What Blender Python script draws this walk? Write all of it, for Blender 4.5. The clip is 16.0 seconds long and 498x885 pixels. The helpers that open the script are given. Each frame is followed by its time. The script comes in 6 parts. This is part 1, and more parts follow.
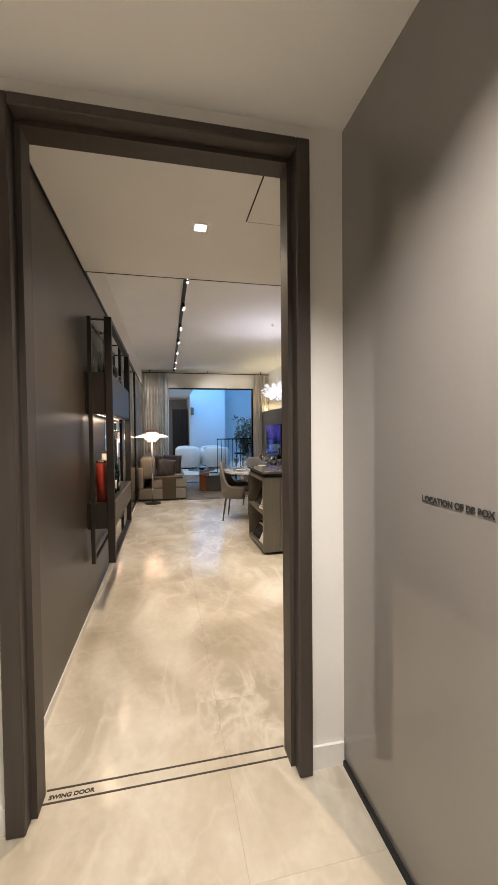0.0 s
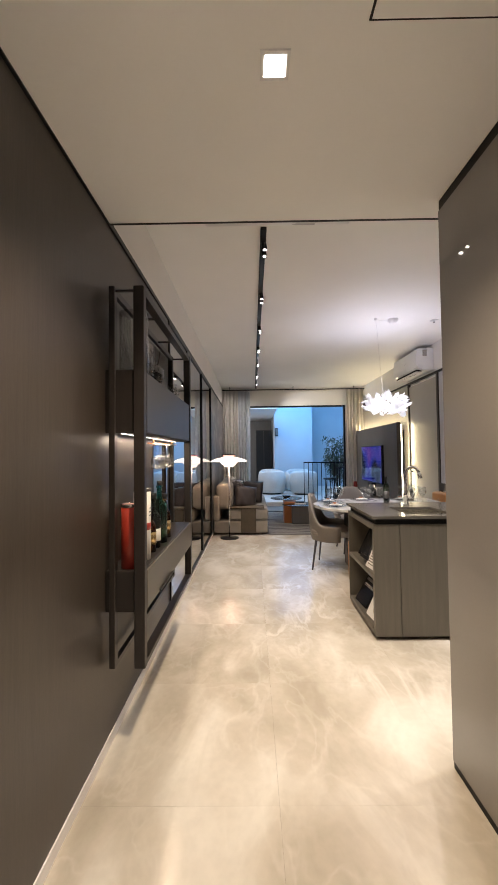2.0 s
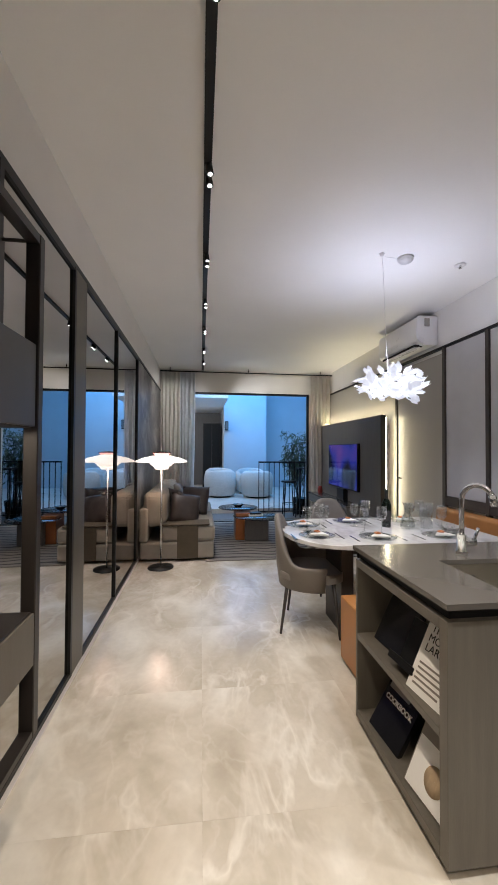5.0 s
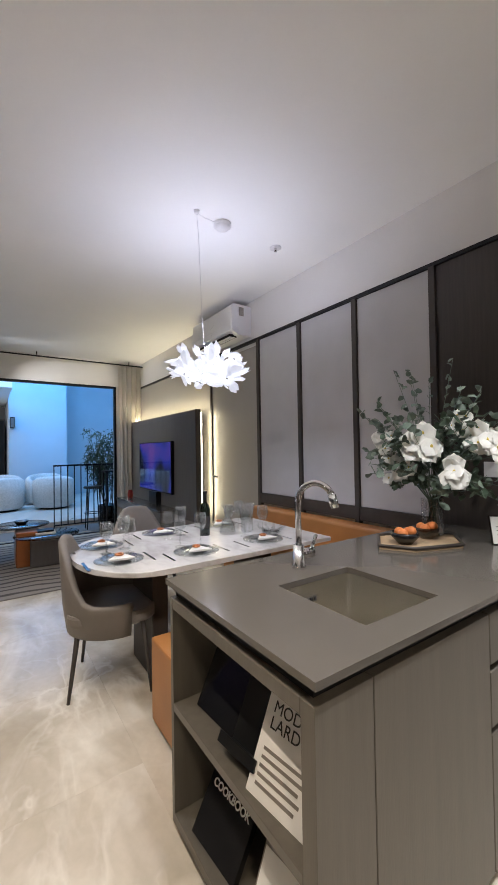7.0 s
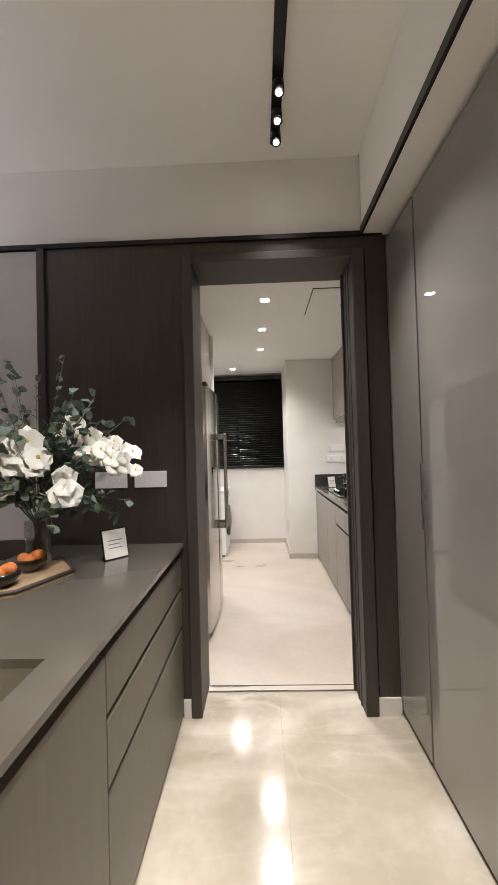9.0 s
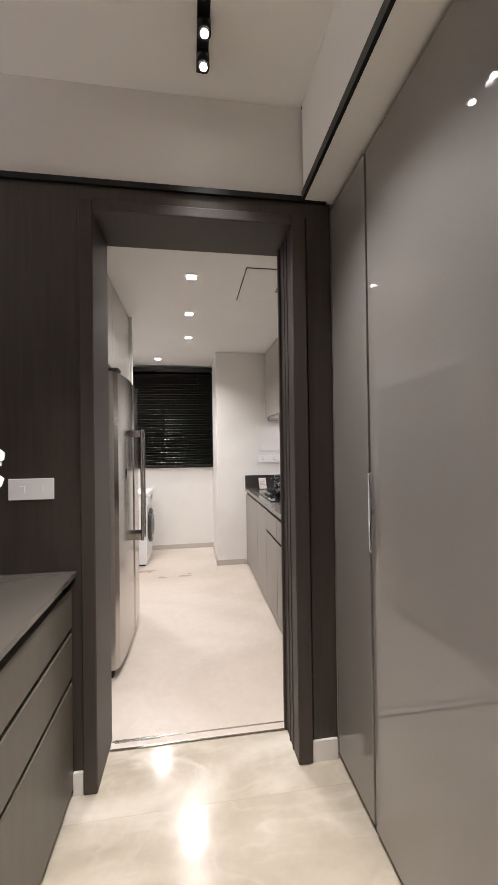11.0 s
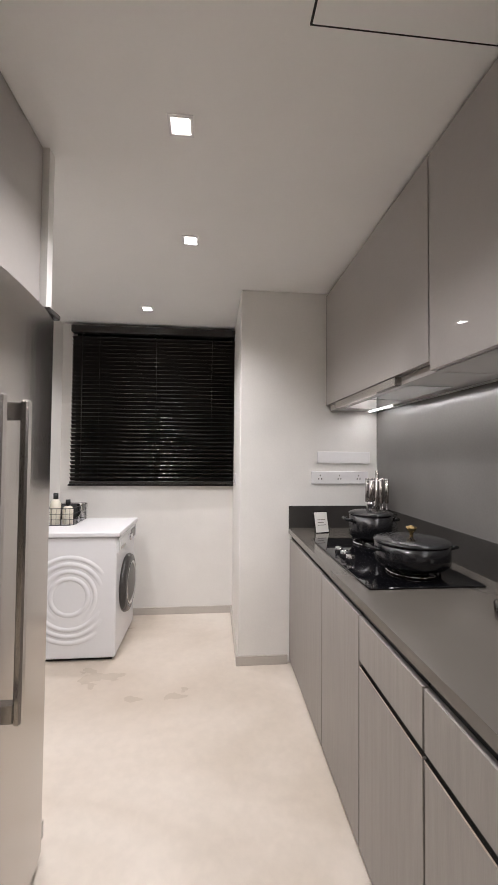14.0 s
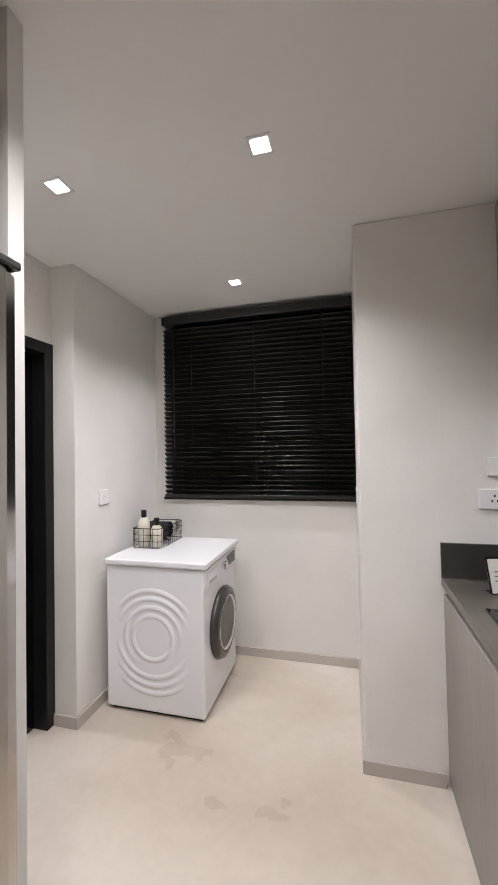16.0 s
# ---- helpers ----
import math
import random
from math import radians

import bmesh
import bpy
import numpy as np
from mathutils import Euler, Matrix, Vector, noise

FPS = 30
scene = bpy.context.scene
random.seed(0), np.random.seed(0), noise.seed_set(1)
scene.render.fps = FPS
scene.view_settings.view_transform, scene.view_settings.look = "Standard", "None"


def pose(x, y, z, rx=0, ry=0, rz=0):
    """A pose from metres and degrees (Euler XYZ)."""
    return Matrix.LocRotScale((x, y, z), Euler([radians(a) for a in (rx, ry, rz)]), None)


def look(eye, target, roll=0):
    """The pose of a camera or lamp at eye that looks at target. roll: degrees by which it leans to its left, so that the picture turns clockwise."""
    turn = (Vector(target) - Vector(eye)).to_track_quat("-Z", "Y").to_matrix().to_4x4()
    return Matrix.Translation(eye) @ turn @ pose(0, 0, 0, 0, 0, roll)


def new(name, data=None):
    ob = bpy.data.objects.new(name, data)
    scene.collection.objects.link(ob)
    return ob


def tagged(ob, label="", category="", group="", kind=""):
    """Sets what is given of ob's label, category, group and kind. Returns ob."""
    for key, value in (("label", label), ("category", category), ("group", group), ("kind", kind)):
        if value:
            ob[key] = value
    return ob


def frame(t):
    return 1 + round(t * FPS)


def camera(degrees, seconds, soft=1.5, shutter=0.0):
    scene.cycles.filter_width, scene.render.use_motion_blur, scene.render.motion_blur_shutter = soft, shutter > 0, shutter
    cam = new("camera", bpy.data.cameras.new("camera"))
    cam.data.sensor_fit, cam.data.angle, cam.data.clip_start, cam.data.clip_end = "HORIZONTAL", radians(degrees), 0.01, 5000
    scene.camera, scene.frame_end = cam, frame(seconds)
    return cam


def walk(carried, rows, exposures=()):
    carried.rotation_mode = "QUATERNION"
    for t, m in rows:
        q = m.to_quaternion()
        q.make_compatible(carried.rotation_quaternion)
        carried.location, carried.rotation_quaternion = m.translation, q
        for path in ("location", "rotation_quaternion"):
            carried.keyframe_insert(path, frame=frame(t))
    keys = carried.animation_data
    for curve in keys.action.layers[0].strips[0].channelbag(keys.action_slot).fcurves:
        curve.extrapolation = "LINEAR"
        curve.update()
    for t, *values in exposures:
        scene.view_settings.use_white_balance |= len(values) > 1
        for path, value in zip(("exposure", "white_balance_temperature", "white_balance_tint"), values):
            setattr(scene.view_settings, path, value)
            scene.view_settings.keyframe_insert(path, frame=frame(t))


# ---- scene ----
cam = camera(65.9, 16.0)
PATH = [
    (0, (-0.021, 0.132, 1.331), (0.402, 2.086, 1.276), -0.6),
    (0.5, (0.077, 0.371, 1.324), (0.237, 2.365, 1.289), -0.8),
    (1, (0.086, 0.695, 1.353), (0.086, 2.695, 1.36), -0.9),
    (1.5, (0.082, 0.978, 1.35), (0.021, 2.977, 1.386), -0.9),
    (2, (0.111, 1.268, 1.364), (0.094, 3.267, 1.425), -0.7),
    (2.5, (0.085, 1.556, 1.375), (0.19, 3.552, 1.445), -0.4),
    (3, (0.072, 1.788, 1.361), (0.278, 3.776, 1.443), -0.1),
    (3.2, (0.098, 1.851, 1.365), (0.31, 3.839, 1.44), 0.1),
    (5.3, (0.222, 3.068, 1.4), (0.491, 5.05, 1.437), 0.4),
    (5.5, (0.259, 3.147, 1.383), (0.578, 5.121, 1.424), 0.4),
    (6, (0.284, 3.345, 1.385), (0.813, 5.274, 1.437), -0.1),
    (6.5, (0.338, 3.47, 1.373), (1.148, 5.299, 1.421), -0.7),
    (7, (0.436, 3.512, 1.369), (1.564, 5.162, 1.405), -0.9),
    (7.5, (0.574, 3.528, 1.368), (2.034, 4.894, 1.41), -1.3),
    (8, (0.657, 3.559, 1.364), (2.409, 4.522, 1.407), -1.4),
    (8.5, (0.695, 3.646, 1.394), (2.638, 4.119, 1.424), -1.0),
    (9, (0.716, 3.67, 1.372), (2.714, 3.726, 1.416), -1.6),
    (9.5, (0.715, 3.668, 1.373), (2.696, 3.395, 1.405), -1.5),
    (9.7, (0.715, 3.623, 1.394), (2.689, 3.303, 1.411), -1.1),
    (11.8, (1.645, 3.603, 1.402), (3.633, 3.384, 1.427), 0.2),
    (12, (1.82, 3.559, 1.422), (3.813, 3.392, 1.435), 0.8),
    (12.5, (2.161, 3.559, 1.423), (4.154, 3.395, 1.443), 1.2),
    (13, (2.466, 3.532, 1.41), (4.456, 3.331, 1.429), 1.2),
    (13.5, (2.758, 3.537, 1.391), (4.745, 3.321, 1.432), 1.1),
    (14, (3.035, 3.497, 1.399), (5.025, 3.314, 1.459), 0.5),
    (14.5, (3.247, 3.479, 1.408), (5.242, 3.335, 1.454), -0.2),
    (15, (3.382, 3.485, 1.38), (5.38, 3.514, 1.462), -0.7),
    (15.5, (3.583, 3.453, 1.414), (5.562, 3.735, 1.486), -1.0),
    (16, (3.771, 3.36, 1.463), (5.706, 3.864, 1.511), -1.1),
]
EXPO = [(0.0, 1.0, 6650, 10), (2.0, 1.12, 6450, 12), (3.2, 1.05, 6200, 12), (5.5, 0.92, 5900, 9), (7.5, 1.02, 5950, 10), (9.0, 1.1, 6350, 10), (9.7, 1.15, 6200, 11), (12.0, 1.1, 6250, 13), (13.5, 1.0, 6150, 13), (16.0, 0.76, 6050, 13)]
walk(cam, [(t, look(eye, target, roll)) for t, eye, target, roll in PATH], EXPO)

# ---- world and lamps ----
world = bpy.data.worlds.new("night")
scene.world = world
world.use_nodes = True
world.node_tree.nodes["Background"].inputs[0].default_value = (0.012, 0.016, 0.03, 1)
world.node_tree.nodes["Background"].inputs[1].default_value = 0.3

WARM, NEUTRAL, COOL = (1.0, 0.80, 0.58), (1.0, 0.94, 0.88), (0.86, 0.86, 1.0)


def spot(x, y, z, watts, colour, cone=130, tx=None, ty=None, size=0.016, tz=0.0):
    data = bpy.data.lights.new("spot", "SPOT")
    data.energy, data.color, data.spot_size, data.spot_blend, data.shadow_soft_size = watts, colour, radians(cone), 0.8, size
    ob = new("spot", data)
    ob.matrix_world = look((x, y, z), (x if tx is None else tx, y if ty is None else ty, tz))
    return ob


def area(x, y, z, w, h, watts, colour, target):
    data = bpy.data.lights.new("area", "AREA")
    data.shape, data.size, data.size_y, data.energy, data.color = "RECTANGLE", w, h, watts, colour
    ob = new("area", data)
    ob.matrix_world = look((x, y, z), target)
    return ob


def bulb(x, y, z, watts, colour, size=0.05):
    data = bpy.data.lights.new("bulb", "POINT")
    data.energy, data.color, data.shadow_soft_size = watts, colour, size
    ob = new("bulb", data)
    ob.location = (x, y, z)
    return ob


FOYER_LIGHT = [(0.19, 2.35)]
KITCHEN_LIGHTS = [(3.62, 3.60), (4.33, 3.62), (5.04, 3.63), (6.04, 4.02), (5.02, 4.44)]
TRACK_AIMS = {8.7: (-0.45, 10.1), 9.5: (2.45, 10.2)}
TRACK_LIGHTS = [4.05, 4.95, 5.9, 6.8, 7.7, 8.7, 9.5]
# lobby lamp added out of view to brighten the entrance
spot(0.1, 0.5, 2.44, 100, NEUTRAL, 125)
for lx, ly in FOYER_LIGHT:
    spot(lx, ly, 2.47, 60, WARM, 128)
for lx, ly in KITCHEN_LIGHTS:
    spot(lx, ly, 2.50, 26, NEUTRAL, 130)
for ly in TRACK_LIGHTS:
    spot(0.21, ly, 2.84, 45 if ly in TRACK_AIMS else 34, WARM if ly < 5 else NEUTRAL, 88, *TRACK_AIMS.get(ly, (0.75, ly)), tz=1.5 if ly in TRACK_AIMS else 0.0)
for lx in (2.30, 2.44, 2.56):
    spot(lx, 3.55, 2.84, 20, NEUTRAL, 84, lx - 0.55, 3.4)
for lx in (1.15, 1.30):
    spot(lx, 3.55, 2.84, 34, NEUTRAL, 90, 1.6, 4.35)
# the pendant's bulb, up and down out of its shade
spot(1.72, 5.90, 1.74, 10, COOL, 160, size=0.03)
up = spot(1.72, 5.90, 2.06, 12, (0.82, 0.81, 1.0), 174, size=0.12)
up.matrix_world = look((1.72, 5.90, 2.06), (1.72, 5.901, 3.0))
bulb(-0.277, 7.573, 1.24, 2.5, (1.0, 0.62, 0.40), 0.05)
area(2.64, 9.05, 1.885, 2.6, 0.04, 4.5, (1.0, 0.83, 0.50), (2.68, 9.05, 3.0))
area(2.66, 7.80, 1.20, 0.03, 1.3, 3, (1.0, 0.83, 0.50), (2.75, 7.2, 1.2))
area(4.4, 2.46, 1.685, 2.3, 0.02, 2.6, NEUTRAL, (4.4, 2.50, 0.0))
area(-0.49, 3.7, 1.462, 1.1, 0.02, 2.5, WARM, (-0.5, 3.7, 0.0))
# blue show lighting of the hall beyond the balcony
area(1.5, 13.5, 4.4, 3.0, 3.0, 125, (0.08, 0.42, 1.0), (1.5, 15.4, 1.0))
# two whiter area lamps added to brighten the hall, with no fittings
area(0.8, 11.9, 4.4, 2.5, 1.5, 34, (0.75, 0.86, 1.0), (0.9, 12.2, 0.0))
area(-0.6, 14.4, 2.70, 0.8, 0.8, 22, NEUTRAL, (-0.6, 15.5, 1.0))


# ---- materials ----
def material(name, colour, rough=0.5, metal=0.0, vary=0.12, scale=6.0, stretch=(1, 1, 1), bump=0.0, fine=90.0, coat=0.0, coat_rough=0.05, colour2=None, rough_vary=0.08):
    m = bpy.data.materials.new(name)
    m.use_nodes = True
    nt = m.node_tree
    p = nt.nodes["Principled BSDF"]
    geo = nt.nodes.new("ShaderNodeNewGeometry")
    mp = nt.nodes.new("ShaderNodeMapping")
    mp.inputs["Scale"].default_value = stretch
    nt.links.new(geo.outputs["Position"], mp.inputs["Vector"])
    n1, n2 = nt.nodes.new("ShaderNodeTexNoise"), nt.nodes.new("ShaderNodeTexNoise")
    for n, s in ((n1, scale), (n2, fine)):
        n.inputs["Scale"].default_value, n.inputs["Detail"].default_value = s, 5
        nt.links.new(mp.outputs[0], n.inputs["Vector"])
    add = nt.nodes.new("ShaderNodeMath")
    add.operation = "MULTIPLY_ADD"
    add.inputs[1].default_value = 0.35
    nt.links.new(n2.outputs["Fac"], add.inputs[0])
    nt.links.new(n1.outputs["Fac"], add.inputs[2])
    ramp = nt.nodes.new("ShaderNodeValToRGB")
    c2 = colour2 or [min(1, c * (1 + vary)) for c in colour]
    ramp.color_ramp.elements[0].color = (*[c * (1 - vary) for c in colour], 1)
    ramp.color_ramp.elements[1].color = (*c2, 1)
    ramp.color_ramp.elements[0].position, ramp.color_ramp.elements[1].position = 0.42, 0.95
    nt.links.new(add.outputs[0], ramp.inputs[0])
    nt.links.new(ramp.outputs[0], p.inputs["Base Color"])
    rr = nt.nodes.new("ShaderNodeMapRange")
    rr.inputs[3].default_value, rr.inputs[4].default_value = max(0.01, rough * (1 - rough_vary)), min(1, rough * (1 + rough_vary))
    nt.links.new(n1.outputs["Fac"], rr.inputs[0])
    nt.links.new(rr.outputs[0], p.inputs["Roughness"])
    p.inputs["Metallic"].default_value = metal
    if coat:
        p.inputs["Coat Weight"].default_value, p.inputs["Coat Roughness"].default_value = coat, coat_rough
    if bump:
        b = nt.nodes.new("ShaderNodeBump")
        b.inputs["Strength"].default_value, b.inputs["Distance"].default_value = bump, 0.002
        nt.links.new(n2.outputs["Fac"], b.inputs["Height"])
        nt.links.new(b.outputs[0], p.inputs["Normal"])
    return m


def marble(name, base, light, dark, rough, scale, vein=0.5, vein_scale=1.2, shift=0.4):
    """Polished stone: cloudy ground, long pale streaks along one slant, hairline veins, fine grain."""
    m = bpy.data.materials.new(name)
    m.use_nodes = True
    nt = m.node_tree
    p = nt.nodes["Principled BSDF"]
    geo = nt.nodes.new("ShaderNodeNewGeometry")
    rnd = nt.nodes.new("ShaderNodeObjectInfo")
    off = nt.nodes.new("ShaderNodeMath")
    off.operation = "MULTIPLY"
    off.inputs[1].default_value = shift
    nt.links.new(rnd.outputs["Random"], off.inputs[0])

    def noise(sc, detail, bend, stretch, w=0.0):
        mp, n, a = nt.nodes.new("ShaderNodeMapping"), nt.nodes.new("ShaderNodeTexNoise"), nt.nodes.new("ShaderNodeMath")
        mp.inputs["Rotation"].default_value, mp.inputs["Scale"].default_value = (0, 0, 0.75), stretch
        nt.links.new(geo.outputs["Position"], mp.inputs["Vector"])
        n.noise_dimensions = "4D"
        n.inputs["Scale"].default_value, n.inputs["Detail"].default_value, n.inputs["Distortion"].default_value = sc, detail, bend
        a.inputs[1].default_value = w
        nt.links.new(off.outputs[0], a.inputs[0])
        nt.links.new(a.outputs[0], n.inputs["W"])
        nt.links.new(mp.outputs[0], n.inputs["Vector"])
        return n

    def ramp(src, *stops):
        r = nt.nodes.new("ShaderNodeValToRGB")
        e = r.color_ramp.elements
        for k, (pos, c) in enumerate(stops):
            el = e[k] if k < 2 else e.new(pos)
            el.position = pos
        for el, (pos, c) in zip(e, sorted(stops)):
            el.position, el.color = pos, (*c, 1)
        nt.links.new(src, r.inputs[0])
        return r

    def grey(v):
        return (v, v, v)

    def mixed(kind, fac, a, b):
        x = nt.nodes.new("ShaderNodeMixRGB")
        x.blend_type = kind
        for sock, val in zip(x.inputs, (fac, a, b)):
            if isinstance(val, (int, float)):
                sock.default_value = val
            elif isinstance(val, tuple):
                sock.default_value = (*val, 1)
            else:
                nt.links.new(val, sock)
        return x.outputs[0]

    cloud = noise(scale, 7, 1.0, (1.0, 0.6, 1.0))
    ground = ramp(cloud.outputs["Fac"], (0.32, dark), (0.70, light), (0.51, base))
    streak = ramp(noise(vein_scale, 4, 0.7, (1.6, 0.7, 1.0), 3.0).outputs["Fac"], (0.45, grey(0)), (0.55, grey(0)), (0.50, grey(1)))
    where = ramp(noise(vein_scale * 0.7, 3, 0.3, (1, 1, 1), 7.0).outputs["Fac"], (0.42, grey(0)), (0.66, grey(vein)))
    crack = ramp(noise(vein_scale * 1.4, 4, 0.5, (1.0, 0.7, 1.0), 11.0).outputs["Fac"], (0.475, grey(0)), (0.525, grey(0)), (0.50, grey(vein * 0.22)))
    fine = ramp(noise(26.0, 4, 0.0, (1, 1, 1), 5.0).outputs["Fac"], (0.35, grey(0.95)), (0.65, grey(1.0)))
    col = mixed("MIX", mixed("MULTIPLY", 1.0, streak.outputs[0], where.outputs[0]), ground.outputs[0], tuple(light))
    col = mixed("MIX", crack.outputs[0], col, tuple(light))
    nt.links.new(mixed("MULTIPLY", 1.0, col, fine.outputs[0]), p.inputs["Base Color"])
    rr = nt.nodes.new("ShaderNodeMapRange")
    rr.inputs[3].default_value, rr.inputs[4].default_value = rough * 0.75, rough * 1.25
    nt.links.new(cloud.outputs["Fac"], rr.inputs[0])
    nt.links.new(rr.outputs[0], p.inputs["Roughness"])
    return m


def glow(name, colour, strength):
    m = bpy.data.materials.new(name)
    m.use_nodes = True
    p = m.node_tree.nodes["Principled BSDF"]
    p.inputs["Base Color"].default_value = (0.8, 0.8, 0.8, 1)
    p.inputs["Emission Color"].default_value = (*colour, 1)
    p.inputs["Emission Strength"].default_value = strength
    return m


def clear(name, colour=(1, 1, 1), rough=0.0, ior=1.45):
    m = bpy.data.materials.new(name)
    m.use_nodes = True
    p = m.node_tree.nodes["Principled BSDF"]
    p.inputs["Base Color"].default_value = (*colour, 1)
    p.inputs["Roughness"].default_value = rough
    p.inputs["Transmission Weight"].default_value = 1.0
    p.inputs["IOR"].default_value = ior
    return m


M_PAINT = material("white_paint", (0.80, 0.775, 0.74), 0.6, vary=0.03, scale=2.5, bump=0.05)
M_CEIL = material("ceiling_paint", (0.90, 0.89, 0.87), 0.7, vary=0.02, scale=2.0, bump=0.04)
M_KPAINT = material("plaster_grey_white", (0.78, 0.76, 0.73), 0.55, vary=0.05, scale=3.0, bump=0.08)
M_DARKWOOD = material("dark_taupe_veneer", (0.047, 0.038, 0.031), 0.36, vary=0.22, scale=5, stretch=(14, 14, 0.7), bump=0.12, fine=30)
M_FRAME = material("dark_bronze_frame", (0.050, 0.040, 0.033), 0.5, 0.0, vary=0.15, scale=4, stretch=(10, 10, 0.6))
M_SHELF = material("dark_brown_shelf_metal", (0.020, 0.016, 0.014), 0.42, 0.0, vary=0.2, scale=4, stretch=(10, 10, 0.6))
M_FLAP = material("slate_grey_lacquer", (0.062, 0.062, 0.068), 0.42, vary=0.06, scale=3)
M_BLACK = material("black_metal", (0.012, 0.012, 0.012), 0.4, 0.4, vary=0.2)
M_GAP = material("black_gap", (0.006, 0.006, 0.006), 0.7, vary=0.2)
M_GLOSS = material("glossy_grey_lacquer", (0.215, 0.197, 0.183), 0.55, vary=0.06, scale=1.5, coat=1.0, coat_rough=0.03)
M_KGLOSS = material("glossy_greige_lacquer", (0.36, 0.335, 0.315), 0.5, vary=0.05, scale=1.5, coat=1.0, coat_rough=0.03)
M_ISLAND = material("grey_oak_laminate", (0.118, 0.105, 0.084), 0.42, vary=0.13, scale=4, stretch=(9, 9, 0.6), bump=0.15, fine=30)
M_KCAB = material("greige_oak_laminate", (0.285, 0.262, 0.240), 0.42, vary=0.10, scale=5, stretch=(14, 14, 0.8), bump=0.12, fine=30)
M_TOP = material("grey_quartz", (0.105, 0.095, 0.082), 0.15, vary=0.06, scale=3, fine=260)
M_FLOOR = marble("cream_marble", (0.565, 0.505, 0.41), (0.765, 0.72, 0.63), (0.43, 0.375, 0.29), 0.15, 2.1, 0.7, 2.4, 0.10)
M_KFLOOR = marble("pale_kitchen_stone", (0.67, 0.597, 0.52), (0.77, 0.71, 0.64), (0.55, 0.475, 0.395), 0.3, 1.1, 0.12, 1.5)
M_KSKIRT = material("greige_skirting", (0.50, 0.46, 0.42), 0.4, vary=0.05, scale=5)
M_TABLE = marble("white_marble", (0.62, 0.60, 0.57), (0.72, 0.70, 0.68), (0.40, 0.38, 0.36), 0.12, 3.4, 0.4, 2.6)
M_MIRROR = material("smoked_mirror", (0.50, 0.48, 0.46), 0.015, 1.0, vary=0.02)
M_PANEL = material("grey_wall_fabric", (0.55, 0.54, 0.54), 0.6, vary=0.06, scale=4, bump=0.35, fine=420)
M_BEIGE = material("beige_lacquer", (0.36, 0.335, 0.295), 0.32, vary=0.04, scale=2)
M_TVPANEL = material("grey_tv_panel", (0.155, 0.145, 0.135), 0.5, vary=0.1, scale=4, stretch=(8, 8, 1))
M_CHROME = material("chrome", (0.75, 0.75, 0.76), 0.08, 1.0, vary=0.02)
M_STEEL = material("brushed_steel", (0.50, 0.475, 0.45), 0.21, 1.0, vary=0.02, scale=1.2, rough_vary=0.05, fine=12)
M_SINK = material("satin_sink_steel", (0.74, 0.71, 0.64), 0.27, 1.0, vary=0.03, scale=2, rough_vary=0.05)
M_TAN = material("tan_leather", (0.40, 0.175, 0.05), 0.45, vary=0.12, scale=5, bump=0.35, fine=160)
M_TAUPE = material("taupe_leather", (0.19, 0.165, 0.14), 0.5, vary=0.12, scale=6, bump=0.3, fine=180)
M_SOFA = material("grey_beige_upholstery", (0.30, 0.27, 0.225), 0.85, vary=0.12, scale=6, bump=0.5, fine=300)
M_SOFAB = material("olive_throw", (0.085, 0.066, 0.042), 0.85, vary=0.15, scale=12, bump=0.5, fine=280)
M_CUSHION = material("dark_brown_silk", (0.045, 0.034, 0.030), 0.45, vary=0.3, scale=9, bump=0.4, fine=70)
M_CURTAIN = material("cream_linen", (0.80, 0.76, 0.69), 0.85, vary=0.08, scale=8, stretch=(1, 1, 0.3), bump=0.4, fine=280)
M_SHEER = material("pale_blue_sheer", (0.70, 0.72, 0.74), 0.8, vary=0.08, scale=8, bump=0.3, fine=280)
M_WHITE = material("white_plastic", (0.80, 0.79, 0.79), 0.28, vary=0.02, scale=3)
M_WMACH = material("white_enamel", (0.80, 0.80, 0.82), 0.25, vary=0.015, scale=2)
M_OPAL = glow("opal_shade", (1.0, 0.84, 0.70), 0.6)
M_PINK = glow("lit_red_top", (1.0, 0.25, 0.2), 1.2)
M_PETAL_LAMP = glow("lit_petals", (0.88, 0.88, 1.0), 0.28)
M_LED = glow("led", (1.0, 0.93, 0.82), 22.0)
M_LEDSTRIP = glow("led_strip", (1.0, 0.86, 0.58), 4.0)
M_LEDWHITE = glow("led_strip_white", (1.0, 0.96, 0.90), 2.5)
M_LEDSHELF = glow("led_strip_shelf", (1.0, 0.90, 0.82), 1.1)


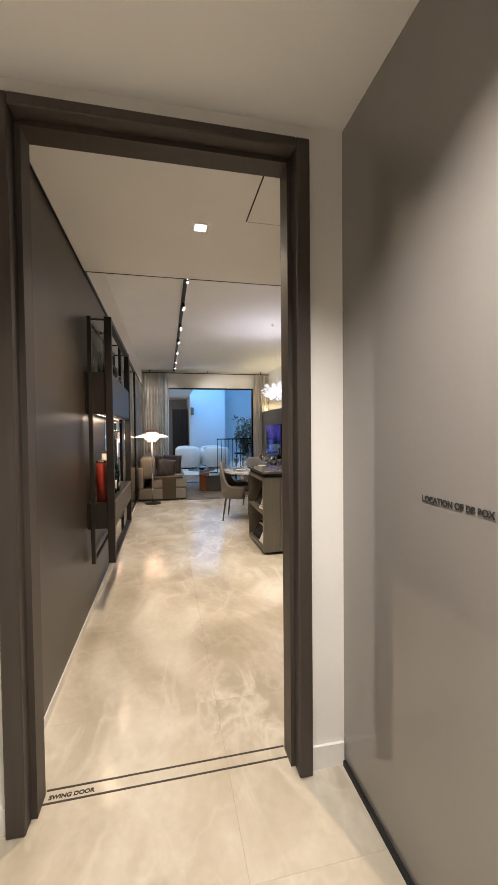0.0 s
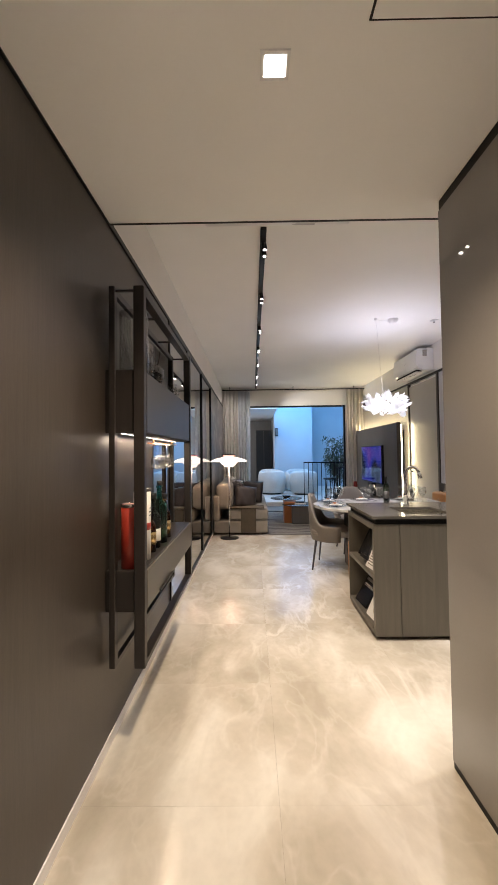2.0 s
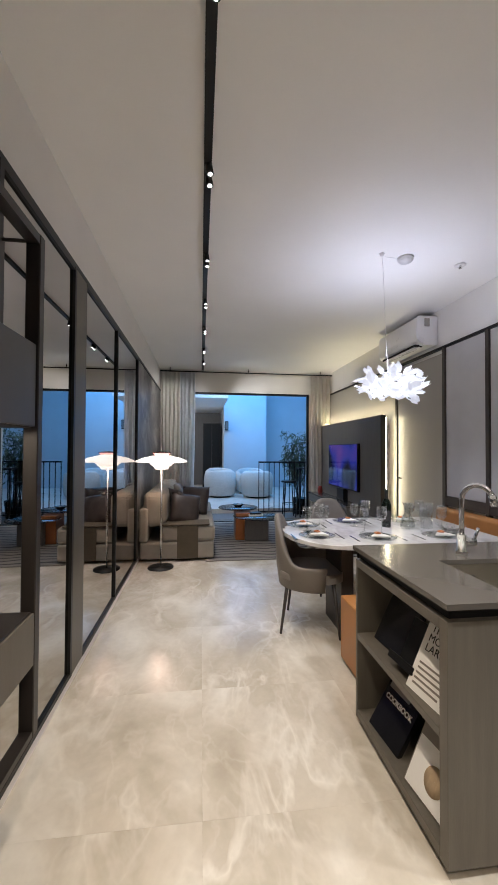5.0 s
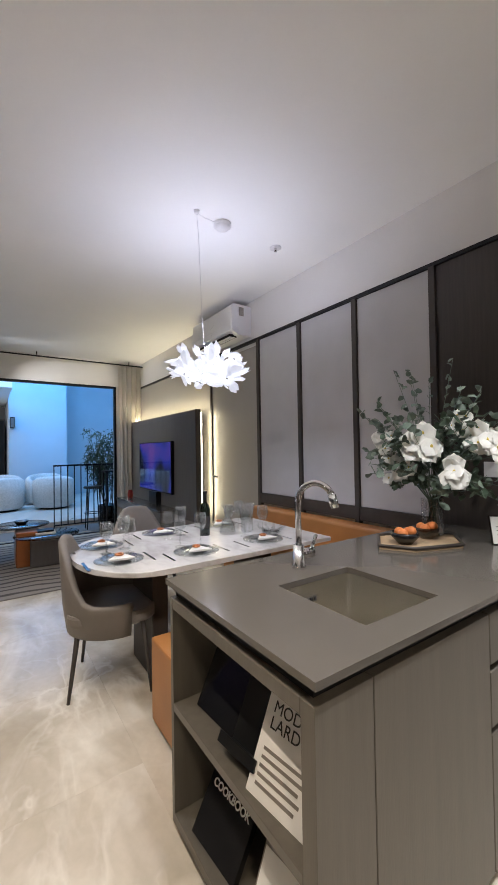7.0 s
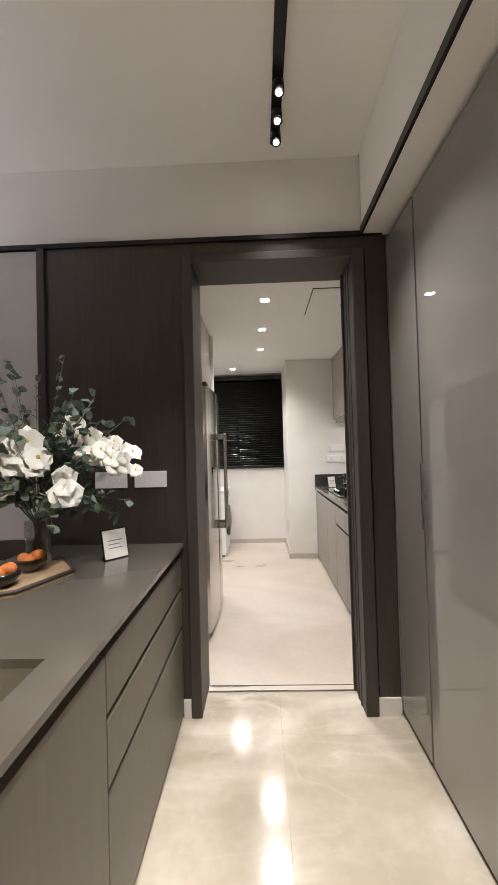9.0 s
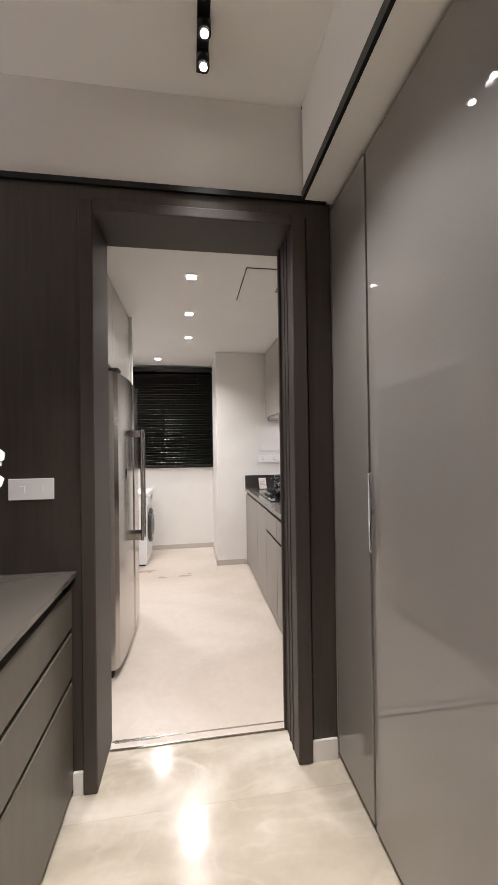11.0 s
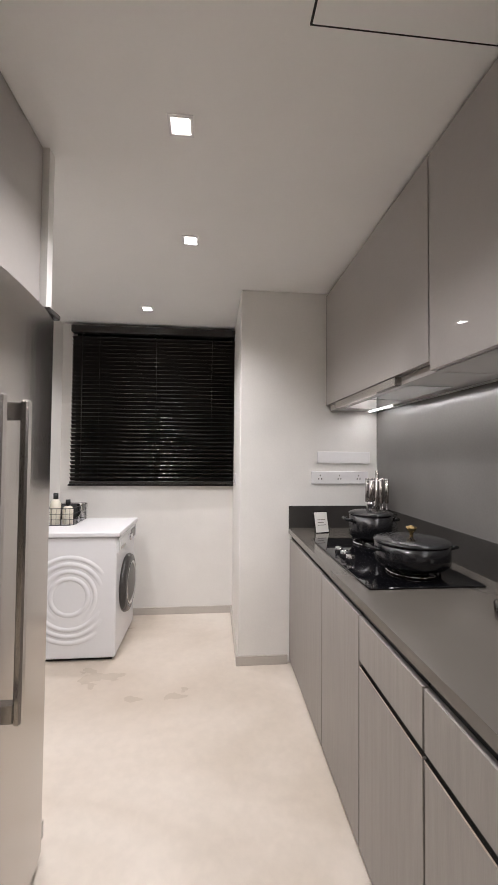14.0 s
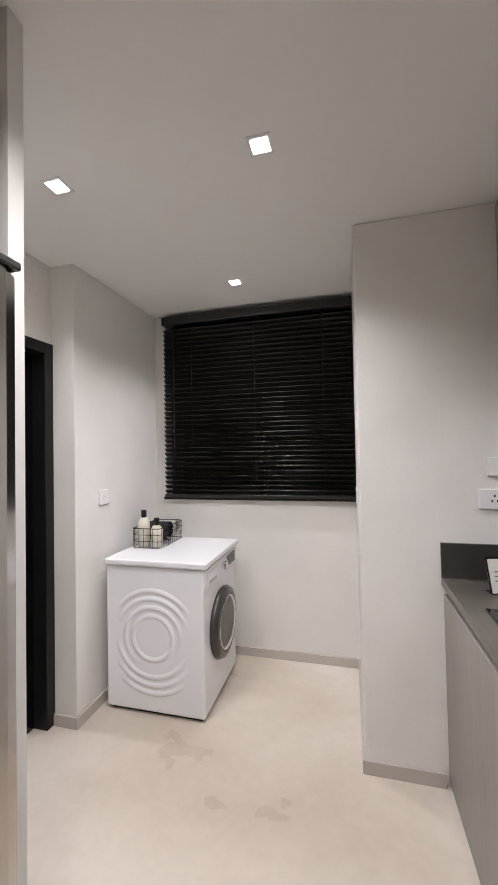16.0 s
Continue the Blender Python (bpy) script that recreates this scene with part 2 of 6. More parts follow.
def thin_glass(name, tint, gloss=1.0):
    """Thin glass: light goes straight through, with a sharp gloss on top."""
    m = bpy.data.materials.new(name)
    m.use_nodes = True
    nt = m.node_tree
    nt.nodes.remove(nt.nodes["Principled BSDF"])
    t, g, mix, f = nt.nodes.new("ShaderNodeBsdfTransparent"), nt.nodes.new("ShaderNodeBsdfGlossy"), nt.nodes.new("ShaderNodeMixShader"), nt.nodes.new("ShaderNodeLayerWeight")
    t.inputs[0].default_value = (*tint, 1)
    g.inputs["Roughness"].default_value = 0.02
    f.inputs["Blend"].default_value = 0.25
    p3 = nt.nodes.new("ShaderNodeMath")
    p3.operation = "MULTIPLY_ADD"
    p3.inputs[1].default_value, p3.inputs[2].default_value = 0.55 * gloss, 0.03
    nt.links.new(f.outputs["Facing"], p3.inputs[0])
    nt.links.new(p3.outputs[0], mix.inputs[0])
    nt.links.new(t.outputs[0], mix.inputs[1])
    nt.links.new(g.outputs[0], mix.inputs[2])
    nt.links.new(mix.outputs[0], nt.nodes["Material Output"].inputs["Surface"])
    return m


M_GLASS = thin_glass("clear_glass", (0.94, 0.95, 0.95))
M_SMOKE = thin_glass("smoked_glass", (0.45, 0.43, 0.41))
M_DGLASS = clear("dark_green_glass", (0.05, 0.08, 0.06))
M_BLUEWALL = material("blue_grey_paint", (0.55, 0.60, 0.64), 0.7, vary=0.04, scale=2)
# black glass; its colour also paints the night window and the unlit yard room
M_NIGHT = material("black_glass_and_dark", (0.004, 0.004, 0.005), 0.04, vary=0.2)
M_BLIND = material("black_blind_slat", (0.016, 0.014, 0.012), 0.33, vary=0.2, scale=4)
M_BOUCLE = material("cream_boucle", (0.62, 0.59, 0.55), 0.95, vary=0.15, scale=30, bump=0.8, fine=160)
M_LEAF = material("leaf_green", (0.045, 0.085, 0.045), 0.5, vary=0.4, scale=14, colour2=(0.13, 0.18, 0.12))
M_EUCA = material("eucalyptus_leaf", (0.11, 0.16, 0.12), 0.6, vary=0.35, scale=14, colour2=(0.24, 0.30, 0.24))
M_FLOWER = material("white_petal", (0.88, 0.87, 0.81), 0.6, vary=0.04, scale=20)
M_YELLOW = material("yellow_petal_heart", (0.65, 0.50, 0.10), 0.6)
M_RED = material("red_tin", (0.34, 0.035, 0.02), 0.35, vary=0.1)
M_PAPER = material("white_paper", (0.74, 0.72, 0.68), 0.7, vary=0.03)
M_INK = material("ink", (0.02, 0.02, 0.02), 0.6)
M_SPLASH = material("grey_backsplash_stone", (0.165, 0.158, 0.15), 0.25, vary=0.10, scale=2.5)
M_UPSTAND = material("dark_quartz_upstand", (0.045, 0.042, 0.039), 0.25, vary=0.1)
M_BASKETFABRIC = material("dark_grey_cloth", (0.05, 0.05, 0.05), 0.9, vary=0.2, scale=20, bump=0.4)
M_CREAM = material("cream_soap", (0.68, 0.64, 0.54), 0.4, vary=0.03)
M_ORANGE = material("orange_peel", (0.62, 0.20, 0.05), 0.5, vary=0.15, scale=20, bump=0.3)
M_OIL = clear("golden_oil", (0.95, 0.55, 0.05))
M_WOOD = material("light_wood", (0.45, 0.33, 0.20), 0.5, vary=0.15, scale=6, stretch=(10, 10, 1))
M_COPPER = material("copper_orange", (0.42, 0.15, 0.05), 0.35, 0.5, vary=0.1)
M_CAST = material("black_cast_iron_enamel", (0.010, 0.010, 0.011), 0.2, vary=0.2)
M_BRASS = material("brass", (0.60, 0.44, 0.20), 0.25, 1.0, vary=0.05)


# ---- mesh helpers ----
def bx(x0, x1, y0, y1, z0, z1, bevel=0.0, bm=None, segs=1):
    bm = bm or bmesh.new()
    vs = [bm.verts.new((x, y, z)) for z in (z0, z1) for x, y in ((x0, y0), (x1, y0), (x1, y1), (x0, y1))]
    fs = [bm.faces.new([vs[i] for i in q]) for q in ((3, 2, 1, 0), (4, 5, 6, 7), (0, 1, 5, 4), (1, 2, 6, 5), (2, 3, 7, 6), (3, 0, 4, 7))]
    if bevel:
        es = list({e for f in fs for e in f.edges})
        bmesh.ops.bevel(bm, geom=es, offset=bevel, segments=segs, affect="EDGES", profile=0.5)
    return bm


def rod(p, q, r, n=10, bm=None, r2=None):
    bm = bm or bmesh.new()
    p, q = Vector(p), Vector(q)
    d = (q - p)
    rot = d.to_track_quat("Z", "Y").to_matrix().to_4x4()
    geom = bmesh.ops.create_cone(bm, cap_ends=True, segments=n, radius1=r, radius2=r if r2 is None else r2, depth=d.length, matrix=Matrix.Translation((p + q) / 2) @ rot)
    for f in {f for v in geom["verts"] for f in v.link_faces}:
        f.smooth = len(f.verts) == 4
    return bm


def lathe(profile, x=0, y=0, z=0, n=24, bm=None):
    bm = bm or bmesh.new()
    rings = []
    for r, h in profile:
        if r < 1e-5:
            rings.append([bm.verts.new((x, y, z + h))])
        else:
            rings.append([bm.verts.new((x + r * math.cos(2 * math.pi * i / n), y + r * math.sin(2 * math.pi * i / n), z + h)) for i in range(n)])
    for a, b in zip(rings, rings[1:]):
        for i in range(n):
            j = (i + 1) % n
            q = [a[i % len(a)], a[j % len(a)], b[j % len(b)], b[i % len(b)]]
            q = list(dict.fromkeys(q))
            if len(q) > 2:
                bm.faces.new(q).smooth = True
    return bm


def tube(points, r, n=8, bm=None, closed=False):
    bm = bm or bmesh.new()
    pts = [Vector(p) for p in points]
    rings = []
    for i, p in enumerate(pts):
        a = pts[i - 1] if (i or closed) else p
        b = pts[(i + 1) % len(pts)] if (i < len(pts) - 1 or closed) else p
        rot = (b - a).to_track_quat("Z", "Y").to_matrix()
        rings.append([bm.verts.new(p + rot @ Vector((r * math.cos(2 * math.pi * k / n), r * math.sin(2 * math.pi * k / n), 0))) for k in range(n)])
    pairs = list(zip(rings, rings[1:])) + ([(rings[-1], rings[0])] if closed else [])
    for a, b in pairs:
        for k in range(n):
            bm.faces.new((a[k], a[(k + 1) % n], b[(k + 1) % n], b[k])).smooth = True
    if not closed:
        bm.faces.new(rings[0][::-1])
        bm.faces.new(rings[-1])
    return bm


def prism(outline, z0, z1, bm=None, bevel=0.0):
    """An upright slab over a closed outline of (x, y)."""
    bm = bm or bmesh.new()
    lo = [bm.verts.new((x, y, z0)) for x, y in outline]
    hi = [bm.verts.new((x, y, z1)) for x, y in outline]
    n = len(lo)
    fs = [bm.faces.new(lo[::-1]), bm.faces.new(hi)]
    for i in range(n):
        fs.append(bm.faces.new((lo[i], lo[(i + 1) % n], hi[(i + 1) % n], hi[i])))
    if bevel:
        es = list({e for f in fs[:2] for e in f.edges})
        bmesh.ops.bevel(bm, geom=es, offset=bevel, segments=2, affect="EDGES", profile=0.5)
    return bm


def link(name, bm, mat):
    bmesh.ops.recalc_face_normals(bm, faces=bm.faces)
    me = bpy.data.meshes.new(name)
    bm.to_mesh(me)
    bm.free()
    me.materials.append(mat)
    return new(name, me)


def part(name, bm, mat, parent, label="", local=False):
    """One mesh under a thing or a part. Coordinates are the world's unless local is set."""
    if not local:
        base = parent.matrix_world if parent.parent is None else parent.parent.matrix_world
        o = base.translation if parent.type == "EMPTY" else Vector(parent.get("origin", (0, 0, 0)))
        bmesh.ops.translate(bm, verts=bm.verts, vec=-Vector(o))
    ob = link(name, bm, mat)
    ob.parent = parent
    if parent.type == "EMPTY":
        ob["origin"] = tuple(parent.matrix_world.translation)
    elif parent.get("origin") is not None:
        ob["origin"] = tuple(parent["origin"])
    if label:
        ob["label"] = label
    return ob


def thing(name, x, y, z, label, category, group="", rz=0):
    ob = new(name)
    ob.empty_display_size = 0.1
    ob.matrix_world = pose(x, y, z, 0, 0, rz)
    return tagged(ob, label, category, group)


def structure(name, bm, mat, label="", category=""):
    return tagged(link(name, bm, mat), label, category, "", "structure")


def single(name, bm, mat, label, category, group=""):
    return tagged(link(name, bm, mat), label, category, group)


# ---- large structure ----
# floors: living and foyer slab with marble tiles laid last; kitchen in one pale sheet
floor = structure("floor", bx(-1.6, 2.96, -1.4, 10.62, -0.20, -0.012), M_FLOOR, "cream polished marble floor", "floor")
floor_kitchen = structure("floor_kitchen", bx(2.97, 6.75, 2.2, 5.6, -0.20, 0.0), M_KFLOOR, "pale stone kitchen floor", "floor")
structure("ceiling_foyer", bx(-1.6, 2.74, 1.60, 3.10, 2.495, 2.62), M_CEIL, "white painted foyer ceiling", "ceiling")
structure("ceiling_lobby", bx(-1.6, 0.8, -1.4, 1.60, 2.478, 2.60), M_CEIL, "white painted lobby ceiling", "ceiling")
structure("ceiling_living", bx(-0.9, 2.76, 3.10, 10.75, 2.937, 3.06), M_CEIL, "white painted living room ceiling", "ceiling")
structure("ceiling_kitchen", bx(2.90, 6.75, 2.2, 5.6, 2.52, 2.66), M_CEIL, "white painted kitchen ceiling", "ceiling")
structure("bulkhead", bx(-0.9, 2.74, 3.08, 3.10, 2.62, 2.937), M_CEIL, "white ceiling step above the foyer", "bulkhead")
structure("trim_ceiling_edge", bx(-0.58, 2.725, 3.10, 3.113, 2.4935, 2.532), M_BLACK, "black metal ceiling edge trim", "trim")
# entrance lobby
bm = bx(0.66, 0.80, -1.4, 1.53, 0, 2.478)
structure("wall_lobby_panel", bm, M_GLOSS, "glossy grey lacquered panel wall", "wall")
structure("wall_lobby_left", bx(-1.6, -1.45, -1.4, 1.53, 0, 2.478), M_PAINT, "white painted lobby wall", "wall")
structure("wall_lobby_back", bx(-1.6, 0.8, -1.4, -1.25, 0, 2.478), M_PAINT, "white painted lobby wall", "wall")
bm = bx(-1.45, -0.56, 1.53, 1.60, 0, 2.478)
bx(0.52, 1.10, 1.53, 1.60, 0, 2.478, bm=bm)
bx(-0.56, 0.52, 1.53, 1.60, 2.42, 2.478, bm=bm)
structure("wall_entrance", bm, M_PAINT, "off-white wall round the entrance doorway", "wall")
bm = bx(-1.45, -0.56, 1.518, 1.53, 0, 0.09)
bx(0.52, 0.655, 1.518, 1.53, 0, 0.09, bm=bm)
structure("baseboard_lobby", bm, M_PAINT, "white painted baseboard", "baseboard")
structure("trim_lobby_gap", bx(0.648, 0.66, -1.25, 1.515, 0, 0.02), M_GAP, "black gap under the panel wall", "trim")
# entrance doorway frame
door_frame = thing("door_frame", 0, 1.57, 0, "dark bronze doorway frame of the entrance", "door frame")
door_frame["kind"] = "structure"
door_frame.name = "door_1"
for x0, x1, xi in ((-0.555, -0.495, -0.475), (0.462, 0.515, 0.445)):
    part("jamb", bx(x0, x1, 1.495, 1.66, 0, 2.41, 0.004), M_FRAME, door_frame)
    part("stop", bx(min(x1 if x0 < 0 else xi, x0 if x0 > 0 else x1), max(xi, x1) if x0 < 0 else x0, 1.555, 1.645, 0, 2.36), M_FRAME, door_frame)
part("head", bx(-0.495, 0.462, 1.495, 1.66, 2.37, 2.41, 0.004), M_FRAME, door_frame)
part("stop", bx(-0.475, 0.445, 1.555, 1.645, 2.352, 2.37), M_FRAME, door_frame)
# left wall, dark panel zone and white band above
structure("wall_left", bx(-0.80, -0.60, 1.63, 10.75, 0, 2.937), M_PAINT, "white painted wall", "wall")
structure("wall_panel_dark", bx(-0.60, -0.58, 1.66, 4.44, 0.05, 2.488), M_DARKWOOD, "dark taupe veneer wall panelling", "wall panel")
structure("baseboard_left", bx(-0.60, -0.574, 1.66, 10.3, 0, 0.05), M_PAINT, "slim white baseboard", "baseboard")
structure("trim_left", bx(-0.60, -0.570, 1.66, 10.3, 2.488, 2.515), M_BLACK, "slim black metal trim line", "trim")
# foyer side of the tall cabinets
structure("wall_foyer_right", bx(1.02, 1.10, 1.63, 2.40, 0, 2.495), M_PAINT, "white painted wall", "wall")
# right wall of the living room, with the kitchen doorway
bm = bx(2.76, 2.96, 4.04, 10.75, 0, 2.937)
bx(2.76, 2.96, 2.2, 3.11, 0, 2.937, bm=bm)
bx(2.76, 2.96, 3.11, 4.04, 2.43, 2.937, bm=bm)
structure("wall_right", bm, M_PAINT, "white painted wall with the kitchen doorway", "wall")
structure("wall_behind_cabinets", bx(1.10, 2.76, 2.20, 2.34, 0, 2.937), M_PAINT, "white painted wall behind tall cabinets", "wall")
structure("trim_right", bx(2.722, 2.76, 3.0, 10.3, 2.488, 2.512), M_BLACK, "slim black metal trim line", "trim")
bm = bx(2.735, 2.76, 4.06, 4.82, 0.0, 2.488)
bx(2.735, 2.76, 2.98, 3.09, 0.0, 2.488, bm=bm)
bx(2.735, 2.76, 3.09, 4.06, 2.42, 2.488, bm=bm)
structure("wall_panel_doorway", bm, M_DARKWOOD, "dark taupe veneer panelling round the kitchen doorway", "wall panel")
kd = thing("door_2", 2.85, 3.58, 0, "dark bronze kitchen doorway lining", "door frame")
kd["kind"] = "structure"
for y0, y1 in ((3.10, 3.165), (4.005, 4.06)):
    part("jamb", bx(2.715, 3.005, y0, y1, 0, 2.42, 0.004), M_FRAME, kd)
    s = y1 if y0 < 3.5 else y0
    for x, proud in () if y0 > 3.5 else ((2.80, 0.004), (2.855, 0.004), (2.93, 0.012)):
        part("rib", bx(x, x + 0.014, s - proud, s + proud, 0, 2.375, 0.002), M_FRAME, kd)
part("head", bx(2.715, 3.005, 3.165, 4.005, 2.375, 2.42, 0.004), M_FRAME, kd)
bm = bx(2.722, 2.735, 2.985, 3.098, 0, 0.09)
bx(2.722, 2.735, 4.062, 4.10, 0, 0.09, bm=bm)
structure("baseboard_doorway", bm, M_PAINT, "white baseboard beside the doorway", "baseboard")
# far wall with the wide opening
bm = bx(-0.80, 0.0, 10.40, 10.60, 0, 2.937)
bx(2.32, 2.96, 10.40, 10.60, 0, 2.937, bm=bm)
bx(0.0, 2.32, 10.40, 10.60, 2.50, 2.937, bm=bm)
structure("wall_far", bm, M_PAINT, "white wall with a wide balcony opening", "wall")
# kitchen shell
structure("wall_kitchen_right", bx(2.96, 6.75, 2.20, 2.36, 0, 2.52), M_KPAINT, "grey-white kitchen wall", "wall")
bm = bx(6.48, 6.66, 2.36, 5.6, 0, 1.13)
bx(6.48, 6.66, 2.36, 5.6, 2.49, 2.52, bm=bm)
bx(6.48, 6.66, 2.36, 3.30, 1.13, 2.49, bm=bm)
bx(6.48, 6.66, 4.72, 5.6, 1.13, 2.49, bm=bm)
structure("wall_kitchen_far", bm, M_KPAINT, "grey-white kitchen wall under the window", "wall")
structure("wall_pillar", bx(5.62, 6.48, 2.36, 3.32, 0, 2.52, 0.006), M_KPAINT, "grey-white kitchen pillar wall", "wall")
bm = bx(5.56, 6.48, 4.81, 5.6, 0, 2.52)
structure("wall_laundry", bm, M_KPAINT, "grey-white laundry corner wall", "wall")
bm = bx(4.48, 4.525, 4.11, 4.96, 0, 2.52)
bx(4.525, 4.74, 4.96, 5.10, 0, 2.52, bm=bm)
bx(4.74, 5.56, 4.96, 5.10, 2.08, 2.52, bm=bm)
structure("wall_laundry_door", bm, M_KPAINT, "grey-white wall round a dark doorway", "wall")
structure("wall_kitchen_left", bx(2.96, 4.48, 4.80, 4.96, 0, 2.52), M_KPAINT, "kitchen wall behind the fridge", "wall")
# unseen wall, coloured black to stand in for the unlit yard room
structure("wall_yard_back", bx(4.4, 5.7, 5.5, 5.6, 0, 2.52), M_NIGHT, "unseen yard wall, its black colour standing in for darkness", "wall")
bm = bx(6.465, 6.48, 3.32, 4.81, 0, 0.06)
bx(5.605, 5.62, 2.99, 3.335, 0, 0.06, bm=bm)
bx(5.62, 6.465, 3.32, 3.335, 0, 0.06, bm=bm)
bx(5.545, 6.465, 4.795, 4.81, 0, 0.06, bm=bm)
bx(5.545, 5.56, 4.81, 4.945, 0, 0.06, bm=bm)
bx(4.525, 4.54, 4.10, 4.945, 0, 0.06, bm=bm)
structure("baseboard_kitchen", bm, M_KSKIRT, "greige stone kitchen baseboard", "baseboard")



# ---- shared makers ----
def downlight(x, y, z):
    d = thing("downlight", x, y, z, "small square recessed ceiling downlight, lit", "downlight", "downlights")
    o, n = 0.043, 0.033
    bm = bx(x - o, x + o, y - o, y - n, z - 0.006, z)
    bx(x - o, x + o, y + n, y + o, z - 0.006, z, bm=bm)
    bx(x - o, x - n, y - n, y + n, z - 0.006, z, bm=bm)
    bx(x + n, x + o, y - n, y + n, z - 0.006, z, bm=bm)
    part("trim_ring", bm, M_WHITE, d)
    part("lens", bx(x - 0.026, x + 0.026, y - 0.026, y + 0.026, z - 0.003, z), M_LED, d, "glowing white lens")


def text(words, size, m, mat, parent, name="lettering", bold=0.0):
    cu = bpy.data.curves.new("words", "FONT")
    cu.body, cu.size, cu.extrude, cu.offset, cu.space_line = words, size, 0.0004, bold, 0.9
    tmp = new("words", cu)
    bpy.context.view_layer.update()
    me = bpy.data.meshes.new_from_object(tmp.evaluated_get(bpy.context.evaluated_depsgraph_get()))
    bpy.data.objects.remove(tmp)
    me.materials.clear()
    me.materials.append(mat)
    ob = new(name, me)
    ob.parent = parent
    base = parent.matrix_world.translation if parent.type == "EMPTY" else Vector(parent.get("origin", (0, 0, 0)))
    ob.matrix_basis = Matrix.Translation(-Vector(base)) @ m
    return ob


def hatch(x0, x1, y0, y1, z, label, slot=None):
    h = thing("ceiling_hatch", (x0 + x1) / 2, (y0 + y1) / 2, z, label, "hatch")
    part("panel", bx(x0 + 0.006, x1 - 0.006, y0 + 0.006, y1 - 0.006, z - 0.006, z), M_CEIL, h)
    bm = bx(x0, x1, y0, y0 + 0.004, z - 0.0065, z)
    bx(x0, x1, y1 - 0.006, y1, z - 0.004, z, bm=bm)
    bx(x0, x0 + 0.006, y0, y1, z - 0.004, z, bm=bm)
    bx(x1 - 0.006, x1, y0, y1, z - 0.004, z, bm=bm)
    part("joint", bm, M_GAP, h, "dark joint line")
    return h


def rounded(x0, x1, y0, y1, r, n=6):
    out = []
    for cx, cy, a0 in ((x1 - r, y1 - r, 0), (x0 + r, y1 - r, 90), (x0 + r, y0 + r, 180), (x1 - r, y0 + r, 270)):
        for i in range(n + 1):
            a = radians(a0 + 90 * i / n)
            out.append((cx + r * math.cos(a), cy + r * math.sin(a)))
    return out


def glass_profile(h, r):
    """A stemmed wine glass, outer wall then inner."""
    return [(0.001, 0), (0.032, 0), (0.032, 0.003), (0.005, 0.008), (0.004, h * 0.45), (r * 0.6, h * 0.52), (r, h * 0.70), (r * 0.86, h), (r * 0.82, h), (r * 0.95, h * 0.70), (r * 0.5, h * 0.55), (0.001, h * 0.53)]


BOTTLE = [(0.001, 0), (0.038, 0), (0.038, 0.19), (0.030, 0.215), (0.014, 0.24), (0.013, 0.30), (0.016, 0.302), (0.016, 0.315), (0.001, 0.315)]

# ---- entrance and foyer ----
downlight(0.19, 2.35, 2.495)
# lobby fitting added above the view, to go with the added lobby spot
downlight(0.10, 0.50, 2.478)
h1 = hatch(0.43, 0.96, 1.66, 2.24, 2.495, "flush white access hatch in the foyer ceiling")
text("ACCESS PANEL", 0.030, Matrix.Translation((0.72, 1.95, 2.4885)) @ pose(0, 0, 0, 180, 0, 0), M_INK, h1, bold=0.0008)
sign = thing("wall_lettering", 0.659, 0.86, 1.15, "small black lettering on the grey panel wall", "lettering")
text("LOCATION OF DB BOX", 0.0222, Matrix.Translation((0.6575, 1.05, 1.140)) @ pose(0, 0, 0, 90, 0, -90), M_INK, sign, bold=0.0008)
sw = thing("door_track_lines", 0, 1.65, 0, "two dark door lines set in the marble floor", "door track")
for y in (1.60, 1.655):
    part("line", bx(-0.475, 0.445, y, y + 0.007, 0, 0.002), M_FRAME, sw)
text("SWING DOOR", 0.024, Matrix.Translation((-0.46, 1.618, 0.001)), M_INK, sw, bold=0.001)

# display shelf on the dark panel
sh = thing("display_shelf", -0.49, 3.70, 0.38, "dark bronze wall display shelf with drawers", "shelf")
for x0, x1 in ((-0.556, -0.528), (-0.440, -0.390)):
    for y0, y1 in ((3.045, 3.085), (4.36, 4.40)):
        part("post", bx(x0, x1, y0, y1, 0.39, 2.165, 0.003), M_SHELF, sh)
    part("rail", bx(x0 + 0.003, x1 - 0.003, 3.085, 4.36, 2.13, 2.162), M_SHELF, sh)
    part("rail", bx(x0 + 0.003, x1 - 0.003, 3.085, 4.36, 0.39, 0.412), M_SHELF, sh)
for y in (3.065, 3.45, 3.9, 4.38):
    part("cross_rod", rod((-0.55, y, 2.146), (-0.43, y, 2.146), 0.007, 8), M_SHELF, sh)
b = part("upper_box", bx(-0.578, -0.41, 3.06, 4.355, 1.47, 1.77, 0.003), M_SHELF, sh)
part("flap", bx(-0.41, -0.396, 3.12, 4.352, 1.475, 1.765, 0.002), M_FLAP, b, "dark grey lacquered flap")
part("led_strip", bx(-0.50, -0.49, 3.05, 4.3, 1.465, 1.469), M_LEDSHELF, b, "glowing strip under the box")
b = part("lower_box", bx(-0.578, -0.40, 3.06, 4.355, 0.64, 0.83, 0.003), M_SHELF, sh)
part("drawer_front", bx(-0.40, -0.3885, 3.087, 4.352, 0.645, 0.825, 0.002), M_ISLAND, b, "grey-brown veneer drawer front")
part("handle", bx(-0.385, -0.375, 3.30, 3.62, 0.655, 0.662), M_SHELF, b)
part("back_mirror", bx(-0.578, -0.574, 3.92, 4.352, 0.832, 1.468), M_MIRROR, sh, "mirrored back panel")
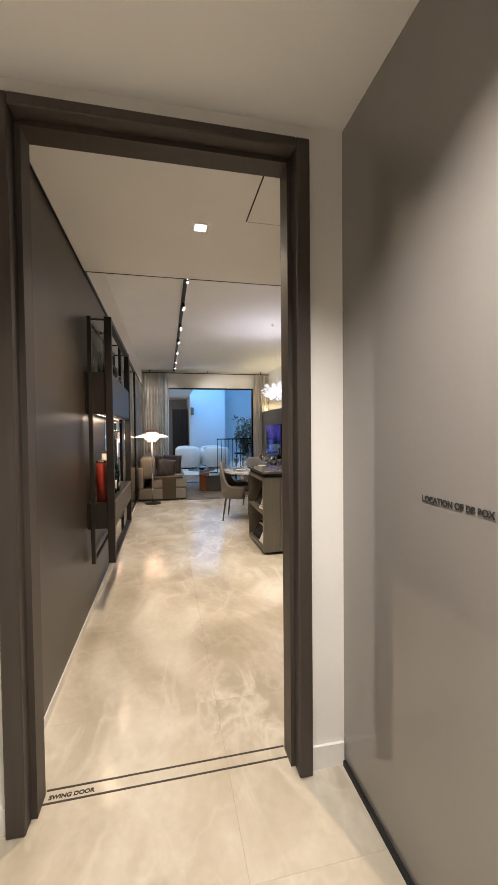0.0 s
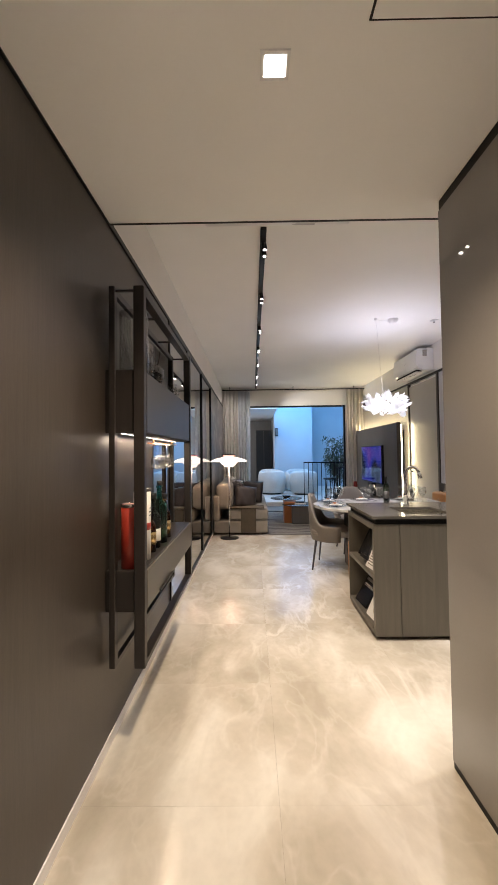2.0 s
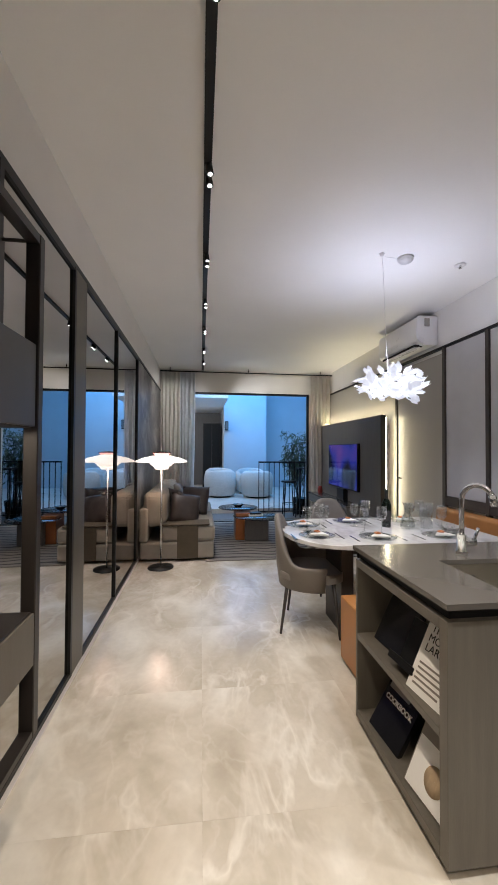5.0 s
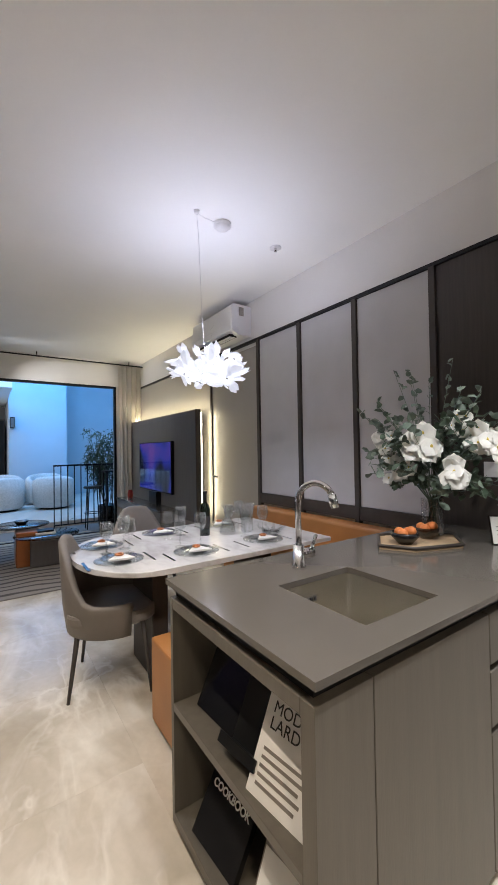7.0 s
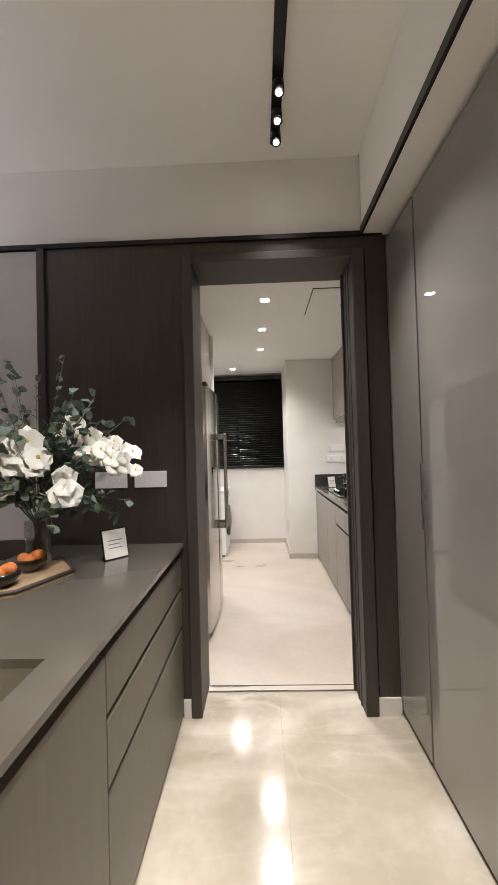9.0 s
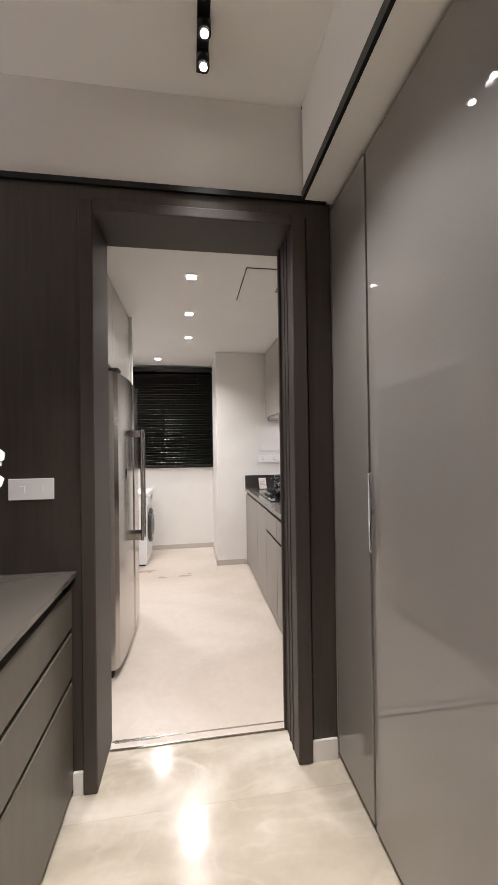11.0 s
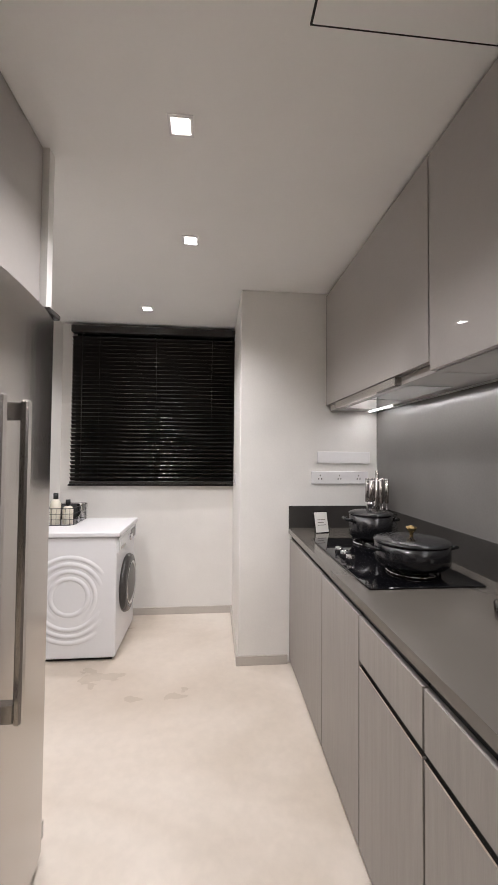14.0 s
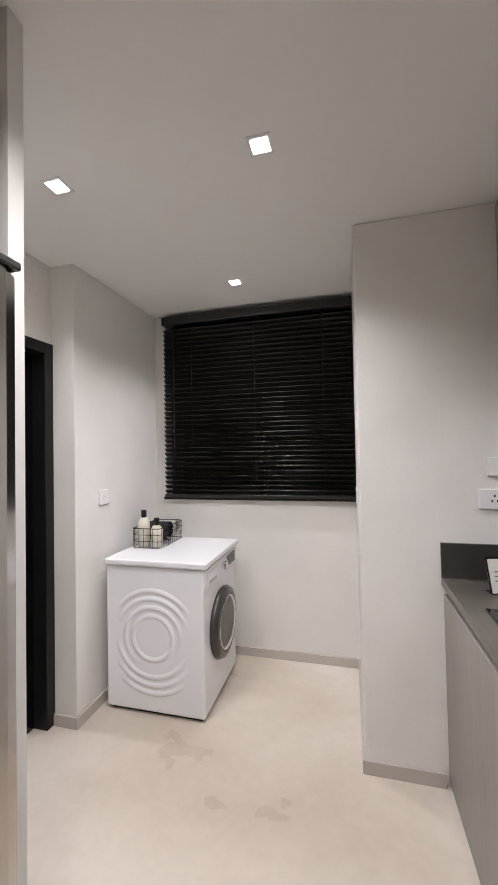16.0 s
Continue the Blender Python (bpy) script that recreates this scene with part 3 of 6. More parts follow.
part("lower_mirror", bx(-0.578, -0.574, 3.92, 4.352, 0.42, 0.636), M_MIRROR, sh, "mirrored back panel")


def tin(x, y, z, r, h, mat, label, band=None):
    t = thing("whisky_tin", x, y, z, label, "tin")
    part("tube", lathe([(0.001, 0), (r, 0), (r, h), (0.001, h)], x, y, z, 24), mat, t)
    part("lid", lathe([(r + 0.0015, h - 0.012), (r + 0.0015, h + 0.003), (r - 0.004, h + 0.003), (r - 0.004, h - 0.002), (0.001, h - 0.002)], x, y, z, 24), M_STEEL if band is None else M_FRAME, t, "metal rim lid")
    if band:
        part("band", lathe([(r + 0.0006, h * 0.42), (r + 0.0012, h * 0.42), (r + 0.0012, h * 0.52), (r + 0.0006, h * 0.52)], x, y, z, 24), band, t, "dark red printed band")
        for i, w in enumerate((0.030, 0.05, 0.036)):
            part("printed_bar", bx(x + r - 0.001, x + r + 0.0012, y - w / 2, y + w / 2, z + h * (0.72 - 0.05 * i), z + h * (0.735 - 0.05 * i)), M_INK, t)


tin(-0.48, 3.13, 0.83, 0.046, 0.30, M_RED, "tall red cylinder tin on the shelf")
tin(-0.465, 3.27, 0.83, 0.043, 0.36, M_PAPER, "tall white cylinder tin with red band", M_RED)
M_AMBER = clear("amber_glass", (0.30, 0.10, 0.02))
M_TEAL = clear("teal_glass", (0.03, 0.22, 0.17))
for y, mat, s, lab in ((3.42, M_AMBER, 0.75, "small amber glass bottle on the shelf"), (3.52, M_DGLASS, 0.9, "dark green glass bottle on the shelf"), (3.66, M_TEAL, 1.1, "stout teal glass bottle on the shelf"), (3.80, M_AMBER, 0.8, "amber spirit bottle on the shelf")):
    bt = thing("bottle", -0.47, y, 0.83, lab, "bottle", "bottles on the shelf")
    part("body", lathe([(r * (1.25 if mat is M_TEAL else 1), h * s) for r, h in BOTTLE], -0.47, y, 0.83, 18), mat, bt)
    part("cap", lathe([(0.001, 0), (0.017, 0), (0.017, 0.03), (0.001, 0.03)], -0.47, y, 0.83 + 0.315 * s, 14), M_BLACK, bt, "dark cap")
    part("paper_label", lathe([(0.0386, 0.04), (0.0392, 0.04), (0.0392, 0.11), (0.0386, 0.11)], -0.47, y, 0.83, 18), M_PAPER if s > 0.8 and mat is not M_TEAL else M_BRASS, bt)
rk = thing("glass_rack", -0.49, 3.85, 1.43, "brass rail holding hanging stem glasses", "glass rack")
for x in (-0.53, -0.46):
    part("rail", rod((x, 3.62, 1.44), (x, 4.15, 1.44), 0.004, 6), M_COPPER, rk)
for y in (3.62, 4.15):
    part("hanger", rod((-0.495, y, 1.44), (-0.495, y, 1.47), 0.004, 6), M_COPPER, rk)
for i, y in enumerate((3.68, 3.78, 3.88, 3.98, 4.08)):
    g = thing("wine_glass", -0.495, y, 1.447, "clear stem glass hanging upside down", "wine glass", "hanging glasses")
    part("bowl", lathe([(r, -hh) for r, hh in glass_profile(0.17, 0.034)], 0, 0, 0, 16), M_GLASS, g, local=True)
# on top of the shelf's upper box
for y, r, h, lab in ((3.19, 0.072, 0.31, "tall clear glass cylinder vase"), (3.35, 0.055, 0.20, "clear glass cylinder vase")):
    single("glass_vase", lathe([(0.001, 0), (r, 0), (r, h), (r - 0.004, h), (r - 0.004, 0.01), (0.001, 0.01)], -0.48, y, 1.77, 24), M_GLASS, lab, "vase", "glass on the shelf")
single("smoked_bowl", lathe([(0.001, 0), (0.05, 0), (0.075, 0.05), (0.07, 0.10), (0.04, 0.125), (0.037, 0.125), (0.066, 0.10), (0.07, 0.05), (0.046, 0.006), (0.001, 0.006)], -0.475, 3.50, 1.77, 24), M_SMOKE, "smoked round glass bowl on the shelf", "bowl")
rd = thing("reed_diffuser", -0.49, 3.66, 1.77, "dark reed diffuser bottle with thin sticks", "diffuser")
part("flask", lathe([(0.001, 0), (0.028, 0), (0.028, 0.06), (0.012, 0.075), (0.012, 0.09), (0.001, 0.09)], -0.49, 3.66, 1.77, 16), M_BLACK, rd)
for dx, dy in ((0.02, 0.05), (-0.03, 0.02), (0.01, -0.05), (0.03, 0.0)):
    part("reed", rod((-0.49, 3.66, 1.85), (-0.49 + dx, 3.66 + dy, 2.03), 0.0018, 5), M_FRAME, rd)
pf = thing("picture_frame", -0.56, 3.86, 1.77, "dark standing picture frame on the shelf", "picture frame")
bm = bx(-0.572, -0.558, 3.70, 3.715, 1.772, 2.04)
bx(-0.572, -0.558, 4.00, 4.015, 1.772, 2.04, bm=bm)
bx(-0.572, -0.558, 3.715, 4.00, 2.025, 2.04, bm=bm)
bx(-0.572, -0.558, 3.715, 4.00, 1.772, 1.787, bm=bm)
part("frame", bm, M_BLACK, pf)
part("picture", bx(-0.569, -0.563, 3.715, 4.00, 1.787, 2.025), M_TVPANEL, pf, "plain dark grey picture")
cb = thing("crystal_bowl", -0.47, 4.05, 1.77, "cut crystal bowl with upright spikes", "bowl")
for k in range(3):
    part("tier", lathe([(0.001, 0), (0.045 - 0.008 * k, 0), (0.052 - 0.008 * k, 0.035), (0.03, 0.04), (0.001, 0.03)], -0.47, 4.05, 1.77 + 0.036 * k, 10), M_GLASS, cb)
for k in range(8):
    a = k * math.pi / 4
    part("spike", rod((-0.47 + 0.045 * math.cos(a), 4.05 + 0.045 * math.sin(a), 1.795), (-0.47 + 0.062 * math.cos(a), 4.05 + 0.062 * math.sin(a), 1.85), 0.006, 5, r2=0.002), M_GLASS, cb)

# tall cabinets with the oven
FACE = 2.98
for i, (x0, x1) in enumerate(((1.665, 2.375), (2.385, 2.73))):
    tc = thing("tall_cabinet", (x0 + x1) / 2, 2.66, 0, "tall glossy grey lacquered kitchen cabinet", "cabinet", "tall cabinets")
    part("carcass", bx(x0, x1, 2.36, FACE - 0.022, 0.0, 2.47), M_GLOSS, tc)
    part("door", bx(x0 + 0.003, x1 - 0.003, FACE - 0.02, FACE, 0.03, 2.46, 0.002), M_GLOSS, tc)
    part("plinth", bx(x0, x1, FACE - 0.022, FACE - 0.012, 0, 0.025), M_GAP, tc)
    if i == 0:
        hd = part("handle", bx(x1 - 0.035, x1 - 0.02, FACE + 0.012, FACE + 0.02, 1.02, 1.30, 0.003), M_CHROME, tc, "slim chrome bar handle")
        part("mount", bx(x1 - 0.033, x1 - 0.022, FACE, FACE + 0.012, 1.15, 1.17), M_CHROME, hd)
oc = thing("oven_cabinet", 1.33, 2.66, 0, "tall glossy grey cabinet with built-in oven", "cabinet", "tall cabinets")
part("side_panel", bx(0.963, 1.0, 1.665, FACE, 0.03, 2.45, 0.002), M_GLOSS, oc, "glossy grey end panel")
part("side_panel", bx(1.635, 1.650, 2.36, FACE - 0.02, 0, 2.47), M_GAP, oc, "black recessed joint")
part("carcass", bx(1.0, 1.635, 2.402, FACE - 0.022, 0, 2.47), M_GLOSS, oc)
part("upper_door", bx(1.022, 1.632, FACE - 0.02, FACE, 1.478, 2.46, 0.002), M_GLOSS, oc)
part("lower_door", bx(1.022, 1.632, FACE - 0.02, FACE, 0.03, 0.855, 0.002), M_GLOSS, oc)
part("shadow_gap", bx(0.966, 1.0, 1.665, FACE - 0.004, 2.45, 2.4945), M_GAP, oc, "black gap above the panel")
part("plinth", bx(0.966, 1.0, 1.665, FACE - 0.004, 0, 0.03), M_GAP, oc, "black gap below the panel")
ov = thing("built_in_oven", 1.33, 2.97, 0.86, "built-in oven, steel panel and black glass door", "oven")
part("control_panel", bx(1.025, 1.63, FACE - 0.02, FACE + 0.004, 1.335, 1.472, 0.002), M_STEEL, ov, "brushed steel control strip")
for x in (1.14, 1.52):
    part("knob", rod((x, FACE + 0.004, 1.40), (x, FACE + 0.035, 1.40), 0.026, 20), M_CHROME, ov)
part("display", bx(1.25, 1.41, FACE + 0.004, FACE + 0.006, 1.38, 1.42), M_NIGHT, ov, "dark glass display")
od = part("oven_door", bx(1.025, 1.63, FACE - 0.02, FACE + 0.004, 0.862, 1.328, 0.002), M_NIGHT, ov, "black glass door")
part("handle", bx(1.04, 1.615, FACE + 0.02, FACE + 0.036, 1.275, 1.305, 0.004), M_STEEL, od, "flat steel bar handle")

# ---- living and dining ----
# ceiling fittings
tk = thing("ceiling_track", 0.21, 7.2, 2.937, "long black recessed lighting track with spots", "track light", "lighting tracks")
part("track", bx(0.187, 0.229, 3.88, 10.35, 2.915, 2.937, 0.002), M_BLACK, tk)
for y in TRACK_LIGHTS:
    for k in range(2):
        s = part("spot_head", rod((0.21, y + 0.09 * k, 2.925), (0.22, y + 0.09 * k, 2.865), 0.020, 12), M_BLACK, tk)
        part("lens", rod((0.2202, y + 0.09 * k, 2.8655), (0.2205, y + 0.09 * k, 2.862), 0.011, 12), M_LED, s, "lit lens")
tk = thing("ceiling_track", 1.85, 3.55, 2.937, "short black lighting track with three lit spots", "track light", "lighting tracks")
part("track", bx(0.80, 2.63, 3.53, 3.575, 2.915, 2.937, 0.002), M_BLACK, tk)
for x in (1.15, 1.30, 2.30, 2.44, 2.56):
    s = part("spot_head", rod((x, 3.55, 2.925), (x - 0.02, 3.55, 2.855), 0.024, 12), M_BLACK, tk)
    part("lens", rod((x - 0.02, 3.55, 2.8555), (x - 0.0205, 3.55, 2.852), 0.014, 12), M_LED, s, "lit lens")
vn = thing("ceiling_vent", 0.31, 3.6, 2.937, "long white ceiling air vent with curved flap", "vent")
part("frame", bx(-0.26, 0.86, 3.36, 3.70, 2.915, 2.937, 0.003), M_CEIL, vn)
bm = bmesh.new()
lo, hi = [], []
for k in range(9):
    u = k / 8
    yy, zz = 3.712 + 0.155 * u, 2.902 + 0.033 * u * u
    lo.append([bm.verts.new((x, yy, zz)) for x in (-0.185, 0.785)])
    hi.append([bm.verts.new((x, yy, zz + 0.003)) for x in (-0.185, 0.785)])
for rows in (lo, hi):
    for a, b in zip(rows, rows[1:]):
        bm.faces.new((a[0], a[1], b[1], b[0])).smooth = True
for e in (0, 1):
    for k in range(8):
        bm.faces.new((lo[k][e], lo[k + 1][e], hi[k + 1][e], hi[k][e]))
for k in (0, 8):
    bm.faces.new((lo[k][0], lo[k][1], hi[k][1], hi[k][0]))
part("flap", bm, M_WHITE, vn, "curved white air flap")
part("slot", bx(-0.185, 0.785, 3.70, 3.711, 2.925, 2.937), M_WHITE, vn)
for x in (-0.193, 0.786):
    part("end_cap", bx(x, x + 0.007, 3.70, 3.79, 2.908, 2.937), M_GAP, vn, "dark end of the slot")
# ceiling disc that the pendant cord runs to, taken as its canopy
sd = thing("pendant_canopy", 1.792, 5.781, 2.937, "round white pendant lamp canopy on the ceiling", "smoke detector")
part("base", lathe([(0.001, 0), (0.062, 0), (0.062, -0.018), (0.001, -0.018)], 1.792, 5.781, 2.937, 24), M_WHITE, sd)
part("cover", lathe([(0.05, -0.018), (0.046, -0.035), (0.001, -0.04)], 1.792, 5.781, 2.937, 24), M_WHITE, sd)
sp = thing("sprinkler", 2.30, 5.83, 2.937, "small flat white ceiling sprinkler", "sprinkler")
part("plate", lathe([(0.001, 0), (0.045, 0), (0.045, -0.006), (0.001, -0.008)], 2.30, 5.83, 2.937, 20), M_WHITE, sp)
part("nozzle", rod((2.30, 5.83, 2.93), (2.30, 5.83, 2.905), 0.01, 10), M_CHROME, sp)

# pendant of white petals
pn = thing("pendant_lamp", 1.72, 5.90, 2.0, "white petal pendant lamp hanging over the table", "pendant lamp")
part("cord", tube([(1.70, 5.89, 2.02), (1.66, 5.85, 2.3), (1.60, 5.77, 2.8), (1.577, 5.746, 2.925), (1.63, 5.755, 2.915), (1.74, 5.775, 2.925)], 0.0018, 6), M_WHITE, pn, "thin white cord")
part("ceiling_hook", lathe([(0.001, 0), (0.02, 0), (0.014, -0.02), (0.001, -0.022)], 1.575, 5.744, 2.937, 14), M_WHITE, pn)
part("bulb", lathe([(0.001, -0.05), (0.03, -0.03), (0.035, 0), (0.02, 0.035), (0.001, 0.045)], 1.72, 5.90, 1.95, 14), M_LED, pn, "glowing bulb")
rng = random.Random(4)
for k in range(120):
    a, e = rng.uniform(0, 2 * math.pi), rng.uniform(-0.75, 0.5)
    rr = rng.uniform(0.06, 0.225)
    bm = bmesh.new()
    w, l = rng.uniform(0.028, 0.05), rng.uniform(0.07, 0.12)
    pts = [(0, 0, 0), (l * 0.3, -w, 0.012), (l * 0.65, -w * 1.1, 0.02), (l, -w * 0.35, 0.012), (l * 0.82, 0, 0.004), (l * 1.08, w * 0.4, 0.02), (l * 0.6, w, 0.018), (l * 0.25, w * 0.8, 0.01)]
    lo = [bm.verts.new(p) for p in pts]
    hi = [bm.verts.new((x, y, z + 0.0015)) for x, y, z in pts]
    bm.faces.new(lo[::-1])
    bm.faces.new(hi)
    for i in range(len(lo)):
        bm.faces.new((lo[i], lo[(i + 1) % 8], hi[(i + 1) % 8], hi[i]))
    m = Matrix.Translation((rr * math.cos(a) * math.cos(e * 0.5), rr * math.sin(a) * math.cos(e * 0.5), -0.07 + 0.13 * e + rng.uniform(-0.03, 0.05))) @ pose(0, 0, 0, rng.uniform(-60, 60), rng.uniform(-70, 40), math.degrees(a) + rng.uniform(-40, 40))
    bmesh.ops.transform(bm, matrix=m, verts=bm.verts)
    part("petal", bm, M_PETAL_LAMP, pn, local=True)
for k in range(10):
    a = k * 0.63
    part("wire", rod((0, 0, 0.02), (0.16 * math.cos(a), 0.16 * math.sin(a), -0.05 + 0.05 * math.sin(k * 2.1)), 0.0015, 4), M_CHROME, pn, local=True)

# mirrors and art on the left wall
mw = thing("mirror_wall", -0.59, 6.0, 0.05, "smoked mirror wall panels in slim black frames", "mirror")
for y0, y1 in ((4.47, 5.31), (5.56, 6.50), (6.53, 7.64)):
    part("mirror_pane", bx(-0.60, -0.584, y0, y1, 0.075, 2.468), M_MIRROR, mw)
for y0, y1 in ((4.44, 4.47), (5.31, 5.34), (6.50, 6.53), (7.64, 7.68)):
    part("upright", bx(-0.60, -0.568, y0, y1, 0.05, 2.488), M_BLACK, mw)
part("filler_panel", bx(-0.60, -0.572, 5.34, 5.56, 0.05, 2.488), M_ISLAND, mw, "grey-brown veneer strip")
for z0, z1 in ((0.05, 0.075), (2.468, 2.488)):
    for y0, y1 in ((4.47, 5.31), (5.56, 6.50), (6.53, 7.64)):
        part("rail", bx(-0.60, -0.570, y0, y1, z0, z1), M_BLACK, mw)
M_ART = marble("grey_art_print", (0.12, 0.112, 0.105), (0.42, 0.40, 0.37), (0.045, 0.042, 0.04), 0.35, 1.8, 0.7, 1.4)
single("wall_art", bx(-0.60, -0.575, 7.70, 10.25, 0.06, 2.48), M_ART, "large dark grey streaked art panel", "art panel")

# floor lamp
fl = thing("floor_lamp", -0.277, 7.573, 0, "floor lamp with three-tier opal glass shade", "floor lamp")
part("base", lathe([(0.001, 0), (0.15, 0), (0.15, 0.012), (0.02, 0.022), (0.001, 0.022)], -0.277, 7.573, 0, 32), M_BLACK, fl, "black round base")
part("pole", rod((-0.277, 7.573, 0.02), (-0.277, 7.573, 1.16), 0.009, 12), M_CHROME, fl, "slim steel pole")
part("lower_shade", lathe([(0.075, 1.16), (0.095, 1.20), (0.08, 1.21)], -0.277, 7.573, 0, 32), M_OPAL, fl)
part("middle_shade", lathe([(0.105, 1.195), (0.145, 1.235), (0.12, 1.245)], -0.277, 7.573, 0, 32), M_OPAL, fl)
part("upper_shade", lathe([(0.302, 1.245), (0.295, 1.262), (0.22, 1.295), (0.12, 1.318), (0.10, 1.322)], -0.277, 7.573, 0, 40), M_OPAL, fl)
part("red_reflector", lathe([(0.06, 1.30), (0.075, 1.325), (0.10, 1.352), (0.07, 1.352), (0.05, 1.33)], -0.277, 7.573, 0, 32), M_PINK, fl, "glowing red top reflector")
part("cap", lathe([(0.001, 1.362), (0.112, 1.356), (0.112, 1.362), (0.001, 1.370)], -0.277, 7.573, 0, 32), M_BLACK, fl, "dark metal cap")

# sofa with cushions
so = thing("sofa", -0.1, 8.9, 0, "low grey-beige modular sofa against the wall", "sofa")
part("base", bx(-0.56, 0.36, 7.80, 10.05, 0.03, 0.24, 0.03, segs=3), M_SOFA, so)
for y0, y1 in ((7.80, 8.90), (8.92, 10.05)):
    part("seat_cushion", bx(-0.30, 0.37, y0, y1, 0.24, 0.44, 0.045, segs=3), M_SOFA, so)
    part("back_cushion", bx(-0.53, -0.24, y0 + 0.02, y1 - 0.02, 0.42, 0.86, 0.09, segs=4), M_SOFA, so)
part("armrest", bx(-0.57, -0.46, 7.80, 10.05, 0.24, 0.66, 0.03, segs=3), M_SOFA, so)
part("armrest", bx(-0.46, 0.30, 9.90, 10.06, 0.24, 0.62, 0.04, segs=3), M_SOFA, so)
part("throw", bx(-0.10, 0.16, 7.786, 7.80, 0.04, 0.44), M_SOFAB, so, "olive fabric strip over the side")
part("arm_tray", bx(-0.30, 0.30, 7.79, 8.12, 0.445, 0.462, 0.005), M_SOFAB, so, "brown flat arm tray")


def pillow(x, y, z, s, rx, ry, rz, mat, label):
    bm = bmesh.new()
    n = 12
    grid = [[None] * (n + 1) for _ in range(n + 1)]
    for side in (1, -1):
        g = [[None] * (n + 1) for _ in range(n + 1)]
        for i in range(n + 1):
            for j in range(n + 1):
                u, v = 2 * i / n - 1, 2 * j / n - 1
                t = max(0, (1 - u ** 4)) ** 0.5 * max(0, (1 - v ** 4)) ** 0.5
                pinch = 1 - 0.10 * (1 - abs(u)) * abs(v) ** 3
                edge = i in (0, n) or j in (0, n)
                if edge and side == -1:
                    g[i][j] = grid[i][j]
                else:
                    g[i][j] = bm.verts.new((u * s / 2 * pinch, v * s / 2, side * 0.075 * t + 0.006 * math.sin(9 * u + 5 * v)))
                if side == 1:
                    grid[i][j] = g[i][j]
        for i in range(n):
            for j in range(n):
                bm.faces.new((g[i][j], g[i + 1][j], g[i + 1][j + 1], g[i][j + 1])).smooth = True
    ob = single("cushion", bm, mat, label, "cushion", "sofa cushions")
    ob.matrix_world = pose(x, y, z, rx, ry, rz)


pillow(-0.12, 8.35, 0.64, 0.44, 0, 70, 25, M_CUSHION, "dark brown silky cushion on the sofa")
pillow(-0.02, 8.15, 0.60, 0.40, 75, 10, 20, M_CUSHION, "black-brown crumpled cushion on the sofa")
pillow(0.10, 8.75, 0.63, 0.42, 72, 0, -20, M_CUSHION, "dark brown square cushion on the sofa")
pillow(-0.16, 9.4, 0.64, 0.42, 0, 68, 0, M_TAUPE, "taupe cushion on the sofa")

# rug
bm = bmesh.new()
prism(rounded(0.25, 2.35, 7.76, 10.20, 0.03), 0.001, 0.013, bm)
M_RUG = bpy.data.materials.new("wave_rug")
M_RUG.use_nodes = True
_nt = M_RUG.node_tree
_w, _g, _r, _m2 = _nt.nodes.new("ShaderNodeTexWave"), _nt.nodes.new("ShaderNodeNewGeometry"), _nt.nodes.new("ShaderNodeValToRGB"), _nt.nodes.new("ShaderNodeTexNoise")
_w.inputs["Scale"].default_value, _w.inputs["Distortion"].default_value, _w.inputs["Detail"].default_value, _w.inputs["Detail Scale"].default_value = 2.2, 7, 2, 0.7
_w.bands_direction = "Y"
_nt.links.new(_g.outputs["Position"], _w.inputs["Vector"])
_nt.links.new(_w.outputs["Fac"], _r.inputs[0])
_r.color_ramp.elements[0].color, _r.color_ramp.elements[0].position = (0.06, 0.052, 0.045, 1), 0.10
_r.color_ramp.elements[1].color, _r.color_ramp.elements[1].position = (0.23, 0.205, 0.18, 1), 0.35
_nt.links.new(_r.outputs[0], _nt.nodes["Principled BSDF"].inputs["Base Color"])
_nt.nodes["Principled BSDF"].inputs["Roughness"].default_value = 0.95
_m2.inputs["Scale"].default_value = 260
_b2 = _nt.nodes.new("ShaderNodeBump")
_b2.inputs["Strength"].default_value = 0.6
_nt.links.new(_m2.outputs["Fac"], _b2.inputs["Height"])
_nt.links.new(_b2.outputs[0], _nt.nodes["Principled BSDF"].inputs["Normal"])
single("rug", bm, M_RUG, "grey-brown rug with flowing wave lines", "rug")

# coffee table
ct = thing("coffee_table", 0.95, 9.0, 0.013, "round smoked glass coffee table, copper base", "coffee table")
part("copper_block", bx(0.72, 0.98, 8.80, 9.15, 0.013, 0.42, 0.01), M_COPPER, ct, "copper orange pedestal")
part("smoked_block", bx(0.86, 1.22, 8.72, 8.98, 0.013, 0.36, 0.01), M_TVPANEL, ct, "dark grey pedestal")
part("upper_top", lathe([(0.001, 0.44), (0.32, 0.44), (0.325, 0.447), (0.32, 0.455), (0.001, 0.455)], 0.80, 9.25, 0, 40), M_SMOKE, ct, "smoked glass top")
part("post", rod((0.80, 9.25, 0.013), (0.80, 9.25, 0.44), 0.03, 14), M_COPPER, ct)
part("lower_top", lathe([(0.001, 0.362), (0.36, 0.362), (0.365, 0.369), (0.36, 0.376), (0.001, 0.376)], 1.05, 8.85, 0, 40), M_SMOKE, ct, "smoked glass top")
bk = thing("books", 1.02, 8.86, 0.376, "two stacked dark books on the coffee table", "books")
part("book", bx(0.92, 1.14, 8.76, 8.94, 0.377, 0.402, 0.002), M_PAPER, bk)
part("book", bx(0.94, 1.12, 8.78, 8.93, 0.402, 0.425, 0.002), M_BLACK, bk)
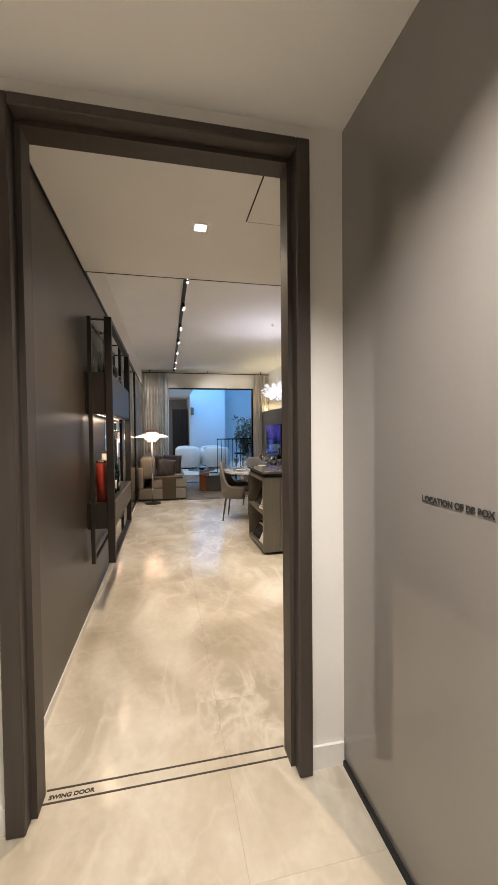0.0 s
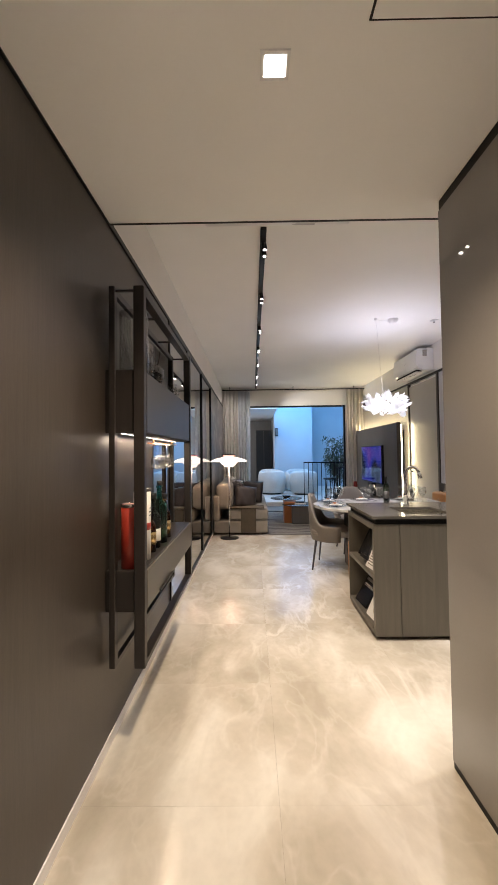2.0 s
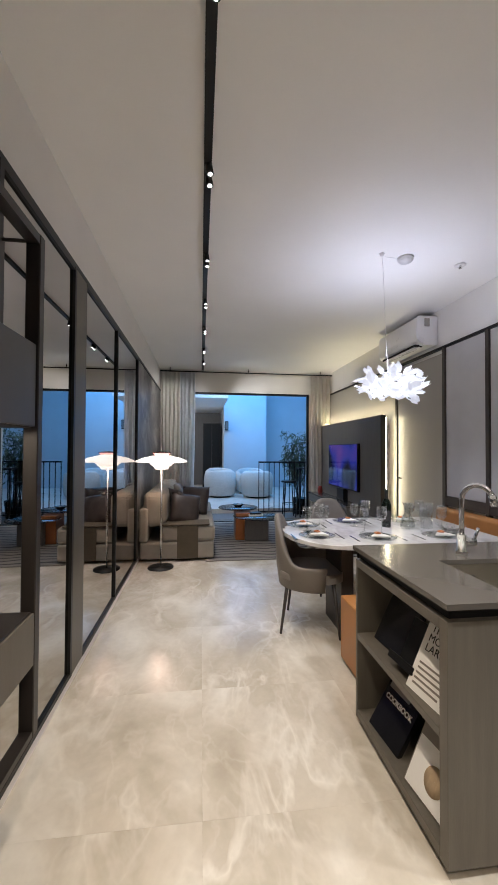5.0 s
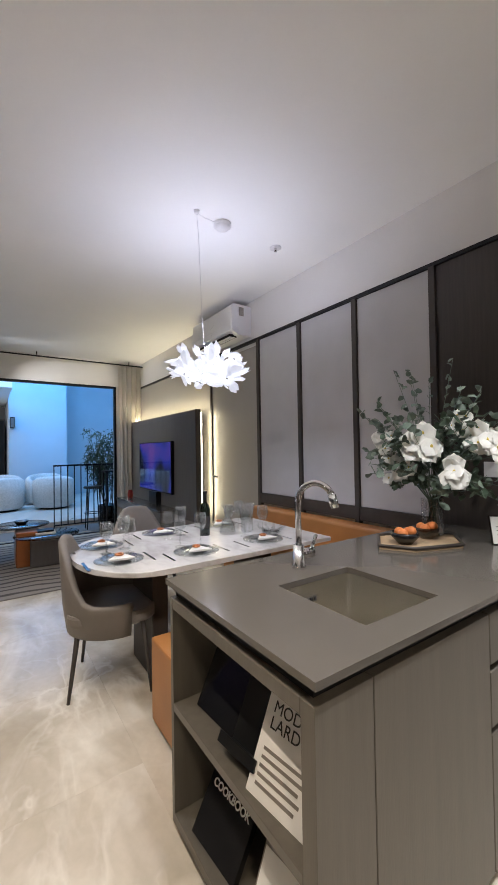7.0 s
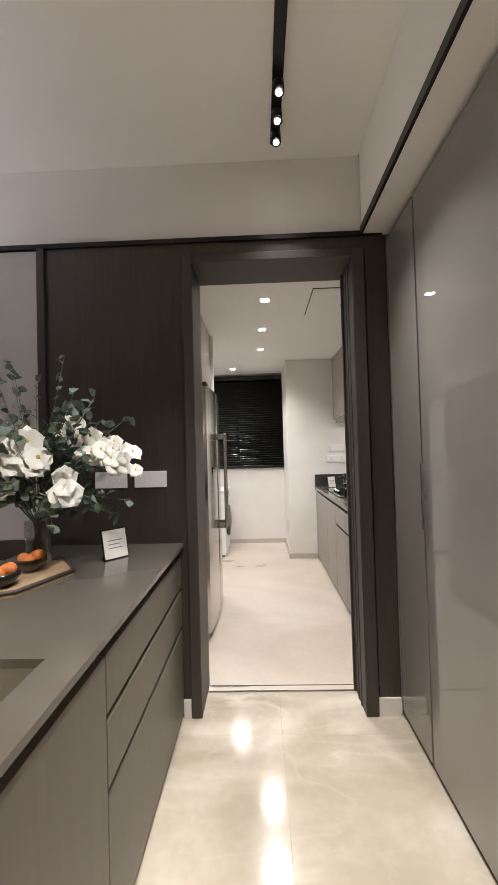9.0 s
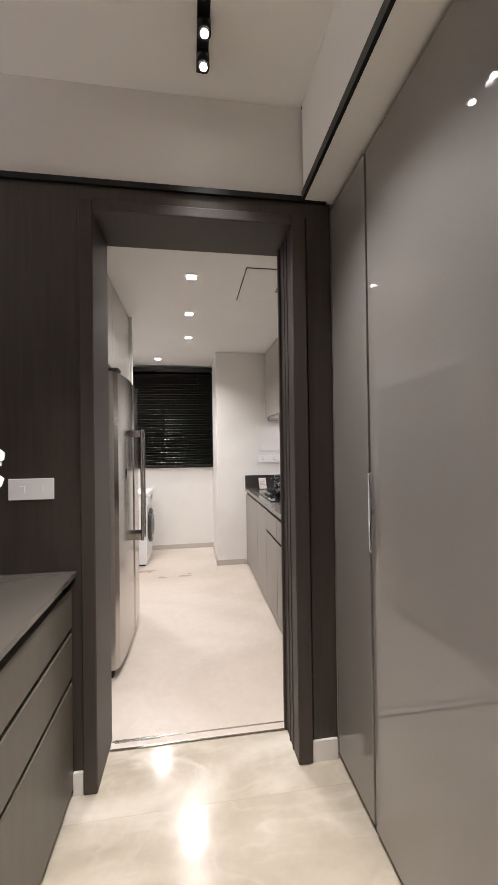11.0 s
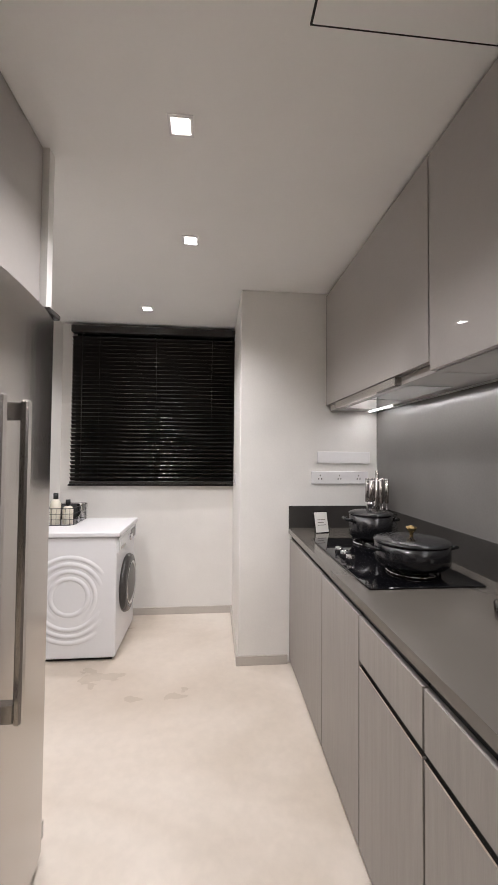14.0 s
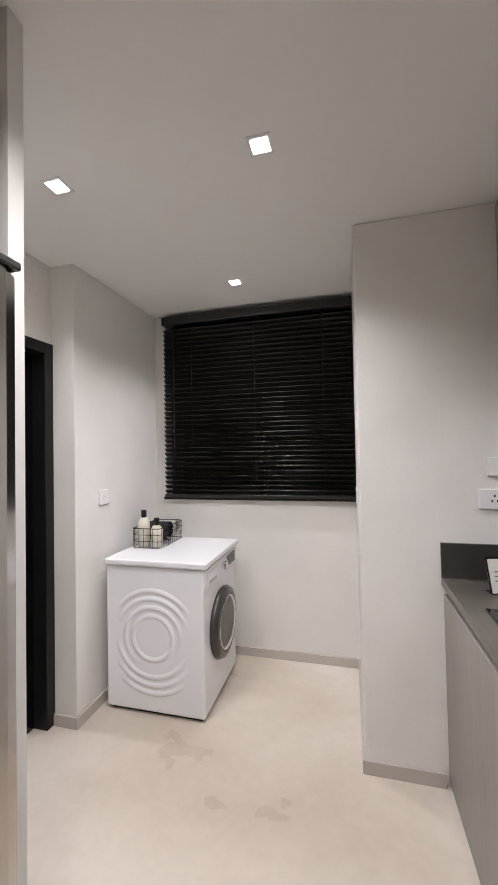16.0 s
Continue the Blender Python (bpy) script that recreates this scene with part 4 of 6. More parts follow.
single("black_bowl", lathe([(0.001, 0), (0.05, 0), (0.09, 0.05), (0.085, 0.05), (0.045, 0.008), (0.001, 0.008)], 0.80, 9.22, 0.455, 24), M_CAST, "small black bowl on the coffee table", "bowl")

# television wall
tp = thing("television_wall", 2.60, 9.0, 0.48, "grey television wall panel with glowing edge", "wall panel")
part("panel", bx(2.545, 2.600, 7.74, 10.30, 0.48, 1.87, 0.003), M_TVPANEL, tp)
part("led_channel", bx(2.601, 2.64, 7.79, 10.29, 1.80, 1.861), M_GAP, tp)
part("spacer", bx(2.600, 2.76, 7.95, 10.10, 0.60, 1.75), M_GAP, tp)
part("led_strip", bx(2.606, 2.634, 7.80, 10.28, 1.862, 1.878), M_LEDSTRIP, tp, "warm glowing top strip")
part("led_strip", bx(2.615, 2.635, 7.755, 7.775, 0.55, 1.84), M_LEDSTRIP, tp, "warm glowing side strip")
part("edge_frame", bx(2.538, 2.604, 7.725, 7.74, 0.48, 1.87), M_FRAME, tp)
cs = thing("tv_console", 2.42, 9.35, 0.40, "slim grey wall-hung television console", "console")
part("body", bx(2.30, 2.545, 8.30, 10.30, 0.42, 0.56, 0.004), M_TVPANEL, cs)
part("top", bx(2.28, 2.545, 8.28, 10.30, 0.56, 0.585, 0.003), M_TOP, cs)
tv = thing("television", 2.50, 9.05, 1.13, "flat television showing dim purple picture", "television")
part("case", bx(2.50, 2.545, 8.41, 9.70, 0.77, 1.50, 0.004), M_BLACK, tv)
M_SCREEN = bpy.data.materials.new("screen")
M_SCREEN.use_nodes = True
_nt = M_SCREEN.node_tree
_g, _n, _r = _nt.nodes.new("ShaderNodeNewGeometry"), _nt.nodes.new("ShaderNodeTexNoise"), _nt.nodes.new("ShaderNodeValToRGB")
_n.inputs["Scale"].default_value, _n.inputs["Detail"].default_value = 1.7, 1
_nt.links.new(_g.outputs["Position"], _n.inputs["Vector"])
_nt.links.new(_n.outputs["Fac"], _r.inputs[0])
_e = _r.color_ramp.elements
_e[0].position, _e[0].color = 0.44, (0.006, 0.008, 0.022, 1)
_e[1].position, _e[1].color = 0.78, (0.16, 0.06, 0.30, 1)
_c = _e.new(0.55)
_c.color = (0.03, 0.04, 0.33, 1)
_p = _nt.nodes["Principled BSDF"]
_p.inputs["Base Color"].default_value, _p.inputs["Roughness"].default_value = (0.01, 0.01, 0.01, 1), 0.08
_nt.links.new(_r.outputs[0], _p.inputs["Emission Color"])
_p.inputs["Emission Strength"].default_value = 0.32
part("screen", bx(2.496, 2.50, 8.425, 9.685, 0.79, 1.488), M_SCREEN, tv, "lit screen in dim blue and purple")
part("stand_bar", bx(2.47, 2.545, 8.9, 9.2, 0.585, 0.77), M_BLACK, tv)
single("red_jar", lathe([(0.001, 0), (0.04, 0), (0.045, 0.06), (0.035, 0.12), (0.03, 0.14), (0.001, 0.14)], 2.42, 9.95, 0.585, 18), M_RED, "small dark red jar on the console", "jar")
# bedroom door and wall panels
dr = thing("door_3", 2.75, 7.2, 0, "flush beige lacquered door in dark frame", "door")
dr["kind"] = "structure"
part("leaf", bx(2.735, 2.76, 6.72, 7.66, 0.0, 2.44, 0.002), M_BEIGE, dr)
part("frame", bx(2.722, 2.76, 7.66, 7.70, 0.0, 2.488), M_FRAME, dr)
part("door_handle", tube([(2.735, 7.60, 1.05), (2.69, 7.60, 1.05), (2.685, 7.595, 1.05), (2.685, 7.48, 1.05)], 0.008, 8), M_BLACK, dr, "black lever handle")
wp = thing("padded_wall", 2.75, 5.75, 0.9, "grey fabric wall panels between dark strips", "wall panel")
YS = (4.82, 5.435, 6.057, 6.68)
for y0, y1 in zip(YS, YS[1:]):
    part("panel", bx(2.738, 2.76, y0 + 0.02, y1 - 0.02, 0.93, 2.485, 0.003), M_PANEL, wp)
for y in YS:
    part("strip", bx(2.718, 2.76, y - 0.02, y + 0.02, 0.0, 2.488), M_FRAME, wp)
part("bottom_rail", bx(2.722, 2.76, 4.84, 6.66, 0.83, 0.93), M_FRAME, wp)
wb = thing("wall_band", 2.75, 9.0, 2.2, "beige plaster wall band behind the television", "wall panel")
part("panel", bx(2.745, 2.76, 7.70, 10.38, 0.0, 2.488), M_BEIGE, wb)
ac = thing("air_conditioner", 2.64, 7.28, 2.55, "white wall-mounted split air conditioner", "air conditioner")
bm = bmesh.new()
prof = [(2.76, 2.56), (2.60, 2.56), (2.52, 2.60), (2.505, 2.66), (2.52, 2.86), (2.54, 2.88), (2.76, 2.88)]
a = [bm.verts.new((x, 6.83, z)) for x, z in prof]
b = [bm.verts.new((x, 7.74, z)) for x, z in prof]
bm.faces.new(a)
bm.faces.new(b[::-1])
for i in range(len(a)):
    bm.faces.new((a[i], b[i], b[(i + 1) % len(a)], a[(i + 1) % len(a)]))
bmesh.ops.bevel(bm, geom=list(bm.edges), offset=0.008, segments=2, affect="EDGES")
part("body", bm, M_WHITE, ac)
part("outlet", bx(2.53, 2.62, 6.90, 7.66, 2.553, 2.575), M_GAP, ac, "dark air outlet")
for k in range(2):
    part("louvre", bx(2.535 + 0.04 * k, 2.562 + 0.04 * k, 6.91, 7.65, 2.546, 2.552), M_WHITE, ac)
part("sticker", bx(2.60, 2.66, 6.826, 6.829, 2.76, 2.85), M_STEEL, ac, "small grey sticker")

# dining table
tb = thing("dining_table", 1.6, 5.93, 0, "white marble dining table with rounded end", "dining table")
out = [(2.42, 5.42), (2.42, 6.45)]
for i in range(17):
    a = radians(90 + 180 * i / 16)
    out.append((1.20 + 0.36 * math.cos(a), 5.935 + 0.515 * math.sin(a)))
part("tabletop", prism(out, 0.722, 0.752, bevel=0.006), M_TABLE, tb)
part("apron", bx(1.18, 2.30, 5.60, 6.27, 0.69, 0.722), M_FRAME, tb)
for x in (1.30, 2.10):
    part("leg", bx(x - 0.05, x + 0.05, 5.75, 6.12, 0.0, 0.69, 0.006), M_FRAME, tb)


def chair(x, y, rz):
    c = thing("dining_chair", x, y, 0, "taupe leather dining chair with curved back", "dining chair", "dining chairs", rz)
    part("seat", prism([(p[0], p[1]) for p in rounded(-0.24, 0.24, -0.24, 0.24, 0.10)], 0.40, 0.47, bevel=0.02), M_TAUPE, c, local=True)
    bm = bmesh.new()
    ring = []
    n = 22
    for i in range(n + 1):
        a = radians(65 + 230 * i / n)
        u = abs(i / n * 2 - 1)
        k_ = min(1.0, max(0.0, (u - 0.12) / 0.5))
        top = 0.87 - 0.34 * k_ * k_ * (3 - 2 * k_)
        row = []
        for r, z in ((0.235, 0.33), (0.265, 0.34), (0.285, 0.48), (0.305, top - 0.02), (0.295, top), (0.275, top), (0.255, top - 0.03), (0.24, 0.50)):
            row.append(bm.verts.new((r * math.cos(a), r * math.sin(a) * 1.02, z)))
        ring.append(row)
    for p, q in zip(ring, ring[1:]):
        for k in range(8):
            bm.faces.new((p[k], p[(k + 1) % 8], q[(k + 1) % 8], q[k])).smooth = True
    bm.faces.new(ring[0])
    bm.faces.new(ring[-1][::-1])
    part("backrest", bm, M_TAUPE, c, local=True)
    for sx, sy in ((1, 1), (1, -1), (-1, 1), (-1, -1)):
        part("leg", rod((0.17 * sx, 0.17 * sy, 0.41), (0.22 * sx, 0.22 * sy, 0.0), 0.016, 10, r2=0.009), M_FRAME, c, "dark tapered metal leg", local=True)


chair(1.08, 5.95, -20)
chair(1.55, 6.72, -90)

# banquette
bn = thing("banquette", 1.95, 5.15, 0, "tan leather corner banquette seat", "banquette")
part("seat", bx(1.12, 2.70, 4.87, 5.42, 0.02, 0.43, 0.012, segs=2), M_TAN, bn)
part("side_seat", bx(2.25, 2.70, 5.425, 6.62, 0.02, 0.43, 0.012, segs=2), M_TAN, bn)
part("backrest", bx(2.58, 2.715, 5.00, 6.62, 0.43, 0.82, 0.025, segs=3), M_TAN, bn)
part("plinth", bx(1.15, 2.68, 4.90, 5.38, 0.0, 0.02), M_GAP, bn)

# on the table
placed = [(1.05, 5.72), (1.05, 6.12), (1.48, 5.62), (1.50, 6.25), (1.98, 5.62), (2.0, 6.25)]
for i, (x, y) in enumerate(placed):
    for r, z in ((0.135, 0.752), (0.10, 0.764)):
        single("glass_plate", lathe([(0.001, 0), (r * 0.6, 0), (r, 0.011), (r, 0.014), (r * 0.6, 0.005), (0.001, 0.005)], x, y, z, 28), M_GLASS, "clear glass plate on the dining table", "plate", "table plates")
    nk = thing("napkin", x + 0.01, y, 0.77, "folded white napkin with a metal ring", "napkin", "napkins")
    part("cloth", prism([(x - 0.07, y - 0.04), (x + 0.07, y - 0.07), (x + 0.03, y + 0.08)], 0.770, 0.782, bevel=0.003), M_PAPER, nk)
    part("ring", tube([(x + 0.02 * math.cos(k), y + 0.02 * math.sin(k), 0.792) for k in [j * math.pi / 6 for j in range(12)]], 0.006, 6, closed=True), M_COPPER, nk, "copper napkin ring")
    for dx, dy, h, r in ((0.10, 0.14, 0.21, 0.042), (-0.02, 0.19, 0.19, 0.038)):
        s = 1 if y < 5.9 else -1
        single("wine_glass", lathe(glass_profile(h, r), x + dx, y + dy * s, 0.752, 18), M_GLASS, "clear stemmed wine glass on the table", "wine glass", "table glasses")
    ck = thing("cutlery", x + 0.18, y, 0.752, "steel knife and fork beside the plate", "cutlery", "cutlery sets")
    part("knife", bx(x + 0.165, x + 0.180, y - 0.10, y + 0.10, 0.7525, 0.755), M_CHROME, ck)
    part("fork", bx(x - 0.185, x - 0.170, y - 0.09, y + 0.09, 0.7525, 0.755), M_CHROME, ck)
wbt = thing("wine_bottle", 1.75, 6.02, 0.752, "dark wine bottle with black label", "bottle")
part("glass", lathe(BOTTLE, 1.75, 6.02, 0.752, 24), M_DGLASS, wbt)
part("foil", lathe([(0.0145, 0.235), (0.0145, 0.30), (0.017, 0.303), (0.017, 0.317), (0.001, 0.318)], 1.75, 6.02, 0.752, 20), M_BLACK, wbt, "black foil")
part("paper_label", lathe([(0.0385, 0.05), (0.039, 0.05), (0.039, 0.14), (0.0385, 0.14)], 1.75, 6.02, 0.752, 24), M_UPSTAND, wbt)
single("decanter", lathe([(0.001, 0), (0.055, 0), (0.06, 0.02), (0.05, 0.07), (0.022, 0.13), (0.03, 0.19), (0.045, 0.21), (0.042, 0.21), (0.027, 0.19), (0.019, 0.13), (0.047, 0.07), (0.056, 0.02), (0.001, 0.006)], 1.90, 5.95, 0.752, 26), M_GLASS, "clear glass decanter on the table", "decanter")
single("water_jug", lathe([(0.001, 0), (0.05, 0), (0.045, 0.10), (0.06, 0.21), (0.057, 0.21), (0.042, 0.10), (0.046, 0.006), (0.001, 0.006)], 2.05, 5.92, 0.752, 26), M_GLASS, "clear glass water jug on the table", "jug")
gb = thing("glass_flower_bowl", 2.15, 5.75, 0.752, "clear petal-edged glass bowl", "bowl")
for k in range(9):
    a = k * 2 * math.pi / 9
    part("petal", rod((2.15 + 0.04 * math.cos(a), 5.75 + 0.04 * math.sin(a), 0.76), (2.15 + 0.11 * math.cos(a), 5.75 + 0.11 * math.sin(a), 0.82), 0.018, 6, r2=0.004), M_GLASS, gb)
part("dish", lathe([(0.001, 0), (0.05, 0), (0.06, 0.02), (0.001, 0.012)], 2.15, 5.75, 0.752, 20), M_GLASS, gb)

# ---- island ----
isl = thing("kitchen_island", 1.86, 4.48, 0, "grey oak island with open end shelves", "kitchen island")
part("back_panel", bx(1.385, 2.73, 4.83, 4.85, 0.0, 0.82), M_ISLAND, isl)
part("carcass", bx(1.40, 2.73, 4.145, 4.83, 0.05, 0.55), M_ISLAND, isl)
part("carcass_upper", bx(1.66, 2.73, 4.145, 4.83, 0.55, 0.82), M_ISLAND, isl)
part("shelf_back", bx(1.225, 1.24, 4.145, 4.83, 0.46, 0.795), M_ISLAND, isl)
part("shelf_back", bx(1.38, 1.40, 4.145, 4.83, 0.05, 0.46), M_ISLAND, isl)
for x0, x1 in ((0.99, 1.178), (1.181, 1.745)):
    part("front_panel", bx(x0, x1, 4.10, 4.145, 0.03, 0.835, 0.0015), M_ISLAND, isl)
for z0, z1 in ((0.03, 0.455), (0.477, 0.652), (0.674, 0.835)):
    part("drawer_front", bx(1.75, 2.725, 4.10, 4.142, z0, z1, 0.002), M_ISLAND, isl)
part("grip_channels", bx(1.75, 2.725, 4.143, 4.145, 0.46, 0.67), M_GAP, isl, "black grip channel")
part("plinth", bx(1.03, 2.72, 4.16, 4.82, 0.0, 0.03), M_GAP, isl, "black recessed plinth")
bm = bx(1.012, 2.72, 4.126, 4.17, 0.835, 0.880)
bx(1.012, 2.72, 4.57, 4.845, 0.835, 0.880, bm=bm)
bx(1.012, 1.245, 4.17, 4.57, 0.835, 0.880, bm=bm)
part("shadow_gap", bm, M_GAP, isl, "black recessed gap under the top")
for z0, z1, xe in ((0.03, 0.07, 1.38), (0.43, 0.46, 1.38), (0.795, 0.835, 1.24)):
    part("shelf", bx(0.99, xe, 4.145, 4.83, z0, z1, 0.002), M_ISLAND, isl)
part("end_upright", bx(0.99, 1.38, 4.83, 4.85, 0.03, 0.835), M_ISLAND, isl)
wt = thing("island_worktop", 1.86, 4.48, 0.862, "grey quartz island worktop with sink cut-out", "worktop")
X0, X1, Y0, Y1 = 0.978, 2.732, 4.083, 4.862
SX0, SX1, SY0, SY1 = 1.26, 1.61, 4.185, 4.555
for q in ((X0, SX0, Y0, Y1), (SX1, X1, Y0, Y1), (SX0, SX1, Y0, SY0), (SX0, SX1, SY1, Y1)):
    part("slab", bx(*q, 0.880, 0.90), M_TOP, wt)
sk = thing("island_sink", 1.43, 4.37, 0.72, "undermounted square steel sink", "sink", "sinks")
for q in ((SX0 - 0.012, SX0, SY0 - 0.012, SY1 + 0.012), (SX1, SX1 + 0.012, SY0 - 0.012, SY1 + 0.012), (SX0, SX1, SY0 - 0.012, SY0), (SX0, SX1, SY1, SY1 + 0.012)):
    part("wall", bx(*q, 0.70, 0.879), M_SINK, sk)
for cx, cy, a0 in ((SX0, SY0, 180), (SX1, SY0, 270), (SX1, SY1, 0), (SX0, SY1, 90)):
    r = 0.022
    ox, oy = cx + (r if cx == SX0 else -r), cy + (r if cy == SY0 else -r)
    arc = [(ox + r * math.cos(radians(a0 + 18 * k)), oy + r * math.sin(radians(a0 + 18 * k))) for k in range(6)]
    part("corner_fillet", prism(arc + [(cx, cy)], 0.703, 0.876), M_SINK, sk)
bm = bmesh.new()
rim = [bm.verts.new(q) for q in ((SX0, SY0, 0.708), (SX1, SY0, 0.708), (SX1, SY1, 0.708), (SX0, SY1, 0.708))]
well = [bm.verts.new((1.43 + dx, 4.37 + dy, 0.698)) for dx, dy in ((-0.05, -0.05), (0.05, -0.05), (0.05, 0.05), (-0.05, 0.05))]
for k in range(4):
    bm.faces.new((rim[k], rim[(k + 1) % 4], well[(k + 1) % 4], well[k]))
bm.faces.new(well)
bmesh.ops.solidify(bm, geom=bm.faces[:], thickness=0.002)
part("bottom", bm, M_SINK, sk, "steel bottom folded towards the drain")
part("drain", lathe([(0.001, 0.704), (0.04, 0.704), (0.045, 0.702)], 1.43, 4.37, 0, 20), M_CHROME, sk)
part("overflow", bx(1.38, 1.44, SY1 - 0.004, SY1, 0.81, 0.83), M_CHROME, sk, "slotted chrome overflow")
for k in range(3):
    part("overflow_slot", bx(1.388 + 0.018 * k, 1.398 + 0.018 * k, SY1 - 0.006, SY1 - 0.004, 0.813, 0.827), M_GAP, sk)


def tap(x, y, z, spout):
    t = thing("tap", x, y, z, "tall chrome gooseneck mixer tap", "tap", "taps")
    part("base", lathe([(0.001, 0), (0.028, 0), (0.028, 0.012), (0.022, 0.016), (0.022, 0.09), (0.001, 0.09)], x, y, z, 20), M_CHROME, t)
    dx, dy = spout
    pts = [(x, y, z + 0.08), (x, y, z + 0.26)]
    for i in range(11):
        a = math.pi - math.pi * 0.86 * i / 10
        pts.append((x + dx * (0.07 + 0.07 * math.cos(a)), y + dy * (0.07 + 0.07 * math.cos(a)), z + 0.26 + 0.075 * math.sin(a)))
    part("spout", tube(pts, 0.0125, 12), M_CHROME, t)
    e = Vector(pts[-1])
    part("nozzle", rod(e, e + Vector((dx * 0.012, dy * 0.012, -0.05)), 0.017, 14), M_CHROME, t)
    part("valve", rod((x + 0.01, y, z + 0.055), (x + 0.065, y - 0.01, z + 0.055), 0.02, 14), M_CHROME, t)
    part("lever", rod((x + 0.055, y - 0.01, z + 0.06), (x + 0.075, y - 0.02, z + 0.125), 0.008, 8), M_CHROME, t)


tap(1.45, 4.66, 0.90, (0.55, -0.83))

# books and tablet on the end shelves
nb = thing("white_book", 1.10, 4.29, 0.46, "white cookery book with black title, leaning", "book", "books on the island")
m = Matrix.Translation((1.02, 4.28, 0.462)) @ pose(0, 0, 0, 0, 26, 7)
bm = bx(0, 0.024, -0.11, 0.11, 0, 0.30)
bmesh.ops.transform(bm, matrix=m, verts=bm.verts)
part("cover", bm, M_PAPER, nb)
text("THE\nMOD\nLARD", 0.043, m @ Matrix.Translation((-0.0012, 0.085, 0.235)) @ pose(0, 0, 0, 90, 0, -90), M_INK, nb)
for i in range(5):
    bm = bx(-0.0012, 0, -0.05 - 0.01 * (i % 2), 0.085, 0.105 - 0.02 * i, 0.113 - 0.02 * i)
    bmesh.ops.transform(bm, matrix=m, verts=bm.verts)
    part("printed_bar", bm, M_TAUPE, nb)
tbk = thing("black_tablet", 1.2, 4.56, 0.46, "black tablet leaning on the island shelf", "tablet", "books on the island")
bm = bx(0, 0.012, -0.13, 0.13, 0, 0.30, 0.003)
bmesh.ops.transform(bm, matrix=Matrix.Translation((1.06, 4.64, 0.464)) @ pose(0, 0, 0, 0, 27, 4), verts=bm.verts)
part("body", bm, M_CAST, tbk)
st = thing("book_stand", 1.09, 4.42, 0.46, "black metal book stand on the shelf", "stand")
bm = bx(0, 0.008, -0.08, 0.08, 0, 0.20)
bx(-0.06, 0.0, -0.08, 0.08, 0, 0.008, bm=bm)
bx(-0.06, -0.055, -0.08, 0.08, 0.008, 0.03, bm=bm)
bmesh.ops.transform(bm, matrix=Matrix.Translation((1.065, 4.46, 0.476)) @ pose(0, 0, 0, 0, 26, 6), verts=bm.verts)
part("plate", bm, M_BLACK, st)
cbk = thing("black_cookbook", 1.10, 4.62, 0.07, "black cookbook with white title, leaning", "book", "books on the island")
m = Matrix.Translation((1.02, 4.62, 0.074)) @ pose(0, 0, 0, 0, 32, 5)
bm = bx(0, 0.022, -0.115, 0.115, 0, 0.28)
bmesh.ops.transform(bm, matrix=m, verts=bm.verts)
part("cover", bm, M_CAST, cbk)
text("COOKBOOK", 0.033, m @ Matrix.Translation((-0.0012, 0.095, 0.15)) @ pose(0, 0, 0, 90, 0, -90), M_PAPER, cbk, bold=0.001)
part("printed_bar", (lambda b: (bmesh.ops.transform(b, matrix=m, verts=b.verts), b)[1])(bx(-0.0012, 0, -0.05, 0.10, 0.20, 0.225)), M_TVPANEL, cbk)
mg = thing("food_magazine", 1.08, 4.28, 0.07, "grey food magazine with a dish photo", "magazine", "books on the island")
m = Matrix.Translation((1.02, 4.30, 0.074)) @ pose(0, 0, 0, 0, 26, 6)
bm = bx(0, 0.014, -0.11, 0.11, 0, 0.29)
bmesh.ops.transform(bm, matrix=m, verts=bm.verts)
part("cover", bm, M_TAUPE, mg)
bm = bx(-0.001, 0, -0.105, 0.105, 0.004, 0.19)
bmesh.ops.transform(bm, matrix=m, verts=bm.verts)
part("photo", bm, M_PAPER, mg, "pale photo")
bm = lathe([(0.001, 0), (0.05, 0), (0.05, 0.0015), (0.001, 0.0015)], 0, 0, 0, 24)
bmesh.ops.transform(bm, matrix=m @ Matrix.Translation((-0.001, -0.02, 0.09)) @ pose(0, 0, 0, 0, -90, 0), verts=bm.verts)
part("dish_picture", bm, M_WOOD, mg, "orange and brown dish picture")

# tray, bowls, flowers and card on the worktop
ty = thing("serving_tray", 2.17, 4.60, 0.90, "six-sided light wood tray with dark rim", "tray")
hexo = [(2.17 + 0.24 * math.cos(radians(k)) * 1.05, 4.60 + 0.15 * math.sin(radians(k)) * 1.1) for k in (15, 60, 120, 195, 240, 300)]
hexo = [(p[0] * math.cos(-0.35) - p[1] * math.sin(-0.35), p[0] * math.sin(-0.35) + p[1] * math.cos(-0.35)) for p in [(q[0] - 2.17, q[1] - 4.60) for q in hexo]]
hexo = [(2.17 + a, 4.60 + b) for a, b in hexo]
part("board", prism(hexo, 0.901, 0.915), M_WOOD, ty)
part("rim", tube([(x, y, 0.918) for x, y in hexo], 0.008, 6, closed=True), M_FRAME, ty, "dark rim")


